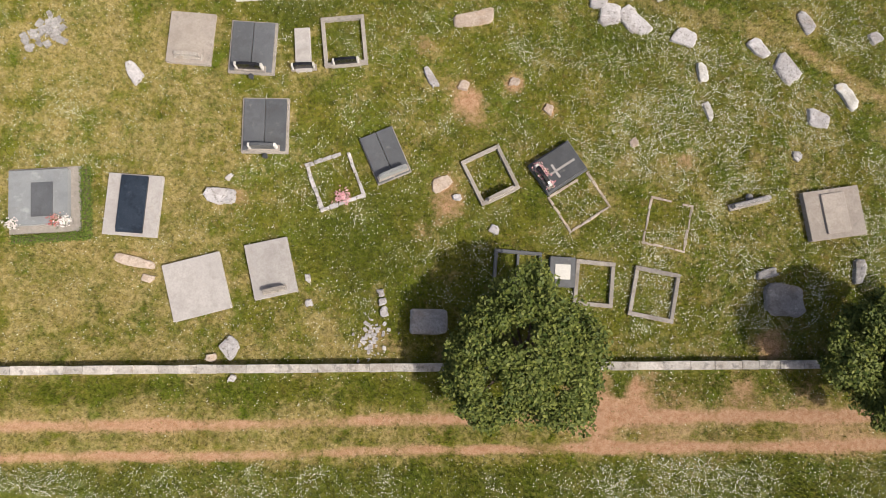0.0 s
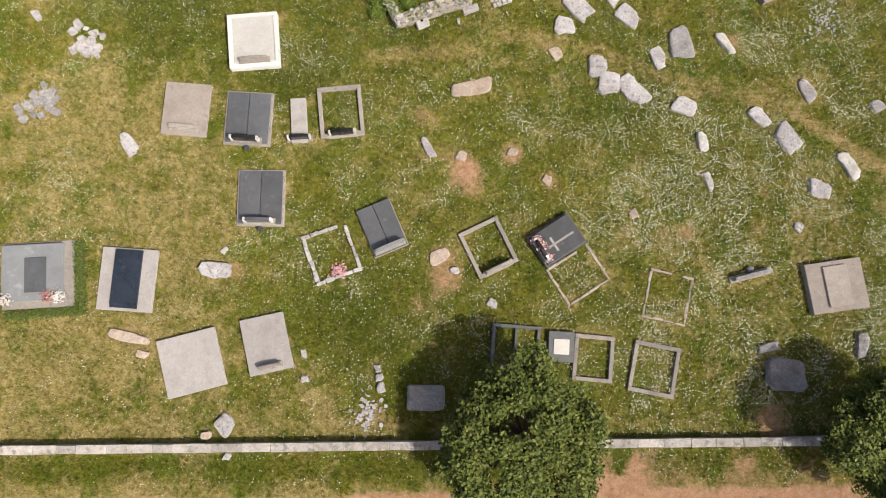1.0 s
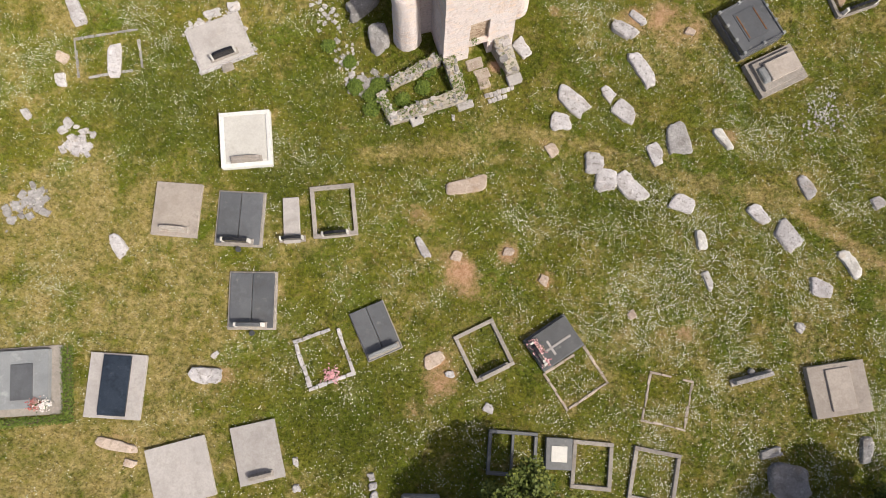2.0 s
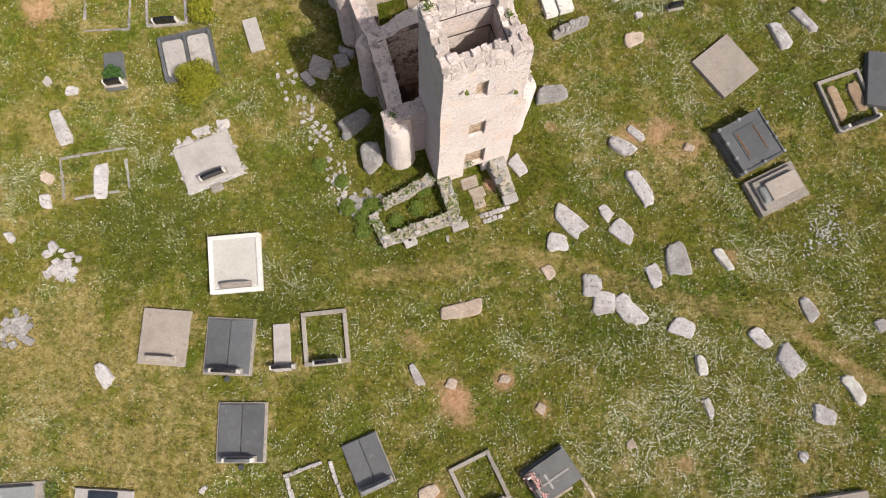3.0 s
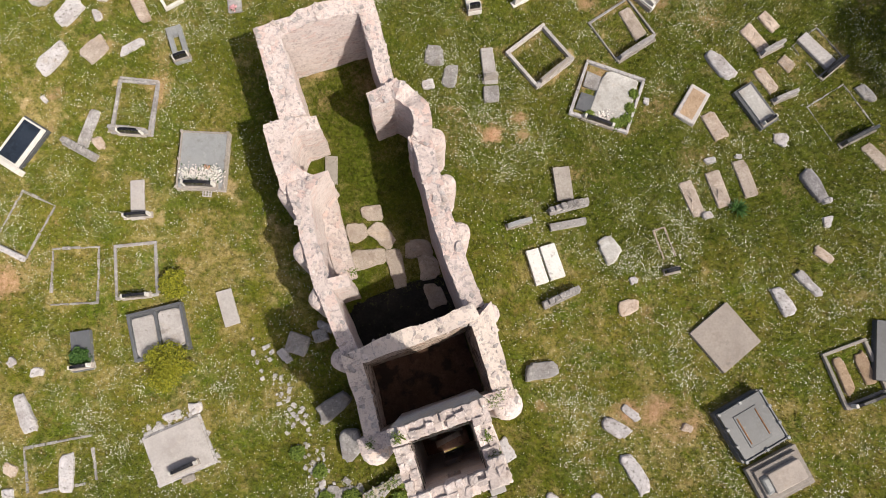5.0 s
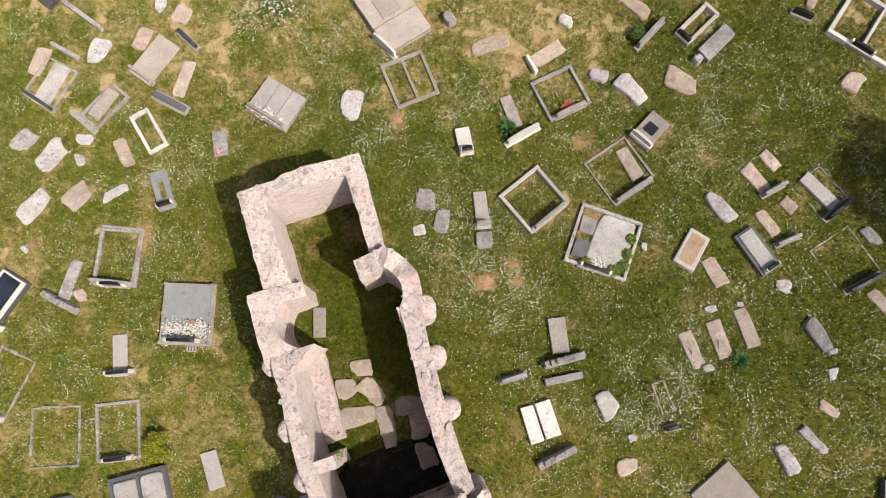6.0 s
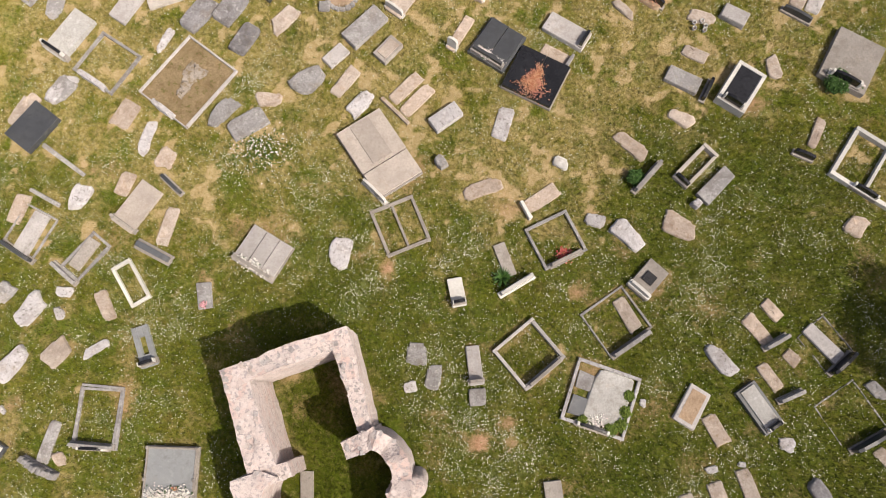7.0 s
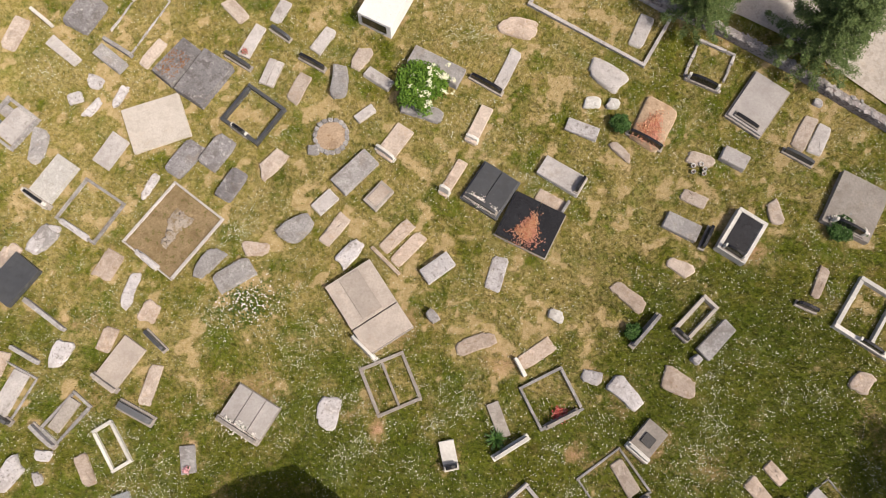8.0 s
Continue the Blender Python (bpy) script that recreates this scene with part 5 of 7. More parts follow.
def slab(x, y, w, l, rot, h=0.2, m="concrete_pale", rim=None, split=1, over=None, head=None, hw=0.7, hh=0.6, hi=0.08, flowers=None, vase=0, plaque=None, covers=0, posts=0, cross=0, rust=0,
         tomb=0, front=None, heap=0, slot=0, gap=0.0, rimtop=0, narrow=1.0, bunches=(), shift=0.0, spill=0):
    root = tagged(empty("grave", x, y, 0, rot), title("slab" if not heap else "mound", m, w, l, {"head": head, "flowers": flowers}), "grave", group="graves of the churchyard")
    old = m.startswith(("lime", "sand"))
    sunken = old and h <= 0.15 and not (rim or over or head or flowers or heap or covers or slot or split > 1)
    foot(x, y, w * (0.72 if sunken else 1.0), l * (0.80 if sunken else 1.0), rot)
    wob = 0.035 if old else 0.012
    bev = 0.03 if old else 0.015
    bw = w * narrow
    top = h
    if heap:
        bm = rock_mesh(w, l, h * 1.6, square=1, n=16, seed=int(rng.integers(1 << 20)))
        part("earth_mound", bm, m, root)
    elif sunken:
        part("cover", rock_mesh(w, l, min(h, 0.10), square=1, n=22, seed=int(rng.integers(1 << 20)), rough=1.0), m, root)
    elif slot:
        for sx, sy, cx, cy in ((w * 0.3, l, -w * 0.35, 0), (w * 0.3, l, w * 0.35, 0), (w * 0.4, l * 0.3, 0, -l * 0.35), (w * 0.4, l * 0.25, 0, l * 0.375)):
            part("frame_slab", box(sx, sy, -0.1, h, cx, cy), m, root)
    elif covers:
        part("base", box(w, l, -0.1, h * 0.55, bevel=0.02), m, root)
        for sx, sy, cx, cy in ((w, 0.12, 0, -l / 2 + 0.06), (w, 0.12, 0, l / 2 - 0.06), (0.12, l - 0.25, -w / 2 + 0.06, 0), (0.12, l - 0.25, w / 2 - 0.06, 0), (0.10, l - 0.25, 0, 0)):
            part("kerb_bar", box(sx, sy, h * 0.5, h + 0.06, cx, cy), m, root)
        for s in (-1, 1):
            bm = rock_mesh(w * 0.40, l * 0.78, 0.14, square=1, n=14, seed=int(rng.integers(1 << 20)), rough=0.6, sink=0.02)
            for v in bm.verts:
                v.co += Vector((s * w * 0.24, 0.03 * s, h * 0.55))
            part("cover", bm, "limestone_pale", root, "pale cover plate")
    else:
        if rim:
            part("base", box(bw, l, -0.1, h * 0.6, bevel=0.02, wob=wob * 0.5), rim, root, "surround of " + WORDS[rim])
            cw, cl, z0 = bw - 0.16, l - 0.16, h * 0.6 - 0.004
        else:
            cw, cl, z0 = bw, l, -0.1
        if gap:
            parts_ = [(-cw / 2, cw / 2 - cw * gap - 0.02), (cw / 2 - cw * gap + 0.02, cw / 2)]
        else:
            parts_ = [(-cw / 2 + cw * i / split, -cw / 2 + cw * (i + 1) / split) for i in range(split)]
        if (split > 1 or gap) and not rim:
            part("base", box(bw, l, -0.1, h * 0.5, bevel=0.02), "concrete_grey", root)
            z0 = h * 0.5 - 0.004
            cw, cl = cw - 0.05, cl - 0.05
            parts_ = [(a * 0.975, b * 0.975) for a, b in parts_]
        for a, b in parts_:
            part("cover", box(b - a - (0.034 if len(parts_) > 1 else 0), cl, z0, h, (a + b) / 2, 0, bevel=bev, wob=wob), m, root)
    if over:
        om, fw, fl, oh = over
        zt = h - 0.01
        cx = shift * bw
        cy = 0.0 if not head else l * 0.03
        if gap:
            cx = -bw * gap / 2
        part("top_plate", box(bw * fw, l * fl, zt, h + max(oh, 0.012), cx, cy, bevel=0.012), om, root, WORDS[om] + " top plate")
        top = h + max(oh, 0.012)
    if plaque:
        part("plaque", box(bw * 0.3, l * 0.52, top - 0.01, top + 0.05, 0.02, -0.02), plaque, root, WORDS[plaque] + " plaque")
    if rimtop:
        for sx, sy, cx, cy in ((w, 0.17, 0, -l / 2 + 0.085), (w, 0.17, 0, l / 2 - 0.085), (0.17, l - 0.34, -w / 2 + 0.085, 0), (0.17, l - 0.34, w / 2 - 0.085, 0)):
            part("kerb_bar", box(sx, sy, h - 0.02, h + 0.09, cx, cy), m, root, "white raised edge")
    if posts:
        spots = [(sx * (w / 2 - 0.07), sy * (l / 2 - 0.07)) for sx in (-1, 1) for sy in (-1, 1)]
        spots += [(sx * (w / 2 - 0.07), 0) for sx in (-1, 1)]
        if posts > 1:
            spots += [(s * w / 6, sy * (l / 2 - 0.07)) for s in (-1, 1) for sy in (-1, 1)]
        for px, py in spots:
            part("post", box(0.13, 0.13, h - 0.05, h + 0.14, px, py), "granite_light" if posts > 1 else rim or m, root, "small corner post")
        for sx, sy, cx, cy in ((w - 0.1, 0.08, 0, l / 2 - 0.07), (0.08, l - 0.1, -w / 2 + 0.07, 0), (0.08, l - 0.1, w / 2 - 0.07, 0)):
            part("edge_bar", box(sx, sy, h - 0.03, h + 0.07, cx, cy), rim or m, root)
    if cross:
        part("cross_bar", box(0.10, l * 0.62, h, h + 0.03, 0.1, 0.08, bevel=0.005), "limestone_pale", root, "pale stone cross inlay")
        part("cross_bar", box(w * 0.42, 0.10, h, h + 0.027, 0.1, -l * 0.12, bevel=0.005), "limestone_pale", root, "pale stone cross inlay")
    if rust and posts:
        part("inner_frame", box(w * 0.62, l * 0.5, h - 0.02, h + 0.04, 0, 0), "granite_grey", root)
        for s in (-1, 1):
            part("rusty_bar", box(w * 0.5, 0.05, h + 0.03, h + 0.07, 0, s * l * 0.2, bevel=0.005), "rust", root, "rusty iron bar")
    elif rust:
        c = rng.uniform(-0.4, 0.4, (160, 3)) * np.array([w, l * 0.8, 0])
        c[:, 1] -= l * 0.1
        c[:, 2] = h + 0.02
        v, f = leaves(c, 0.10, up=0.9, aspect=0.5)
        part("fallen_leaves", mesh_np("fallen_leaves", v, f), "rust", root, "rusty dead leaves")
    if tomb:
        part("step", box(w * 0.80, l * 0.84, h - 0.01, h + 0.22, 0, 0.0, bevel=0.02), "concrete_grey", root)
        bm = box(w * 0.5, l * 0.62, h + 0.21, h + 0.52, 0, 0.1, bevel=0.03)
        part("sarcophagus", bm, "concrete_pink", root, "pinkish stone coffin top")
        part("slope_plate", box(w * 0.5, l * 0.2, h + 0.21, h + 0.42, 0, -l * 0.31, bevel=0.05, taper=0.3), "granite_light", root, "sloping light plate")
    if front:
        part("front_plaque", box(w * 0.74, 0.03, h * 0.25, h * 0.85, 0, -l / 2 - 0.016, bevel=0.006), front, root, "black front plaque")
    if head:
        headstone(root, w * hw, -l / 2 + hi + 0.1, head, hh, z0=h if (hi > 0.12 or h > 0.2) else 0.0)
    for bx, by, colour in bunches:
        bouquet(*place((x, y), rot, bx * w, by * l), top, 0.30, colour, n=120, turn=rot)
    if spill:
        for i in range(46):
            ob = new("stone", RUB["limestone"][i % 5])
            ob.parent = root
            d = rng.uniform(0.06, 0.20)
            e = rng.random()
            sx, sy = (rng.uniform(-0.5, 0.5) * w, l / 2 + abs(rng.normal()) * 0.14) if e < 0.8 else (rng.choice((-1, 1)) * (w / 2 + abs(rng.normal()) * 0.06), rng.uniform(-0.5, 0.5) * l)
            ob.matrix_basis = pose(sx, sy, 0, rng.uniform(-12, 12), rng.uniform(-12, 12), rng.uniform(0, 360)) @ Matrix.Diagonal((d, d, d * 0.45, 1))
    if vase:
        bm = bmesh.new()
        bmesh.ops.create_cone(bm, cap_ends=True, segments=12, radius1=0.07, radius2=0.12, depth=0.3, matrix=Matrix.Translation((0.05, -l / 2 - 0.15, 0.13)))
        part("vase", bm, "granite_dark", root, "dark grave vase")
    if flowers == "heap":
        for s in (-0.26, 0.0, 0.26):
            fx, fy = place((x, y), rot, s * w, -l * (0.24 + rng.uniform(-0.03, 0.03)))
            bouquet(fx, fy, h, 0.50, "white", n=230, turn=rot)
        fx, fy = place((x, y), rot, 0.12 * w, -l * 0.14)
        bouquet(fx, fy, h + 0.03, 0.16, "orange", n=40, turn=rot)
    elif flowers:
        big = flowers == "orange"
        fx, fy = place((x, y), rot, 0.0 if big else rng.uniform(-0.1, 0.1) * w, -l * (0.14 if big else 0.38))
        bouquet(fx, fy, h + (0.16 * 0.6 if heap else 0.0), (0.42 if big else 0.22) * min(w, 1.6), flowers, n=1300 if big else 150, turn=rot)
        if not big and w > 1.5:
            for s in (-0.28, 0.3):
                fx, fy = place((x, y), rot, s * w, -l * 0.38)
                bouquet(fx, fy, h, 0.22, flowers, n=70)
    return root


def kerb(x, y, w, l, rot, m="concrete_grey", b=0.17, h=0.2, head=None, hw=0.7, hh=0.55, worn=0.0, div=0, fill=None, cover=None, mounds=0, flowers=None):
    root = tagged(empty("grave", x, y, 0, rot), title("kerb", m, w, l, {"head": head, "flowers": flowers}), "grave", group="graves of the churchyard")
    for px, py, sx, sy in ((0, -l / 2 + b / 2, w, b), (0, l / 2 - b / 2, w, b), (-w / 2 + b / 2, 0, b, l - 2 * b), (w / 2 - b / 2, 0, b, l - 2 * b)):
        foot(*place((x, y), rot, px, py), sx, sy, rot)
    if y > 33 and not fill:
        BEDS.append((x, y, w / 2 - b, l / 2 - b, radians(rot)))
    bars = [(w, b, 0, -l / 2 + b / 2), (w, b, 0, l / 2 - b / 2), (b, l - 2 * b, -w / 2 + b / 2, 0), (b, l - 2 * b, w / 2 - b / 2, 0)]
    if div:
        bars.append((b * 0.8, l - 2 * b, 0, 0))
    old = m.startswith("lime") or worn > 0
    for sx, sy, cx, cy in bars:
        if not worn:
            part("kerb_bar", box(sx - 0.006, sy - 0.006, -0.1, h * (0.94 if sx < sy else 1.0), cx, cy, bevel=0.015, wob=0.018 if old else 0.008), m, root)
            continue
        n = max(2, round(max(sx, sy) / 0.45))
        for i in range(n):
            if rng.random() < worn * 0.08:
                continue
            f = (i + 0.5) / n - 0.5
            hh_ = h * rng.uniform(1 - 0.6 * worn, 1.05)
            if sx > sy:
                part("kerb_stone", box(sx / n - 0.02, sy * rng.uniform(0.75, 1.05), -0.1, hh_, cx + f * sx, cy, bevel=0.02, wob=0.03), m, root)
            else:
                part("kerb_stone", box(sx * rng.uniform(0.75, 1.05), sy / n - 0.02, -0.1, hh_, cx, cy + f * sy, bevel=0.02, wob=0.03), m, root)
    if fill:
        bm = bmesh.new()
        n = 14
        gridv = [[bm.verts.new(((i / n - 0.5) * (w - 2 * b), (j / n - 0.5) * (l - 2 * b), 0.06 + 0.05 * noise.noise(Vector((i * 0.5, j * 0.5, x))))) for i in range(n + 1)] for j in range(n + 1)]
        for j in range(n):
            for i in range(n):
                bm.faces.new((gridv[j][i], gridv[j][i + 1], gridv[j + 1][i + 1], gridv[j + 1][i]))
        part("earth_fill", bm, "dry_earth", root, "dry reddish earth inside the kerb")
        foot(x, y, w, l, rot)
        for k in range(3):
            bm = rock_mesh(0.85 - 0.2 * k, 0.75 - 0.15 * k, 0.02, n=30, seed=60 + k, rough=1.9, sink=0.03)
            for v in bm.verts:
                v.co += Vector((0.1 * k - 0.1, 0.55 - 0.55 * k, 0.08))
            part("ash_patch", bm, "ash_pale", root, "pale ashy patch")
    if cover:
        bm = rock_mesh(w * 0.60, l * 0.80, 0.12, square=1, n=16, seed=int(rng.integers(1 << 20)), rough=0.8, sink=0.08)
        for v in bm.verts:
            v.co += Vector((w * 0.12, 0.05, 0.04))
        part("cover", bm, cover, root, "pale uneven cover plate")
        part("small_plate", box(w * 0.24, l * 0.3, -0.05, 0.14, -w * 0.30, -l * 0.22, wob=0.02), "granite_grey", root)
        part("small_plate", box(w * 0.24, l * 0.26, -0.05, 0.11, -w * 0.30, l * 0.18, wob=0.03), "limestone_grey", root)
        foot(x, y, w * 0.8, l * 0.8, rot)
    for k in range(mounds):
        bm = rock_mesh(0.5, l * 0.62, 0.14, n=14, seed=int(rng.integers(1 << 20)), sink=0.05)
        for v in bm.verts:
            v.co += Vector(((-0.24 + 0.48 * k) * w, 0.05, 0))
        part("earth_mound", bm, "soil", root, "bare earth mound")
        foot(*place((x, y), rot, (-0.24 + 0.48 * k) * w, 0.05), 0.45, l * 0.6, rot)
    if head:
        headstone(root, w * hw, -l / 2 + b / 2 + 0.02, head, hh, z0=h * 0.5)
    if flowers:
        fx, fy = place((x, y), rot, 0.05, -l * 0.36)
        bouquet(fx, fy, 0.05, 0.38, flowers, n=260)
    return root


def stele(x, y, w, rot, m="limestone_grey", h=0.7, th=0.15, rough=0, vase=0):
    root = tagged(empty("headstone", x, y, 0, rot), f"{'rough-hewn' if rough else 'upright'} {WORDS[m]} headstone standing in grass", "headstone", group="single headstones")
    foot(x, y, w, th * 2, rot)
    if rough:
        part("plinth", box(w, 0.34, -0.1, 0.22, bevel=0.03, wob=0.03), m, root)
        n = 7
        for i in range(n):
            f = i / (n - 1) - 0.5
            hh = h * (1.0 - 1.1 * abs(f) ** 1.5) * rng.uniform(0.88, 1.1)
            bm = rock_mesh(w / n * 1.05, 0.26, hh - 0.15, square=1, n=8, seed=int(rng.integers(1 << 20)), sink=0.0)
            for v in bm.verts:
                v.co += Vector((f * w * 0.86, 0.02, 0.18))
            part("stone", bm, m, root)
    elif h < 0.42:
        part("plinth", box(w, th, -0.1, h, bevel=0.025, wob=0.02), m, root)
    else:
        headstone(root, w, 0.0, m, h - 0.1, th=th)
    if vase:
        bm = bmesh.new()
        bmesh.ops.create_uvsphere(bm, u_segments=12, v_segments=8, radius=0.16, matrix=Matrix.Translation((0.05, 0.25, 0.14)))
        part("vase", bm, "limestone_grey", root, "round stone vase")
    return root


def rock(x, y, w, l, rot, h=0.15, m="limestone", square=0):
    me = mesh_from(rock_mesh(w, l, h, square=square, n=18, seed=int(rng.integers(1 << 20)), rough=0.8 if square else 1.25), "fallen_stone")
    me.materials.append(MATS[m])
    ob = new("fallen_stone", me)
    ob.matrix_basis = pose(x, y, 0, 0, 0, rot)
    kind = "block" if square or h > 0.4 else "slab" if l > 0.9 else "stone"
    tagged(ob, f"{'large' if max(w, l) > 1.3 else 'small' if max(w, l) < 0.5 else 'uneven'} {WORDS[m]} {kind} lying in the grass", "stone", group="loose stones of the churchyard")
    flat = 0.62 if h <= 0.12 else 0.80
    foot(x, y, w * flat, l * flat, rot)
    return ob


def bush(x, y, r, h=0.9, colour="bush_green", blossom=0):
    q = np.random.default_rng(int(abs(x * 91 + y * 37)))
    root = tagged(empty("bush", x, y), {"bush_yellow": "yellow-green evergreen", "weed_green": "sprawling weedy green", "bush_green": "dark green", "bush_bright": "bright green flowering"}[colour] + " bush growing beside a grave", "bush", group="churchyard bushes")
    n = int(1500 + 3800 * min(r, 1.4))
    k = 44
    a, f = q.uniform(0, 6.283, k), np.sqrt(q.random(k))
    cl = np.stack([r * 0.82 * f * np.cos(a), r * 0.82 * f * np.sin(a), h * (0.35 + 0.45 * np.sqrt(1 - 0.9 * f**2)) * q.uniform(0.75, 1.1, k)], -1)
    pick = q.integers(k, size=n)
    off = q.normal(size=(n, 3))
    off *= (q.random(n) ** 0.5 / np.linalg.norm(off, axis=1))[:, None]
    v, fc = leaves(cl[pick] + off * np.array([0.32, 0.32, 0.26]) * max(r, 0.5), 0.10 if colour != "bush_bright" else 0.14, up=0.5, aspect=0.55, r=q)
    part("foliage", mesh_np("foliage", v, fc), colour, root)
    bm = bmesh.new()
    for i in range(6):
        p = Vector(cl[i])
        bmesh.ops.create_cone(bm, segments=6, radius1=0.03, radius2=0.012, depth=p.length, matrix=Matrix.Translation(p / 2) @ p.to_track_quat("Z", "Y").to_matrix().to_4x4())
    part("stems", bm, "bark", root)
    if blossom:
        c = cl[q.integers(k, size=46)] + q.normal(size=(46, 3)) * 0.2 + np.array([0.45, -0.15, 0.28])
        vs_, fs_ = [], []
        for p in c:
            v, fc = leaves(p + q.normal(size=(14, 3)) * np.array([0.05, 0.05, 0.015]), 0.07, up=0.85, aspect=0.9, r=q)
            fs_.append(fc + sum(len(o) for o in vs_))
            vs_.append(v)
        part("blossoms", mesh_np("blossoms", np.concatenate(vs_), np.concatenate(fs_)), "petal_cream", root, "cream flower heads")
    return root


def hedge(x, y, w, l, rot):
    root = tagged(empty("hedge", x, y, 0, rot), "low clipped green hedge along a grave", "hedge")
    n = int(1500 * w * l) + 300
    c = rng.uniform(-0.5, 0.5, (n, 3)) * np.array([w, l, 0.28]) + np.array([0, 0, 0.16]) + rng.normal(size=(n, 3)) * 0.03
    v, f = leaves(c, 0.08, up=0.5)
    part("foliage", mesh_np("foliage", v, f), "weed_green", root)
    part("stems", box(w * 0.6, l * 0.95, -0.05, 0.16, bevel=0.02), "bark", root)


def yucca(x, y, r):
    root = tagged(empty("yucca_plant", x, y), "spiky dark green yucca plant beside a grave", "plant")
    vs_, fs_ = [], []
    for i in range(70):
        a, e = rng.uniform(0, 6.283), rng.uniform(0.15, 1.2)
        d = Vector((math.cos(a) * math.cos(e), math.sin(a) * math.cos(e), math.sin(e)))
        s = Vector((-math.sin(a), math.cos(a), 0)) * 0.03
        L = r * rng.uniform(0.9, 1.25)
        mid = d * L * 0.55 + Vector((0, 0, 0.04))
        tip = d * L + Vector((0, 0, -0.1 * L))
        k = len(vs_)
        vs_ += [(-s)[:], s[:], (mid + s)[:], (mid - s)[:], tip[:]]
        fs_ += [(k, k + 1, k + 2), (k, k + 2, k + 3), (k + 3, k + 2, k + 4)]
    me = mesh_np("foliage", np.array(vs_) + np.array([0, 0, 0.05]), fs_)
    part("foliage", me, "bush_green", root)


def scrub(x, y, r):
    root = tagged(empty("flowering_scrub", x, y), "low sprawling scrub with white blossoms on dry grass", "bush")
    c = rng.normal(size=(600, 3)) * np.array([r * 0.5, r * 0.4, 0.08])
    c[:, 2] = np.abs(c[:, 2]) + 0.02
    v, f = leaves(c, 0.09, up=0.5)
    part("foliage", mesh_np("foliage", v, f), "bush_green", root)
    c = rng.normal(size=(170, 3)) * np.array([r * 0.5, r * 0.45, 0.07]) + np.array([0, 0, 0.1])
    c[:, 2] = np.abs(c[:, 2]) + 0.05
    v, f = leaves(c, 0.075, up=0.8, aspect=0.9)
    part("blossoms", mesh_np("blossoms", v, f), "petal_white", root)


def stone_ring(x, y, r):
    root = tagged(empty("stone_ring", x, y), "ring of small stones round a dry earth grave mound", "grave")
    bm = rock_mesh(r * 1.7, r * 1.9, 0.10, n=18, seed=4, sink=0.05)
    part("earth_mound", bm, "soil", root)
    for i in range(18):
        a = i / 18 * 6.283
        ob = part("stone", rock_mesh(0.2, 0.26, 0.14, n=8, seed=300 + i), "limestone_grey", root)
        ob.matrix_basis = pose(r * math.cos(a), r * 1.08 * math.sin(a), 0, 0, 0, math.degrees(a))
    foot(x, y, r * 1.6, r * 1.6, 0)


def vent_block(x, y, rot):
    """A hollow concrete block left lying on the grass, its cells open upwards."""
    root = tagged(empty("vent_block", x, y, 0, rot), "pale concrete vent block with open cells on grass", "block")
    for cx in (-0.18, -0.06, 0.06, 0.18):
        part("web", box(0.03, 0.26, -0.03, 0.12, cx, 0, bevel=0.004), "limestone_pale", root)
    for cy in (-0.13, 0.0, 0.13):
        part("web", box(0.39, 0.03, -0.03, 0.115, 0, cy, bevel=0.004), "limestone_pale", root)


def pots(x, y, r):
    for i in range(5):
        a = i * 1.3
        root = tagged(empty("flower_pot", x + 0.24 * math.cos(a) * (1 + 0.2 * i), y + 0.24 * math.sin(a)), "small pale plastic flower pot standing in grass", "pot", group="empty flower pots")
        bm = bmesh.new()
        n = 14
        rings = [[bm.verts.new((q_ * math.cos(6.283 * j / n), q_ * math.sin(6.283 * j / n), z)) for j in range(n)] for q_, z in ((0.07, 0.0), (0.11, 0.2), (0.08, 0.2), (0.06, 0.1))]
        for u_, w_ in zip(rings, rings[1:]):
            for j in range(n):
                bm.faces.new((u_[j], u_[(j + 1) % n], w_[(j + 1) % n], w_[j]))
        bm.faces.new(rings[-1])
        part("pot", bm, "marble_rough", root)
        part("soil", box(0.1, 0.1, 0.06, 0.105, bevel=0.0), "earth_floor", root)


def rubble(pts, n, spread, size, label, m="limestone"):
    """Stones of a collapsed wall or heap along a line."""
    root = tagged(empty("rubble_stones", pts[0][0], pts[0][1]), label, "rubble")
    for i in range(n):
        f = rng.random() * (len(pts) - 1)
        k = min(int(f), len(pts) - 2)
        f -= k
        px = pts[k][0] + (pts[k + 1][0] - pts[k][0]) * f + rng.normal() * spread
        py = pts[k][1] + (pts[k + 1][1] - pts[k][1]) * f + rng.normal() * spread
        s = rng.uniform(*size)
        ob = new("stone", RUB[m][int(rng.integers(5))])
        ob.parent = root
        ob.matrix_basis = pose(px - pts[0][0], py - pts[0][1], -0.12 * s, rng.uniform(-9, 9), rng.uniform(-9, 9), rng.uniform(0, 360)) @ Matrix.Diagonal((s, s * rng.uniform(0.7, 1.3), s * 0.6, 1))
        if s > 0.25:
            foot(px, py, s * 0.7, s * 0.7, 0)


RUB = {}
for key in ("limestone", "limestone_grey"):
    RUB[key] = [mesh_from(rock_mesh(1.0, 1.2, 0.7, square=i % 2, n=9, seed=500 + i, rough=1.5, sink=0.3), "stone") for i in range(5)]
    for me in RUB[key]:
        me.materials.append(MATS[key])

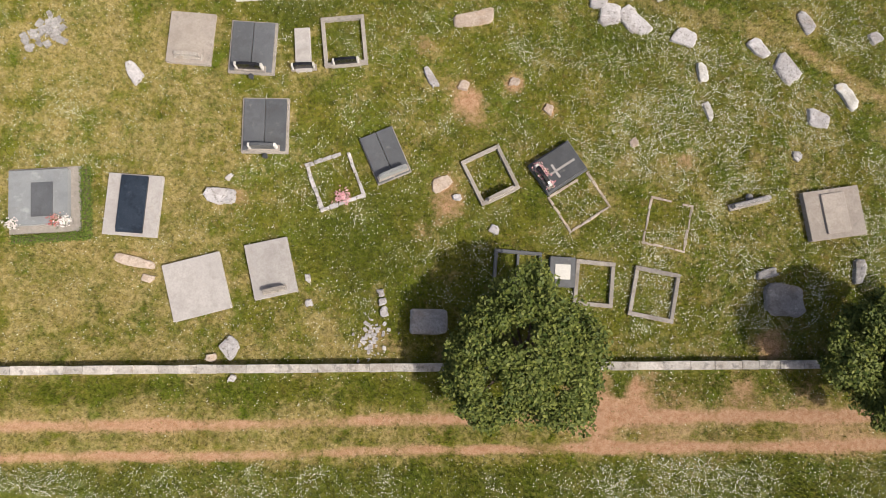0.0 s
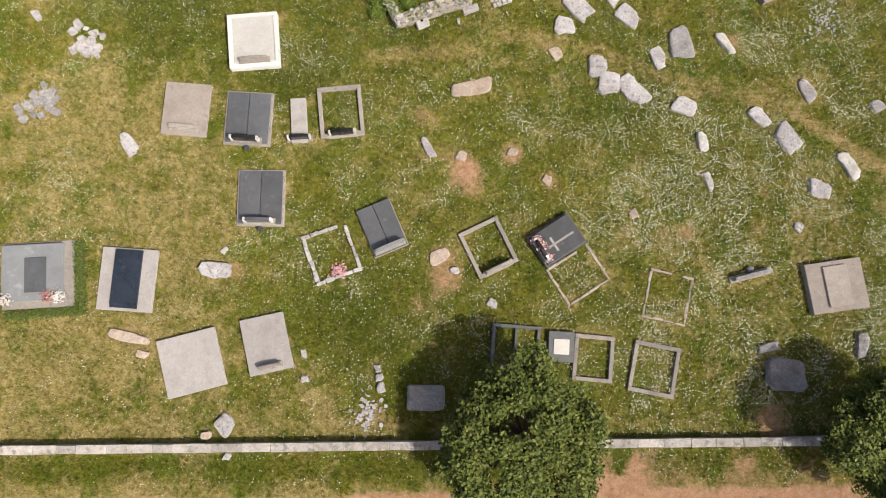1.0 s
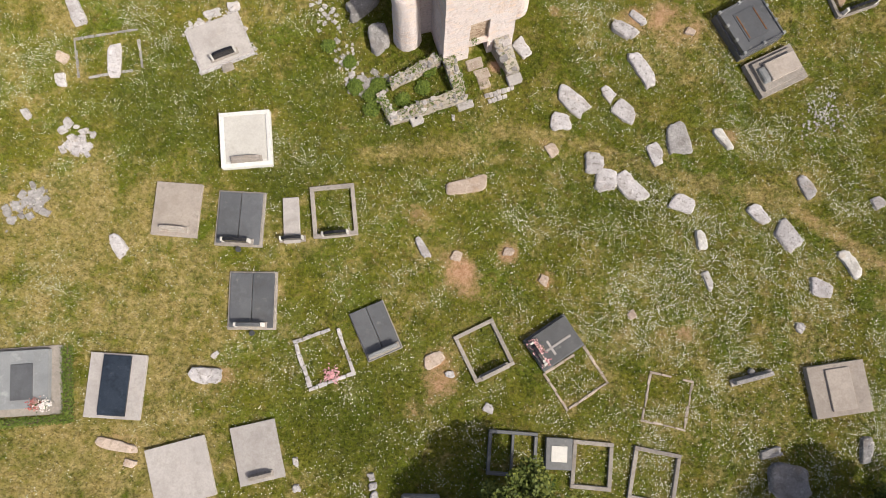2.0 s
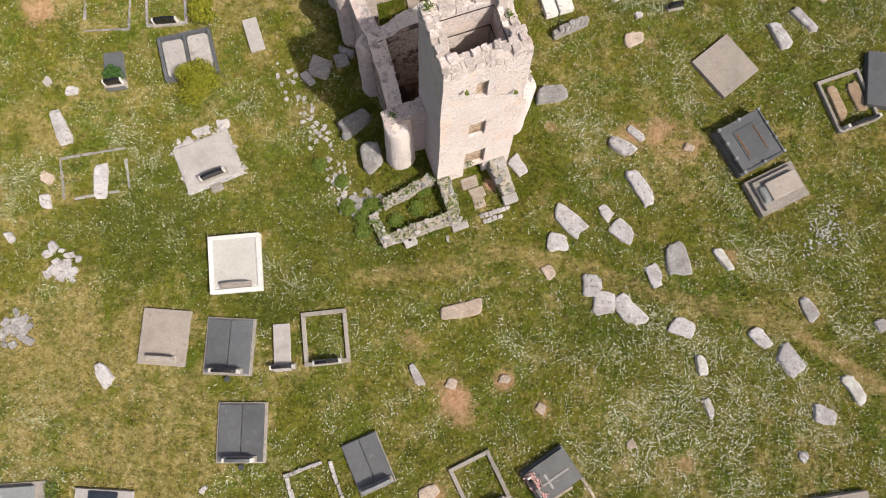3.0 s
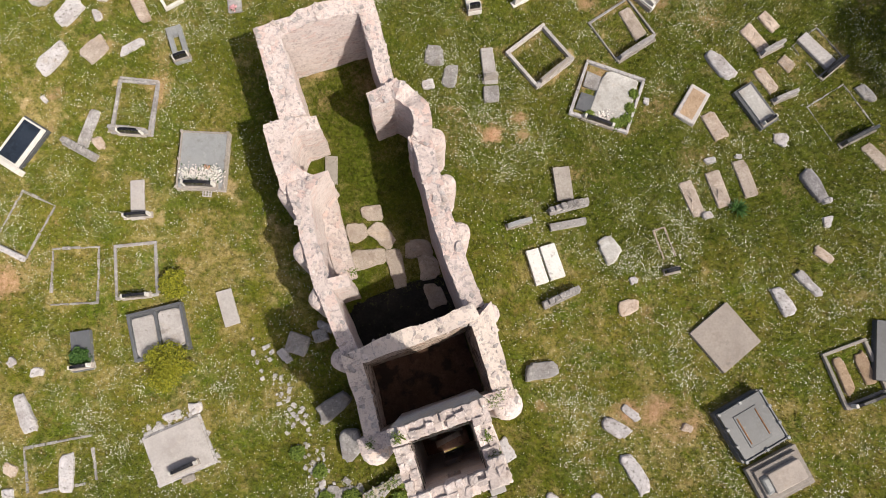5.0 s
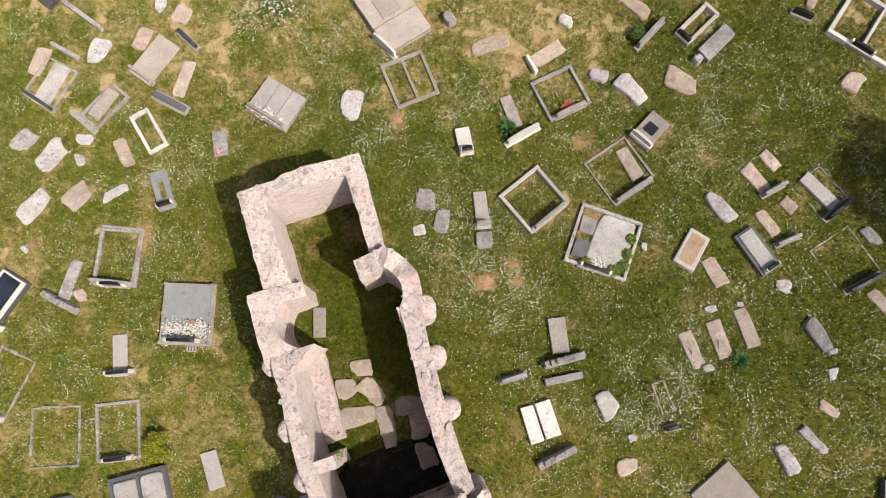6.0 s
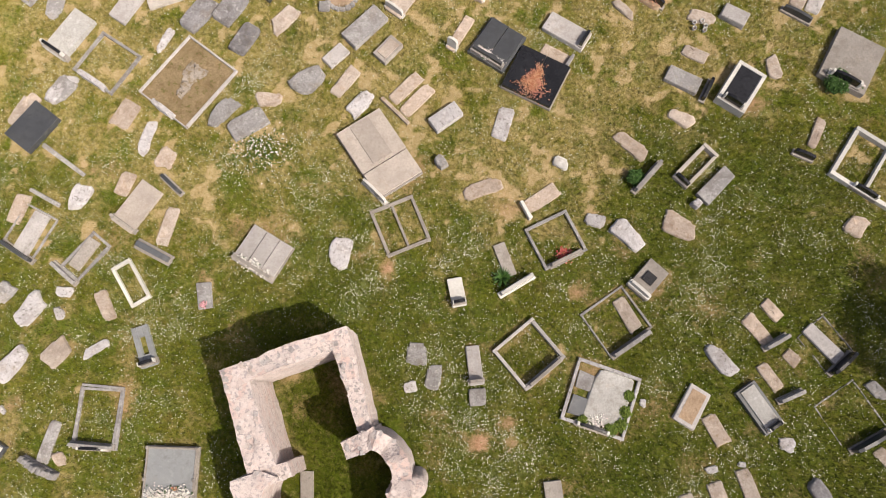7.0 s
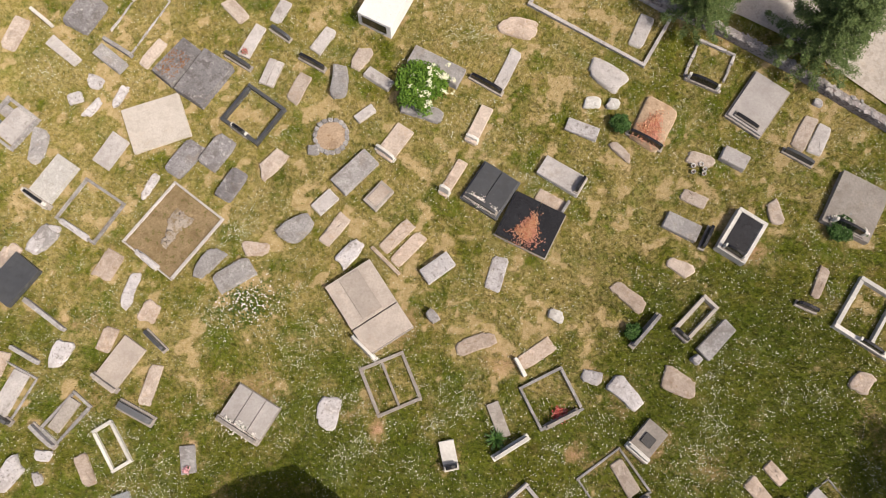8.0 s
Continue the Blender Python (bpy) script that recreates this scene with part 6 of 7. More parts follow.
# south end, near the track wall
slab(-10.79, 8.92, 1.95, 2.32, 1.4, h=0.22, m="concrete_pink", head="grey", hw=0.55, hh=0.35, hi=0.2)
slab(-8.05, 8.80, 2.02, 2.39, 2.8, h=0.28, m="granite_grey", rim="concrete_grey", split=2, head="black", hw=0.6, vase=1)
slab(-5.87, 8.96, 0.91, 1.98, 9.2, h=0.15, m="concrete_pale", head="black", hw=1.1, hh=0.5, narrow=0.75)
kerb(-4.11, 9.55, 1.92, 2.26, 11.5, m="concrete_grey", head="black", hw=0.6)
slab(-7.06, 5.36, 2.02, 2.45, 5.3, h=0.3, m="granite_grey", rim="concrete_grey", split=2, head="white", hw=0.6, vase=1)
slab(-15.94, 1.12, 3.02, 2.82, 9.1, h=0.12, m="concrete_grey", over=("granite_polished", 0.82, 0.84, 0.30), shift=-0.05, plaque="granite_grey", head="granite_light", hw=0.72, hh=0.18, hi=0.30, bunches=((-0.40, -0.36, "white"), (0.20, -0.33, "red"), (0.32, -0.36, "white")))
slab(-12.21, 1.30, 2.29, 2.66, 1.7, h=0.2, m="concrete_pale", over=("granite_blue", 0.5, 0.88, 0.12), head="granite_blue", hw=0.5, hh=0.2)
slab(-9.03, -1.90, 2.45, 2.46, 20.4, h=0.25, m="concrete_pale")
slab(-6.03, -0.81, 1.84, 2.37, 18.3, h=0.25, m="concrete_pale", head="grey", hw=0.5, hh=0.4, hi=0.15)
kerb(-3.78, 3.27, 2.05, 2.24, 25.8, m="limestone", b=0.16, worn=0.6, flowers="pink")
slab(-1.75, 4.59, 1.57, 2.21, 28.9, h=0.25, m="granite_grey", split=2, head="granite_light", hw=0.8, hi=0.1)
kerb(2.88, 4.21, 1.86, 2.17, 31.4, m="concrete_grey", head="grey", hw=0.65)
slab(5.78, 4.82, 1.57, 2.08, -51.3, h=0.5, m="granite_dark", rim="granite_grey", cross=1, head="black", hw=0.7, hh=0.3, flowers="pink")
kerb(6.86, 3.43, 1.87, 2.19, -51.6, m="sandstone_pale", b=0.12, h=0.09, worn=0.8)
kerb(10.79, 2.86, 1.91, 2.14, -7.2, m="sandstone_pale", b=0.1, h=0.06, worn=0.9)
stele(14.29, 4.16, 1.66, 19.9, m="limestone_grey", h=0.6, vase=1)
slab(17.95, 4.05, 2.47, 2.18, 13.9, h=0.35, m="concrete_pink", over=("concrete_pink", 0.42, 0.8, 0.12))
kerb(4.41, 0.11, 2.06, 1.84, 1.3, m="granite_grey", b=0.15, div=1)
slab(6.33, 0.29, 1.10, 1.29, 2.2, h=0.3, m="granite_grey", over=("marble", 0.6, 0.5, 0.05))
kerb(7.75, -0.06, 1.70, 1.96, 0.0, m="concrete_grey")
kerb(10.36, -0.26, 1.97, 2.16, -5.7, m="concrete_grey")
rock(15.97, 0.04, 1.18, 1.82, -87.6, h=0.4, m="limestone_grey")
rock(0.85, -2.37, 0.98, 1.61, -86.0, h=0.6, m="limestone_grey", square=1)
rock(15.22, 1.13, 0.34, 1.03, 109.6, h=0.2, m="limestone_grey")
rock(19.21, 1.66, 0.49, 0.99, -178.2, h=0.25, m="limestone_grey")
rock(-7.35, -4.30, 0.66, 0.85, -128.3, h=0.18, m="limestone")
rock(-13.03, 7.03, 0.49, 0.81, -136.4, h=0.2, m="limestone")
rock(-8.74, 2.09, 0.68, 0.93, -102.7, h=0.35, m="limestone")
rock(-11.84, -1.09, 0.44, 1.55, -97.6, h=0.12, m="sandstone")
rock(-11.16, -1.74, 0.29, 0.54, -97.0, h=0.12, m="sandstone")
rock(-1.29, -1.36, 0.29, 0.30, -155.4, h=0.15)
rock(-1.18, -1.73, 0.32, 0.29, -164.3, h=0.15)
rock(-1.06, -2.15, 0.34, 0.40, -159.8, h=0.15)
rock(-4.44, -1.06, 0.20, 0.37, -165.6, h=0.08)
rock(-4.27, -2.10, 0.27, 0.32, -160.2, h=0.12)
rock(3.28, 1.84, 0.39, 0.38, -111.0, h=0.12)
rock(-8.04, -4.78, 0.34, 0.38, -84.3, h=0.2, m="sandstone")
rock(-8.34, 2.95, 0.32, 0.21, -128.9, h=0.1)
rock(16.34, 6.55, 0.32, 0.39, -99.3, h=0.1, m="limestone_grey")
rock(-7.08, -5.55, 0.29, 0.26, -105.8, h=0.15)
# meadow stones along the footpath
rock(6.99, 12.86, 0.88, 0.85, -173.1, h=0.18)
rock(7.55, 12.14, 0.83, 1.11, 178.3, h=0.15)
rock(8.67, 11.95, 0.83, 1.52, -136.3, h=0.16)
rock(11.00, 11.42, 0.83, 0.94, -107.5, h=0.15)
rock(10.67, 14.35, 0.93, 1.54, -168.1, h=0.2, m="limestone_grey")
rock(9.68, 13.55, 0.63, 0.97, -149.7, h=0.15)
rock(12.67, 14.56, 0.39, 1.05, -142.9, h=0.15, m="marble_rough")
rock(16.48, 12.71, 0.54, 1.04, -142.1, h=0.15)
rock(14.39, 11.28, 0.59, 0.97, -136.8, h=0.15)
rock(15.71, 10.46, 0.78, 1.44, -135.8, h=0.16)
rock(11.90, 9.86, 0.39, 0.94, -165.7, h=0.14, m="marble_rough")
rock(12.27, 8.15, 0.32, 0.83, -151.8, h=0.12, m="marble_rough")
rock(18.48, 9.48, 0.59, 1.21, -142.0, h=0.14, m="marble_rough")
rock(17.18, 8.28, 0.78, 0.94, -99.3, h=0.16)
rock(19.66, 12.33, 0.49, 0.58, -59.0, h=0.15)
rock(5.86, 15.59, 0.73, 1.80, -127.5, h=0.16)
rock(5.38, 14.57, 0.78, 0.89, -172.8, h=0.16)
rock(7.44, 16.12, 0.44, 0.76, -135.4, h=0.1)
rock(8.17, 15.38, 0.83, 1.00, -115.2, h=0.14)
rock(7.96, 19.18, 0.59, 1.20, -116.2, h=0.25)
rock(8.88, 17.38, 0.68, 1.60, -144.4, h=0.2)
rock(8.56, 19.85, 0.37, 0.83, -126.6, h=0.12)
rock(16.33, 6.45, 0.34, 0.28, -120.3, h=0.1)
rock(1.58, 11.29, 0.68, 1.64, -73.9, h=0.15, m="sandstone")
rock(-0.12, 8.32, 0.34, 0.94, -148.5, h=0.15)
rock(3.57, 8.54, 0.34, 0.44, -97.0, h=0.1, m="sandstone")
rock(5.18, 7.46, 0.39, 0.42, -108.2, h=0.1, m="sandstone")
rock(0.80, 3.62, 0.54, 0.89, -61.9, h=0.12, m="sandstone")
rock(1.55, 3.09, 0.27, 0.36, -73.7, h=0.12)
rock(1.35, 8.12, 0.44, 0.44, -106.9, h=0.1, m="sandstone")
rock(-13.05, 7.20, 0.49, 0.84, -136.8, h=0.2)
rock(-16.65, 17.49, 0.63, 1.49, -150.9, h=0.2)
rock(-14.55, 15.37, 0.63, 1.43, -167.7, h=0.15)
rock(-16.74, 14.21, 0.59, 0.49, -75.0, h=0.15)
rock(-16.88, 15.26, 0.44, 0.61, -109.0, h=0.1, m="sandstone")
rock(-8.44, 2.08, 0.63, 0.96, -98.3, h=0.3)
rock(-17.98, 12.53, 0.34, 0.44, -143.6, h=0.12)
rock(-16.11, 12.30, 0.34, 0.44, -137.0, h=0.15)
rock(4.65, 21.27, 0.78, 1.24, -78.9, h=0.4, m="limestone_grey")
rock(-3.95, 18.98, 0.73, 1.52, -51.1, h=0.6, m="limestone_grey")
rock(-3.04, 17.53, 0.83, 1.29, -158.0, h=0.6, m="limestone_grey")
rock(3.40, 17.86, 0.63, 0.86, -139.6, h=0.12)
rock(0.63, 14.28, 0.24, 0.12, -84.2, h=0.1)
rock(10.96, 19.45, 0.34, 0.44, -109.1, h=0.1, m="sandstone")
rock(9.07, 6.34, 0.34, 0.37, 125.9, h=0.08, m="sandstone")
rock(5.11, 13.24, 0.44, 0.68, -142.8, h=0.08, m="sandstone")
rock(-6.27, 20.92, 0.39, 0.67, -138.3, h=0.2)
slab(-8.26, 12.29, 2.19, 2.47, 10.8, h=0.3, m="marble_white", rimtop=1, over=("marble", 0.80, 0.84, 0.04), head="grey", hw=0.55, hh=0.35, hi=0.22)
# around the church, west side
slab(-18.93, 29.00, 1.33, 2.31, -26.6, h=0.35, m="marble", rim="granite_dark", over=("granite_blue", 0.66, 0.8, 0.05), head="marble", hw=1.15, hh=0.2, hi=0.0)
slab(-16.18, 30.04, 0.47, 1.80, -10.8, h=0.12, m="limestone_grey")
stele(-16.35, 29.02, 1.64, -23.0, m="limestone_grey", h=0.8, rough=1)
rock(-15.65, 29.43, 0.44, 0.59, -148.3, h=0.1, m="sandstone")
kerb(-14.27, 31.19, 1.86, 2.54, 1.8, m="limestone_grey", b=0.12, h=0.12, head="black", hw=0.6)
slab(-10.87, 29.02, 2.17, 2.66, 3.0, h=0.3, m="granite_light", rim="concrete_grey", posts=1, head="black", hw=0.65, flowers="heap")
slab(-13.50, 27.02, 0.59, 1.78, 10.6, h=0.12, m="concrete_pale", head="black", hw=1.9, hh=0.5)
kerb(-18.23, 25.45, 1.70, 2.73, -19.2, m="limestone_grey", b=0.1, h=0.05, worn=0.85, head="rough", hw=0.9, hh=0.4)
kerb(-15.64, 23.46, 2.07, 2.52, 8.2, m="limestone_grey", b=0.10, h=0.07, worn=0.4)
kerb(-13.07, 23.93, 1.84, 2.41, 11.3, m="limestone_grey", b=0.12, h=0.12, head="black", hw=0.6, hh=0.5)
slab(-11.64, 21.40, 2.35, 2.06, 19.7, h=0.3, m="granite_grey", covers=2)
bush(-10.80, 19.95, 1.12, h=1.4, colour="bush_yellow")
bush(-11.23, 23.42, 0.66, h=0.9, colour="bush_yellow")
slab(-8.91, 22.70, 0.65, 1.57, 23.2, h=0.15, m="concrete_pale")
slab(-14.72, 20.31, 0.81, 1.69, 14.7, h=0.3, m="granite_grey", head="black", hw=1.0, hh=0.5)
bush(-14.68, 20.05, 0.39, h=0.8, colour="bush_green")
slab(-10.07, 16.65, 2.53, 2.17, 28.8, h=0.22, m="concrete_pale", rim="limestone", head="black", hw=0.45, hh=0.5, hi=0.25, spill=1)
rock(-9.55, 15.54, 0.30, 0.49, -62.7, h=0.2, square=1, m="concrete_grey")
kerb(-14.89, 15.62, 2.90, 2.00, 15.9, m="limestone_grey", b=0.12, h=0.07, worn=0.8)
rock(-9.68, 18.40, 0.49, 0.48, -70.4, h=0.15)
rock(-10.58, 18.02, 0.34, 0.74, -65.8, h=0.12)
rock(-17.63, 19.57, 0.34, 0.35, -127.6, h=0.15)
rock(-16.50, 19.26, 0.39, 0.47, -84.6, h=0.12)
# around the church, east side
kerb(6.77, 33.80, 2.82, 2.75, -14.2, m="limestone", b=0.14, h=0.2, cover="marble_rough", head="black", hw=0.5, hh=0.3, flowers="white")
slab(10.65, 33.80, 0.98, 1.75, -26.0, h=0.2, m="limestone_pale", over=("soil", 0.68, 0.80, 0.012))
slab(11.74, 32.90, 0.64, 1.38, 33.3, h=0.12, m="sandstone")
slab(13.53, 33.99, 1.01, 2.12, 38.1, h=0.25, m="granite_grey", over=("marble_rough", 0.68, 0.86, 0.08), head="black", hw=0.7, hh=0.35)
slab(10.82, 29.44, 0.59, 1.64, 25.5, h=0.14, m="sandstone_pale")
slab(11.98, 30.01, 0.64, 1.72, 22.4, h=0.14, m="sandstone_pale")
slab(13.18, 30.58, 0.64, 1.64, 23.2, h=0.14, m="sandstone_pale")
rock(11.50, 28.73, 0.30, 0.42, -72.5, h=0.25)
yucca(12.84, 29.15, 0.49)
rock(16.25, 30.55, 0.67, 1.55, -141.8, h=0.25, m="limestone_dark")
rock(16.80, 29.89, 0.22, 0.46, -70.4, h=0.3)
slab(4.14, 25.70, 0.56, 1.55, 21.6, h=0.3, m="marble_worn")
slab(4.79, 25.98, 0.67, 1.54, 22.7, h=0.3, m="marble_worn")
stele(5.27, 24.47, 1.72, 30.7, m="limestone_grey", h=0.75, rough=1)
slab(5.03, 29.52, 0.72, 1.52, 11.8, h=0.25, m="concrete_grey")
stele(5.33, 28.49, 1.79, 20.1, m="limestone_grey", h=0.8, rough=1)
stele(5.37, 27.72, 1.62, 16.8, m="limestone_grey", h=0.3, th=0.3)
stele(3.23, 27.56, 1.10, 22.1, m="granite_light", h=0.55)
rock(7.28, 26.78, 0.79, 1.08, -141.2, h=0.2, m="marble_rough")
stele(10.04, 26.09, 0.65, 19.2, m="granite_black", h=0.5)
kerb(9.79, 27.07, 0.59, 1.93, 23.2, m="sandstone", b=0.07, h=0.05, worn=0.7)
slab(12.41, 23.40, 2.19, 2.14, -45.6, h=0.25, m="concrete_pink")
slab(13.46, 19.79, 2.29, 2.20, -55.9, h=0.75, m="granite_grey", rim="granite_grey", posts=2, rust=1)
slab(14.83, 17.88, 1.70, 2.38, -58.6, h=0.35, m="concrete_grey", tomb=1)
kerb(18.10, 22.38, 2.09, 2.52, 25.2, m="concrete_grey", b=0.14, mounds=2, head="black", hw=0.8)
slab(19.56, 23.45, 2.58, 1.43, 88.3, h=0.4, m="granite_grey")
rubble([(16.75, 15.55), (17.8, 16.7)], 120, 0.42, (0.03, 0.10), "bed of small pale stones overgrown with dry stems")
rock(16.00, 26.13, 0.44, 1.30, -133.1, h=0.2)
rock(14.97, 25.19, 0.64, 1.23, -147.0, h=0.2)
rock(16.71, 27.43, 0.39, 1.01, -120.6, h=0.15, m="sandstone")
rock(8.23, 24.33, 0.69, 0.78, -71.3, h=0.12, m="sandstone")
rock(16.89, 28.96, 0.49, 0.39, -92.2, h=0.15)
rock(14.74, 32.48, 0.44, 0.58, -97.7, h=0.12)
rock(8.39, 25.51, 0.30, 0.32, -158.8, h=0.12)
slab(14.03, 35.33, 0.50, 1.33, 38.1, h=0.1, m="sandstone")
stele(14.87, 34.59, 1.13, 27.9, m="limestone_grey", h=0.6)
slab(14.96, 36.23, 0.54, 0.71, 50.3, h=0.1, m="sandstone")
slab(13.45, 37.36, 0.64, 1.41, 42.8, h=0.12, m="sandstone")
stele(14.22, 36.85, 1.16, 33.6, m="limestone_grey", h=0.7)
slab(14.10, 38.23, 0.50, 1.05, 46.1, h=0.1, m="sandstone")
slab(16.29, 36.98, 0.64, 1.85, 47.6, h=0.2, m="limestone_pale")
stele(17.05, 36.18, 1.35, 45.2, m="granite_black", h=0.8)
kerb(16.45, 36.94, 1.60, 2.02, 42.1, m="limestone_grey", b=0.06, h=0.06, worn=0.5)
stele(18.21, 33.00, 1.74, 32.1, m="granite_dark", h=0.8)
kerb(17.51, 33.92, 2.17, 2.46, 37.3, m="limestone", b=0.06, h=0.05, worn=0.7)
slab(19.10, 32.19, 0.59, 1.36, 47.4, h=0.12, m="sandstone_pale")
rock(11.92, 35.84, 0.64, 1.59, -136.8, h=0.2)
rock(18.61, 35.18, 0.50, 0.97, -135.3, h=0.15, m="limestone_grey")
rock(14.75, 32.61, 0.54, 0.54, -64.2, h=0.12)
rock(11.58, 31.27, 0.30, 0.45, -72.9, h=0.1)
rock(12.86, 31.58, 0.20, 0.29, -85.0, h=0.1)
rock(8.58, 33.78, 0.25, 0.30, 172.7, h=0.1)
rock(-5.76, 21.44, 0.89, 0.89, -100.6, h=0.4, square=1, m="limestone_grey")
rock(-4.85, 21.89, 0.54, 0.61, -67.9, h=0.35, square=1, m="limestone_grey")
rock(-4.66, 22.27, 0.39, 0.65, -102.4, h=0.3, m="limestone_grey")
vent_block(-10.54, 27.60, 2.0)
hedge(-14.18, 1.21, 0.43, 3.08, -169.7)
hedge(-15.44, -0.47, 0.34, 3.30, -80.5)
# slabs inside the nave
rock(-3.24, 27.43, 0.74, 0.81, -75.0, h=0.1, m="sandstone_pale")
rock(-3.84, 26.49, 0.89, 0.77, -70.7, h=0.1, m="sandstone_pale")
rock(-2.71, 26.48, 0.84, 1.12, -124.7, h=0.1, m="sandstone_pale")
rock(-3.22, 25.40, 0.89, 1.40, -76.0, h=0.1, m="sandstone_pale")
rock(-1.95, 25.14, 0.74, 1.53, -159.2, h=0.1, m="sandstone_pale")
rock(-1.06, 26.02, 0.84, 1.05, -78.7, h=0.12, m="sandstone_pale")
rock(-0.54, 25.24, 0.98, 0.93, -76.5, h=0.12, m="sandstone_pale")
rock(-0.16, 24.04, 0.69, 1.12, -155.4, h=0.1, m="sandstone_pale")
slab(-5.24, 29.17, 0.54, 1.29, 6.7, h=0.12, m="concrete_grey")
# north of the church, west half
slab(-19.37, 43.64, 1.42, 2.03, -32.5, h=0.3, m="granite_dark")
slab(-20.03, 44.36, 0.69, 1.52, -23.1, h=0.12, m="sandstone_pale")
rock(-18.47, 45.58, 0.67, 1.41, -36.9, h=0.2)
stele(-17.73, 42.24, 2.29, -31.1, m="limestone_grey", h=0.3, th=0.2)
slab(-15.40, 44.67, 0.85, 1.35, -23.1, h=0.12, m="sandstone")
kerb(-12.77, 46.46, 2.89, 3.55, -32.7, m="limestone_pale", b=0.09, h=0.22, fill="soil", head="rough", hw=0.4, hh=0.25)
rock(-10.99, 45.15, 0.70, 1.52, 145.3, h=0.25, m="limestone_grey")
rock(-9.77, 44.68, 0.95, 1.69, -53.5, h=0.35, m="limestone_grey", square=1)
scrub(-9.10, 43.45, 1.30)
stele(-12.75, 41.53, 1.17, -38.0, m="granite_dark", h=0.5)
rock(-14.23, 43.63, 0.54, 1.43, 170.1, h=0.15)
rock(-13.27, 42.76, 0.69, 1.03, 163.7, h=0.12, m="sandstone")
slab(-14.13, 40.41, 1.12, 2.24, -29.7, h=0.2, m="concrete_pink", head="grey", hw=1.1, hh=0.45)
slab(-14.86, 41.40, 0.62, 1.09, -14.1, h=0.1, m="sandstone")
slab(-12.68, 39.64, 0.59, 1.65, -10.9, h=0.12, m="sandstone_pale")
stele(-13.09, 38.44, 1.61, -22.8, m="granite_grey", h=0.45, th=0.25)
kerb(-16.02, 38.00, 1.08, 2.08, -34.9, m="limestone_grey", b=0.12, h=0.12)
slab(-16.09, 38.10, 0.54, 1.48, -28.8, h=0.15, m="concrete_grey")
stele(-16.79, 37.17, 1.33, -35.6, m="limestone_grey", h=0.5)
kerb(-13.84, 37.00, 0.92, 2.00, 36.2, m="marble", b=0.13, h=0.22)
slab(-8.32, 38.78, 2.10, 1.84, -26.5, h=0.3, m="concrete_pale", split=3, head="grey", hw=0.9, hh=0.3, flowers="white")
slab(-10.61, 36.74, 0.62, 1.14, 13.1, h=0.15, m="limestone_grey", flowers="pink")
slab(-14.83, 35.96, 0.54, 1.35, 30.8, h=0.1, m="sandstone")
rock(-19.31, 36.09, 0.69, 1.12, -33.8, h=0.25, m="limestone_grey")
rock(-17.96, 35.51, 0.82, 1.48, 145.4, h=0.25)
rock(-16.65, 36.37, 0.50, 0.63, -91.9, h=0.15)
rock(-16.73, 35.43, 0.35, 0.53, -156.6, h=0.12)
slab(-12.80, 34.33, 0.70, 1.79, 23.9, h=0.25, m="granite_light", slot=1, head="black", hw=1.0, hh=0.4)
rock(-18.34, 33.11, 0.79, 1.48, 139.4, h=0.3)
rock(-16.53, 33.75, 0.79, 1.40, 141.9, h=0.2, m="sandstone_pale")
rock(-14.90, 34.06, 0.40, 1.15, 123.7, h=0.12)
kerb(-14.31, 31.29, 1.78, 2.57, -0.5, m="limestone_grey", b=0.12, h=0.14, head="limestone_grey", hw=0.95, hh=0.5)
slab(-19.33, 39.86, 0.64, 1.35, -13.5, h=0.1, m="sandstone")
slab(-18.55, 38.76, 0.69, 2.05, -21.0, h=0.2, m="limestone_pale")
stele(-18.95, 37.93, 1.51, -28.0, m="granite_dark", h=0.6)
kerb(-18.66, 38.88, 1.63, 2.09, -23.0, m="limestone_grey", b=0.08, h=0.1)
rock(-16.75, 40.64, 0.74, 1.20, 165.0, h=0.2)
stele(-18.25, 40.45, 1.46, -24.3, m="limestone_grey", h=0.25, th=0.2)
rock(-18.37, 31.19, 0.35, 0.23, 134.3, h=0.1)
# north of the church, middle
slab(-3.71, 43.77, 3.63, 2.33, -51.9, h=0.45, m="concrete_pink", gap=0.36, over=("concrete_pink", 0.55, 0.42, 0.06))
stele(-3.73, 41.99, 1.36, -39.4, m="marble", h=0.75, th=0.12)
slab(-2.80, 47.08, 0.62, 1.66, -40.2, h=0.1, m="sandstone")
slab(-2.24, 46.54, 0.62, 1.70, -38.5, h=0.1, m="sandstone")
stele(-3.20, 45.92, 1.75, -39.6, m="sandstone", h=0.2, th=0.15)
slab(-0.86, 45.77, 0.78, 1.49, -49.1, h=0.4, m="limestone")
slab(1.76, 45.75, 0.70, 1.60, -12.4, h=0.15, m="limestone")
kerb(-2.45, 40.56, 2.06, 2.26, 27.4, m="concrete_grey", b=0.15, h=0.18, div=1)
rock(-4.96, 39.14, 0.99, 1.23, 168.4, h=0.15)
slab(0.29, 37.81, 0.64, 1.26, 16.4, h=0.3, m="marble", head="black", hw=0.9, hh=0.4)
slab(2.28, 39.45, 0.54, 1.53, 25.3, h=0.12, m="concrete_grey")
stele(2.87, 38.35, 1.62, 35.7, m="marble", h=0.7)
yucca(2.22, 38.63, 0.49)
kerb(4.46, 40.53, 2.10, 2.07, 31.1, m="limestone_grey", b=0.13, h=0.2, head="grey", hw=0.7, hh=0.4, flowers="red")
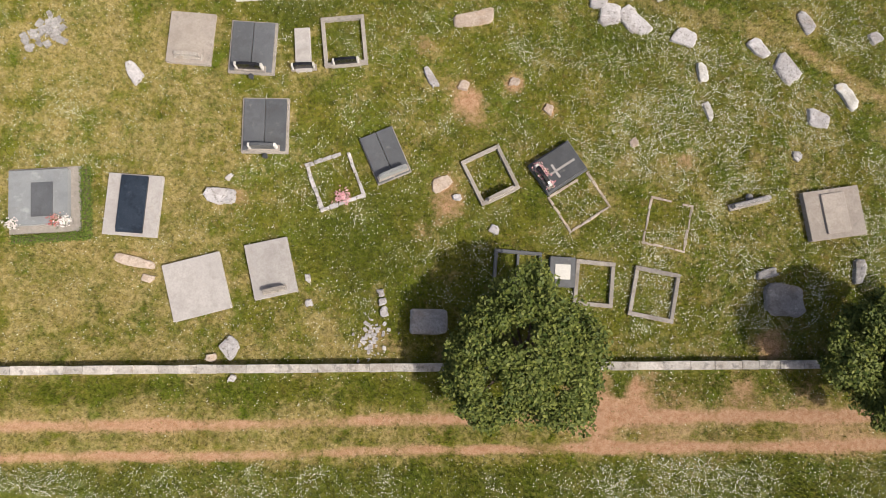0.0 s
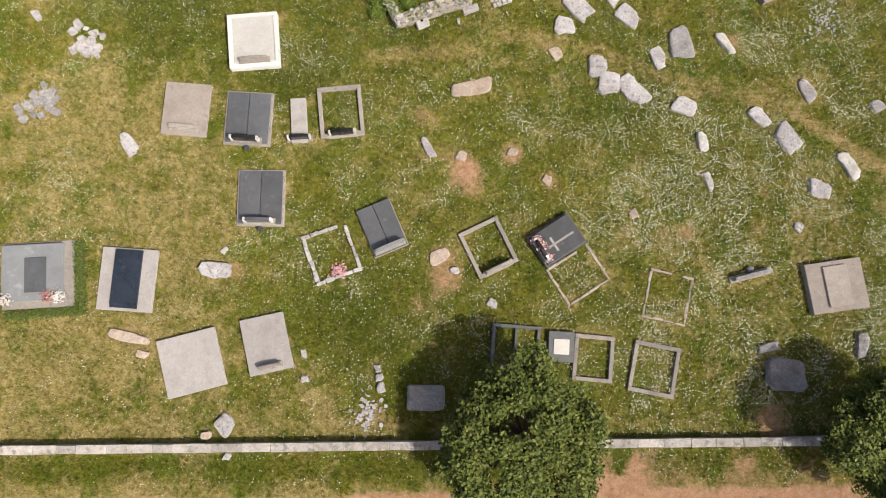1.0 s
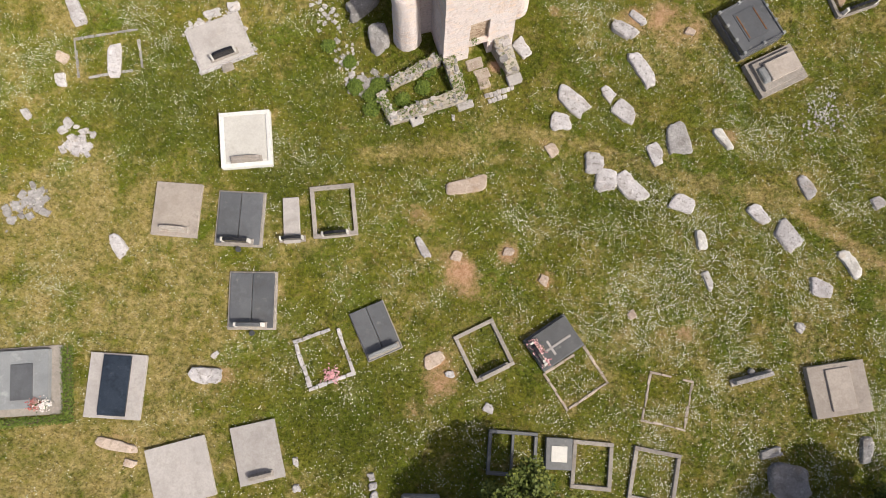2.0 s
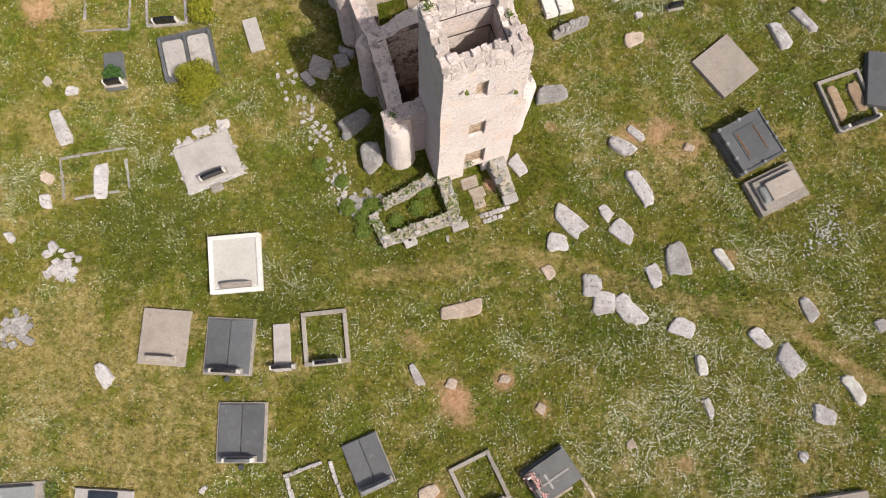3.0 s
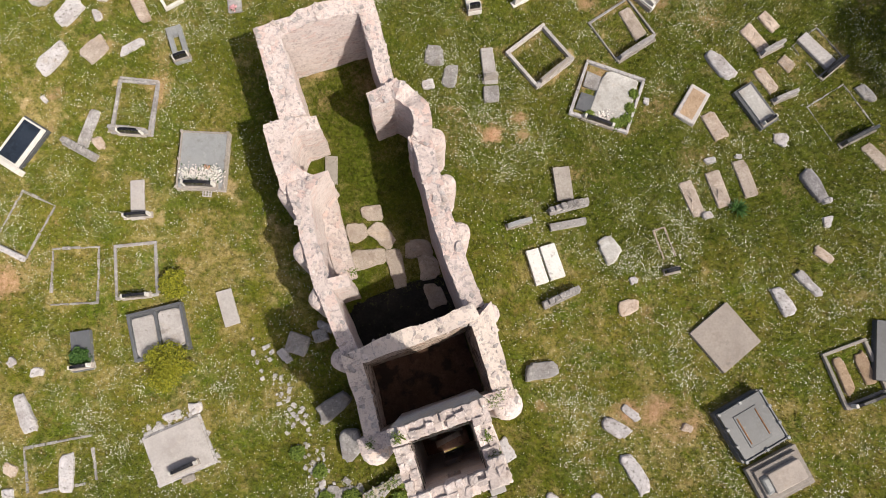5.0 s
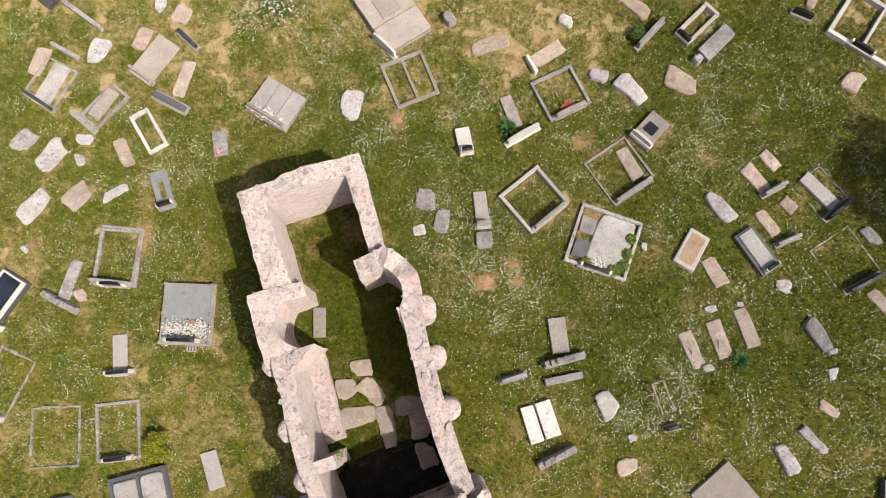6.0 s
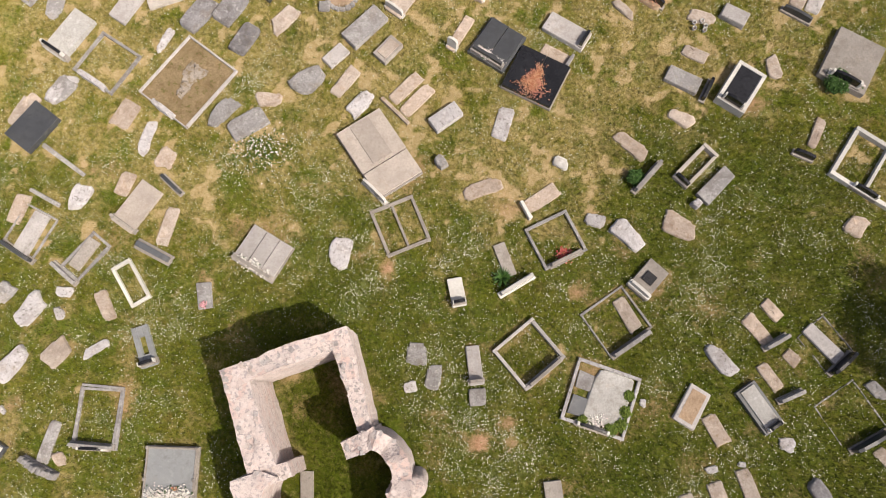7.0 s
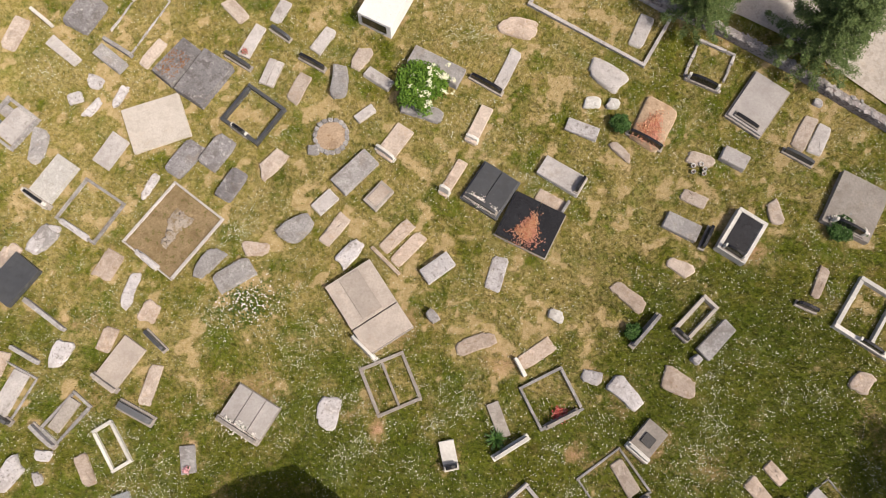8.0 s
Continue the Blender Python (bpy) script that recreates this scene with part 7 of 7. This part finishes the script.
kerb(3.58, 35.42, 2.26, 2.24, 44.4, m="limestone_pale", b=0.16, h=0.3, head="grey", hw=0.75, hh=0.5)
slab(1.30, 34.73, 0.59, 1.68, 11.2, h=0.2, m="limestone_pale", head="grey", hw=1.1, hh=0.7)
rock(1.53, 33.43, 0.69, 0.74, -171.8, h=0.2, square=1, m="limestone_grey")
rock(-1.20, 35.01, 0.99, 0.79, -90.3, h=0.12, m="limestone_grey")
rock(-0.40, 34.09, 0.69, 0.93, 175.9, h=0.12, m="limestone_grey")
rock(-1.33, 33.61, 0.50, 0.48, -70.1, h=0.1)
kerb(7.30, 37.17, 2.32, 2.25, 39.4, m="limestone_grey", b=0.09, h=0.1)
slab(7.77, 37.50, 0.59, 1.60, 35.6, h=0.15, m="sandstone_pale")
stele(7.97, 36.24, 1.90, 38.6, m="limestone_grey", h=0.6)
slab(8.59, 39.11, 1.02, 1.63, -37.2, h=0.25, m="concrete_grey", over=("granite_black", 0.5, 0.3, 0.1), head="marble", hw=1.0, hh=0.35)
rock(6.19, 41.58, 0.64, 0.79, -100.5, h=0.15)
rock(7.59, 41.07, 0.89, 1.47, -130.9, h=0.25)
rock(9.91, 41.69, 0.89, 1.64, -108.8, h=0.15, m="sandstone")
rock(17.86, 42.35, 0.89, 0.96, -118.7, h=0.2, m="sandstone")
rock(1.08, 42.60, 0.74, 1.58, -66.7, h=0.15, m="sandstone")
slab(3.75, 42.42, 0.69, 1.66, -50.1, h=0.12, m="sandstone")
stele(3.04, 41.75, 0.90, -57.5, m="marble", h=0.4)
kerb(10.58, 44.50, 0.86, 2.19, -40.2, m="limestone_cream", b=0.17, h=0.3, head="granite_black", hw=0.85, hh=0.35)
slab(11.50, 43.65, 0.69, 1.87, -40.2, h=0.3, m="limestone_grey")
rock(10.65, 42.72, 0.35, 0.40, -127.5, h=0.4)
stele(8.41, 43.79, 1.78, 52.4, m="limestone_grey", h=0.7)
bush(7.85, 43.68, 0.37, h=0.6, colour="bush_green")
slab(16.16, 46.65, 0.45, 1.45, -21.6, h=0.1, m="sandstone")
stele(15.50, 45.46, 0.93, -19.1, m="granite_black", h=0.5)
kerb(18.78, 45.02, 3.46, 2.73, -29.2, m="marble", b=0.2, h=0.3, div=1, head="black", hw=0.35, hh=0.4)
rock(-0.91, 43.62, 0.35, 0.67, -139.7, h=0.5, m="limestone_grey")
rock(4.49, 44.12, 0.50, 0.65, -109.8, h=0.2, m="marble_rough")
# north end
slab(12.51, 48.36, 1.43, 2.21, -28.7, h=0.45, m="marble", rimtop=1, over=("granite_black", 0.72, 0.80, 0.03), head="black", hw=0.7, hh=0.5)
slab(9.92, 48.63, 0.81, 1.62, 67.5, h=0.25, m="limestone_grey")
stele(11.02, 48.20, 1.10, -112.2, m="granite_black", h=0.6)
slab(10.48, 50.00, 1.21, 0.57, -20.6, h=0.15, m="sandstone_pale")
slab(12.25, 52.03, 1.24, 0.71, -23.8, h=0.35, m="limestone_pale")
slab(17.72, 50.20, 2.27, 2.68, -24.0, h=0.35, m="concrete_grey", head="black", hw=0.65, hh=0.5, flowers="white")
bush(17.00, 49.11, 0.64, h=0.6, colour="bush_green")
rock(14.16, 49.66, 0.70, 1.02, -158.3, h=0.12, m="sandstone_pale")
rock(7.67, 45.22, 0.70, 1.57, -122.5, h=0.12, m="sandstone")
rock(9.92, 46.75, 0.63, 1.19, -120.7, h=0.14, m="sandstone_pale")
slab(3.10, 48.08, 2.53, 2.26, -21.8, h=0.4, m="granite_black", split=2, flowers="orange")
slab(1.20, 49.54, 1.94, 2.09, -28.4, h=0.4, m="granite_dark", split=2, rim="granite_grey", flowers="white", head="granite_dark", hw=0.8, hh=0.25)
slab(4.41, 50.50, 0.99, 2.16, 63.3, h=0.3, m="limestone_pale", head="granite_black", hw=0.8, hh=0.3)
slab(3.97, 49.33, 0.55, 1.43, 66.3, h=0.12, m="sandstone")
stele(4.62, 49.04, 0.63, 61.4, m="limestone_grey", h=0.4)
slab(-0.54, 50.00, 0.50, 1.87, -25.8, h=0.12, m="sandstone", head="marble", hw=1.0, hh=0.8)
slab(-4.98, 49.86, 0.97, 2.11, -40.6, h=0.35, m="limestone_grey")
slab(-6.19, 48.35, 0.63, 1.17, -39.5, h=0.2, m="limestone_pale")
slab(-5.61, 47.16, 0.64, 1.52, -33.5, h=0.15, m="sandstone_pale")
rock(-4.82, 46.10, 0.60, 1.49, -38.7, h=0.2)
slab(-3.81, 48.83, 0.77, 1.22, -36.9, h=0.3, m="concrete_grey", over=("sandstone_pale", 0.7, 0.75, 0.05))
rock(-7.36, 47.02, 0.95, 1.53, -42.1, h=0.3, m="limestone_grey")
rock(-9.04, 45.96, 0.65, 1.05, -85.0, h=0.15, m="sandstone")
rock(-8.77, 49.95, 0.70, 1.62, 142.1, h=0.15, m="sandstone_pale")
rock(-12.76, 49.82, 0.90, 1.78, 148.6, h=0.35, m="limestone_dark", square=1)
rock(-11.34, 50.25, 0.90, 1.68, 150.6, h=0.35, m="limestone_dark", square=1)
rock(-10.50, 48.76, 0.80, 1.46, 154.2, h=0.35, m="limestone_dark", square=1)
slab(-14.32, 51.40, 2.70, 2.22, 24.9, h=0.2, m="limestone_cream")
slab(-13.78, 54.42, 1.17, 2.17, -33.1, h=0.45, m="limestone_dark", rust=1)
slab(-12.43, 53.73, 1.57, 2.37, -29.1, h=0.5, m="limestone_dark")
kerb(-9.95, 52.21, 2.15, 2.16, -30.9, m="granite_dark", b=0.16, h=0.3, head="black", hw=0.4, hh=0.3)
slab(-21.70, 55.30, 0.75, 1.71, -15.9, h=0.12, m="sandstone_pale")
slab(-19.24, 54.58, 0.55, 1.79, 55.4, h=0.2, m="limestone_pale")
slab(-16.99, 54.38, 0.60, 1.65, 56.8, h=0.25, m="limestone_grey")
rock(-18.53, 56.52, 1.25, 1.78, 154.0, h=0.5, m="limestone_dark", square=1)
slab(-15.07, 54.86, 0.55, 1.50, -29.7, h=0.12, m="sandstone_pale")
rock(-17.49, 53.20, 0.55, 0.76, -102.1, h=0.15)
rock(-18.25, 52.29, 0.50, 0.62, -63.7, h=0.2, square=1)
rock(-17.40, 51.88, 0.35, 1.15, 148.0, h=0.12)
rock(-16.23, 52.59, 0.35, 1.20, 164.2, h=0.12)
stele(-20.55, 56.16, 1.27, -34.5, m="marble", h=0.4)
stele(-16.72, 54.97, 1.59, -27.6, m="limestone_grey", h=0.35, th=0.18)
kerb(-16.09, 56.50, 1.59, 3.27, -25.8, m="limestone", b=0.08, h=0.07, worn=0.4)
kerb(-20.97, 50.80, 1.92, 1.91, -31.5, m="limestone_grey", b=0.14, h=0.25, cover="limestone_pale")
rock(-19.53, 49.87, 0.75, 1.52, 174.6, h=0.2, m="limestone_grey")
slab(-16.16, 49.88, 0.88, 1.58, -28.1, h=0.25, m="limestone_pale")
slab(-18.51, 48.21, 1.15, 2.34, -29.2, h=0.3, m="marble_rough", head="black", hw=1.1, hh=0.35)
kerb(-16.62, 47.04, 2.24, 2.28, -28.6, m="limestone_grey", b=0.13, h=0.14, head="rough", hw=0.6, hh=0.35)
rock(-18.52, 45.53, 0.75, 1.53, 144.3, h=0.2, m="limestone_grey")
slab(-19.72, 44.83, 0.60, 0.79, -31.5, h=0.1, m="sandstone")
rock(-14.15, 48.44, 0.30, 1.42, 157.0, h=0.12)
stele(-7.57, 55.03, 1.30, -25.0, m="granite_black", h=0.5)
slab(-7.21, 56.23, 0.60, 1.45, -27.9, h=0.15, m="limestone_pale")
slab(-10.52, 55.87, 0.60, 1.75, -21.3, h=0.15, m="limestone_pale", flowers="red")
stele(-11.03, 54.81, 1.36, -27.8, m="granite_dark", h=0.5)
stele(-9.21, 56.35, 1.04, -30.5, m="granite_dark", h=0.5)
slab(-9.39, 57.56, 0.55, 1.26, -21.9, h=0.15, m="limestone_pale")
slab(-11.55, 57.40, 0.65, 1.37, 46.6, h=0.12, m="sandstone_pale")
slab(-9.42, 54.38, 0.75, 1.34, -15.6, h=0.15, m="limestone_pale", split=2)
slab(-8.05, 53.74, 0.65, 1.46, -22.0, h=0.15, m="sandstone_pale")
rock(-6.19, 54.20, 0.80, 1.42, -179.9, h=0.4, m="limestone_grey")
slab(-4.84, 52.74, 0.43, 1.03, -48.3, h=0.2, m="limestone_pale")
stone_ring(-6.28, 51.51, 0.74)
rock(-7.00, 50.78, 0.45, 0.52, -84.9, h=0.2, square=1, m="limestone_grey")
slab(-4.39, 54.53, 1.40, 0.57, -29.9, h=0.2, m="limestone_pale")
rock(-5.32, 55.50, 0.70, 1.11, 160.5, h=0.15, m="sandstone_pale")
slab(-1.76, 55.27, 2.65, 0.93, -22.3, h=0.5, m="limestone_grey")
bush(-2.34, 53.95, 1.28, h=1.6, colour="bush_bright", blossom=1)
rock(-2.21, 53.08, 0.75, 1.84, -107.1, h=0.3, m="limestone_grey")
slab(-3.34, 51.48, 0.90, 1.77, -32.1, h=0.15, m="sandstone_pale", head="marble", hw=1.1, hh=0.5)
slab(0.44, 52.66, 0.60, 1.90, -20.1, h=0.2, m="sandstone_pale", head="marble", hw=1.0, hh=0.4)
slab(1.59, 55.55, 0.60, 2.07, -21.2, h=0.12, m="limestone_pale")
stele(0.65, 54.68, 1.61, -26.3, m="granite_black", h=0.5)
slab(-4.31, 58.23, 1.75, 2.68, -22.4, h=1.0, m="marble_white", front="granite_black")
rock(1.96, 57.72, 0.90, 1.81, -101.7, h=0.15, m="sandstone")
kerb(5.84, 59.03, 6.33, 3.18, -25.8, m="limestone_pale", b=0.16, h=0.2)
slab(7.83, 58.11, 0.75, 1.67, -19.0, h=0.12, m="limestone_pale")
rock(6.29, 55.66, 0.95, 1.97, -123.5, h=0.25, m="limestone_pale")
rock(5.64, 54.24, 0.60, 0.71, -91.6, h=0.2, m="marble_rough")
rock(6.61, 54.25, 0.50, 0.56, -108.3, h=0.2, m="marble_rough")
slab(5.23, 52.86, 0.65, 1.54, -108.1, h=0.2, m="limestone")
rock(7.05, 51.97, 0.45, 1.07, -124.6, h=0.12, m="sandstone_pale")
slab(8.51, 53.40, 1.63, 2.21, -24.9, h=0.16, m="soil", heap=1, head="granite_black", hw=1.0, hh=0.55, flowers="orange")
bush(6.92, 53.21, 0.44, h=0.8, colour="bush_green")
kerb(11.09, 56.59, 1.92, 2.23, -20.0, m="limestone_pale", b=0.15, h=0.15, worn=0.3, head="black", hw=0.8, hh=0.5)
slab(13.33, 54.81, 1.92, 2.81, -31.2, h=0.3, m="concrete_pale", rim="concrete_grey", head="granite_black", hw=0.6, hh=0.12, hi=0.2)
slab(15.56, 53.63, 0.70, 1.72, -24.3, h=0.12, m="sandstone_pale")
slab(16.23, 53.35, 0.65, 1.56, -22.7, h=0.12, m="limestone_pale")
stele(15.21, 52.39, 1.39, -25.3, m="granite_dark", h=0.5)
pots(10.67, 51.42, 0.35)
rock(16.18, 55.16, 0.35, 0.41, -105.0, h=0.2)
rock(10.73, 51.89, 0.55, 1.34, 77.3, h=0.12, m="sandstone_pale")

rubble([(-7.56, 21.37), (-6.45, 19.72), (-5.4, 18.35), (-4.62, 17.1), (-4.21, 16.22), (-3.91, 15.34), (-3.13, 15.03)], 125, 0.26, (0.07, 0.20), "line of collapsed wall rubble half sunk in weeds")
rubble([(-3.6, 15.2), (-2.6, 15.6)], 40, 0.25, (0.12, 0.35), "rubble stones beside the foundation walls", m="limestone_grey")
edging = tagged(empty("set_stones", *at_church(1.9, -2.08), 0, CA), "two rows of pale set stones before the tower door", "edging")
for v, u0, u1 in ((0.12, -0.62, 0.67), (-0.15, -0.54, 0.32)):
    u = u0
    while u < u1:
        L = rng.uniform(0.14, 0.26)
        ob = part("stone", rock_mesh(L * 0.92, rng.uniform(0.15, 0.21), 0.12, square=1, n=10, seed=int(rng.integers(1 << 20)), rough=0.9, sink=0.1), "limestone_pale", edging)
        ob.matrix_basis = pose(u + L / 2, v + rng.uniform(-0.02, 0.02), 0, 0, 0, rng.uniform(-8, 8))
        u += L
foot(*at_church(1.9, -2.08), 1.4, 0.5, CA)
rubble([(-15.8, 11.4), (-15.0, 11.6)], 40, 0.26, (0.08, 0.32), "heap of jagged pale limestone pieces")
rubble([(-17.6, 8.2), (-16.7, 9.0)], 36, 0.34, (0.08, 0.36), "scattered grey limestone pieces in dry grass", m="limestone_grey")
rubble([(-1.7, -3.9), (-1.2, -2.7)], 75, 0.30, (0.04, 0.17), "spill of pale rubble against the boundary wall")

for lx, ly, r in ((1.12, -0.75, 0.26), (1.15, -0.2, 0.20), (0.75, -1.12, 0.24), (-0.5, -1.15, 0.18), (1.1, 0.5, 0.16)):
    bush(*place((6.77, 33.80), -14.2, lx, ly), r, h=0.22, colour="weed_green")
for u, v, r in FRONT_WEEDS:
    bush(*at_church(u, v), r, h=0.24, colour="weed_green")

# ---- meadow growth, one sheet of blades and one of daisies ----
def free_of_things(px, py, creep=0.0):
    cell = 0.08
    nx_, ny_ = int(50 / cell), int(80 / cell)
    mask = np.zeros((ny_, nx_), bool)
    for x, y, a, b, t in FOOT:
        R = math.hypot(a, b)
        i0, i1 = int(max(0, (x - R + 25) / cell)), int(min(nx_, (x + R + 25) / cell + 1))
        j0, j1 = int(max(0, (y - R + 15) / cell)), int(min(ny_, (y + R + 15) / cell + 1))
        if i1 <= i0 or j1 <= j0:
            continue
        gx, gy = np.meshgrid(np.arange(i0, i1) * cell - 25 + cell / 2 - x, np.arange(j0, j1) * cell - 15 + cell / 2 - y)
        lx, ly = gx * math.cos(t) + gy * math.sin(t), -gx * math.sin(t) + gy * math.cos(t)
        mask[j0:j1, i0:i1] |= (np.abs(lx) < a - creep) & (np.abs(ly) < b - creep)
    i, j = ((px + 25) / cell).astype(int), ((py + 15) / cell).astype(int)
    return ~mask[np.clip(j, 0, ny_ - 1), np.clip(i, 0, nx_ - 1)]


def grass():
    q = np.random.default_rng(31)
    n = 400000
    x, y = q.uniform(-21, 21.5, n), q.uniform(-11, 62, n)
    c = cover(x, y)
    keep = free_of_things(x, y, 0.05) & (q.random(n) > np.clip(c["bare"] * 1.4 + 0.85 * c["thatch"], 0, 0.97))
    x, y = x[keep], y[keep]
    c = {key: val[keep] for key, val in c.items()}
    n = len(x)
    dry = np.clip(c["dry"] + q.normal(size=n) * 0.12, 0, 1)
    lush = np.clip(c["lush"], 0, 1)
    bloom = bloom_of(x, y, c)
    z = relief(x, y) - 0.03
    k = 3
    X, Y, Z = np.repeat(x, k), np.repeat(y, k), np.repeat(z, k)
    a = q.uniform(0, 6.283, n * k)
    L = q.uniform(0.07, 0.20, n * k) * np.repeat(0.8 + 0.5 * lush, k)
    lean = q.uniform(0.1, 0.95, n * k)
    dx, dy = np.cos(a), np.sin(a)
    w = q.uniform(0.007, 0.017, n * k)
    b0 = np.stack([X - dy * w, Y + dx * w, Z], -1)
    b1 = np.stack([X + dy * w, Y - dx * w, Z], -1)
    tip = np.stack([X + dx * L * np.sin(lean), Y + dy * L * np.sin(lean), Z + L * np.cos(lean) + 0.03], -1)
    v = np.stack([b0, b1, tip], 1).reshape(-1, 3)
    me = mesh_np("grass", v, np.arange(len(v)).reshape(-1, 3))
    at = me.attributes.new("cover", "FLOAT_COLOR", "POINT")
    d, g = np.repeat(dry, k * 3), np.repeat(lush, k * 3)
    at.data.foreach_set("color", np.stack([d, d * 0, g, d * 0 + 1], -1).astype(np.float32).ravel())
    me.attributes.new("bloom", "FLOAT", "POINT").data.foreach_set("value", np.repeat(bloom, k * 3).astype(np.float32))
    me.materials.append(MATS["grass_blades"])
    tagged(new("grass", me), "short green and straw-coloured meadow grass", "grass", kind="stuff")


def daisies():
    q = np.random.default_rng(33)
    n = 3200000
    x, y = q.uniform(-21, 21.5, n), q.uniform(-11, 62, n)
    c = cover(x, y)
    keep = (q.random(n) < 0.135 * bloom_of(x, y, c)) & (c["bare"] < 0.5) & free_of_things(x, y)
    x, y = x[keep], y[keep]
    n = len(x)
    z = relief(x, y) + q.uniform(0.05, 0.14, n)
    r = q.uniform(0.013, 0.022, n) + 0.010 * q.random(n) ** 4
    tilt = q.normal(size=(n, 2)) * 0.35
    turn = q.uniform(0, 1.57, n)
    ring = []
    for i in range(4):
        a = i * 1.5708 + turn
        ring.append(np.stack([x + r * np.cos(a), y + r * np.sin(a), z + r * (tilt[:, 0] * np.cos(a) + tilt[:, 1] * np.sin(a))], -1))
    v = np.stack(ring, 1).reshape(-1, 3)
    me = mesh_np("daisies", v, np.arange(len(v)).reshape(-1, 4))
    me.materials.append(MATS["daisy_white"])
    tagged(new("daisies", me), "white daisies scattered through the meadow grass", "flowers", kind="stuff")


build_ground()
grass()
daisies()
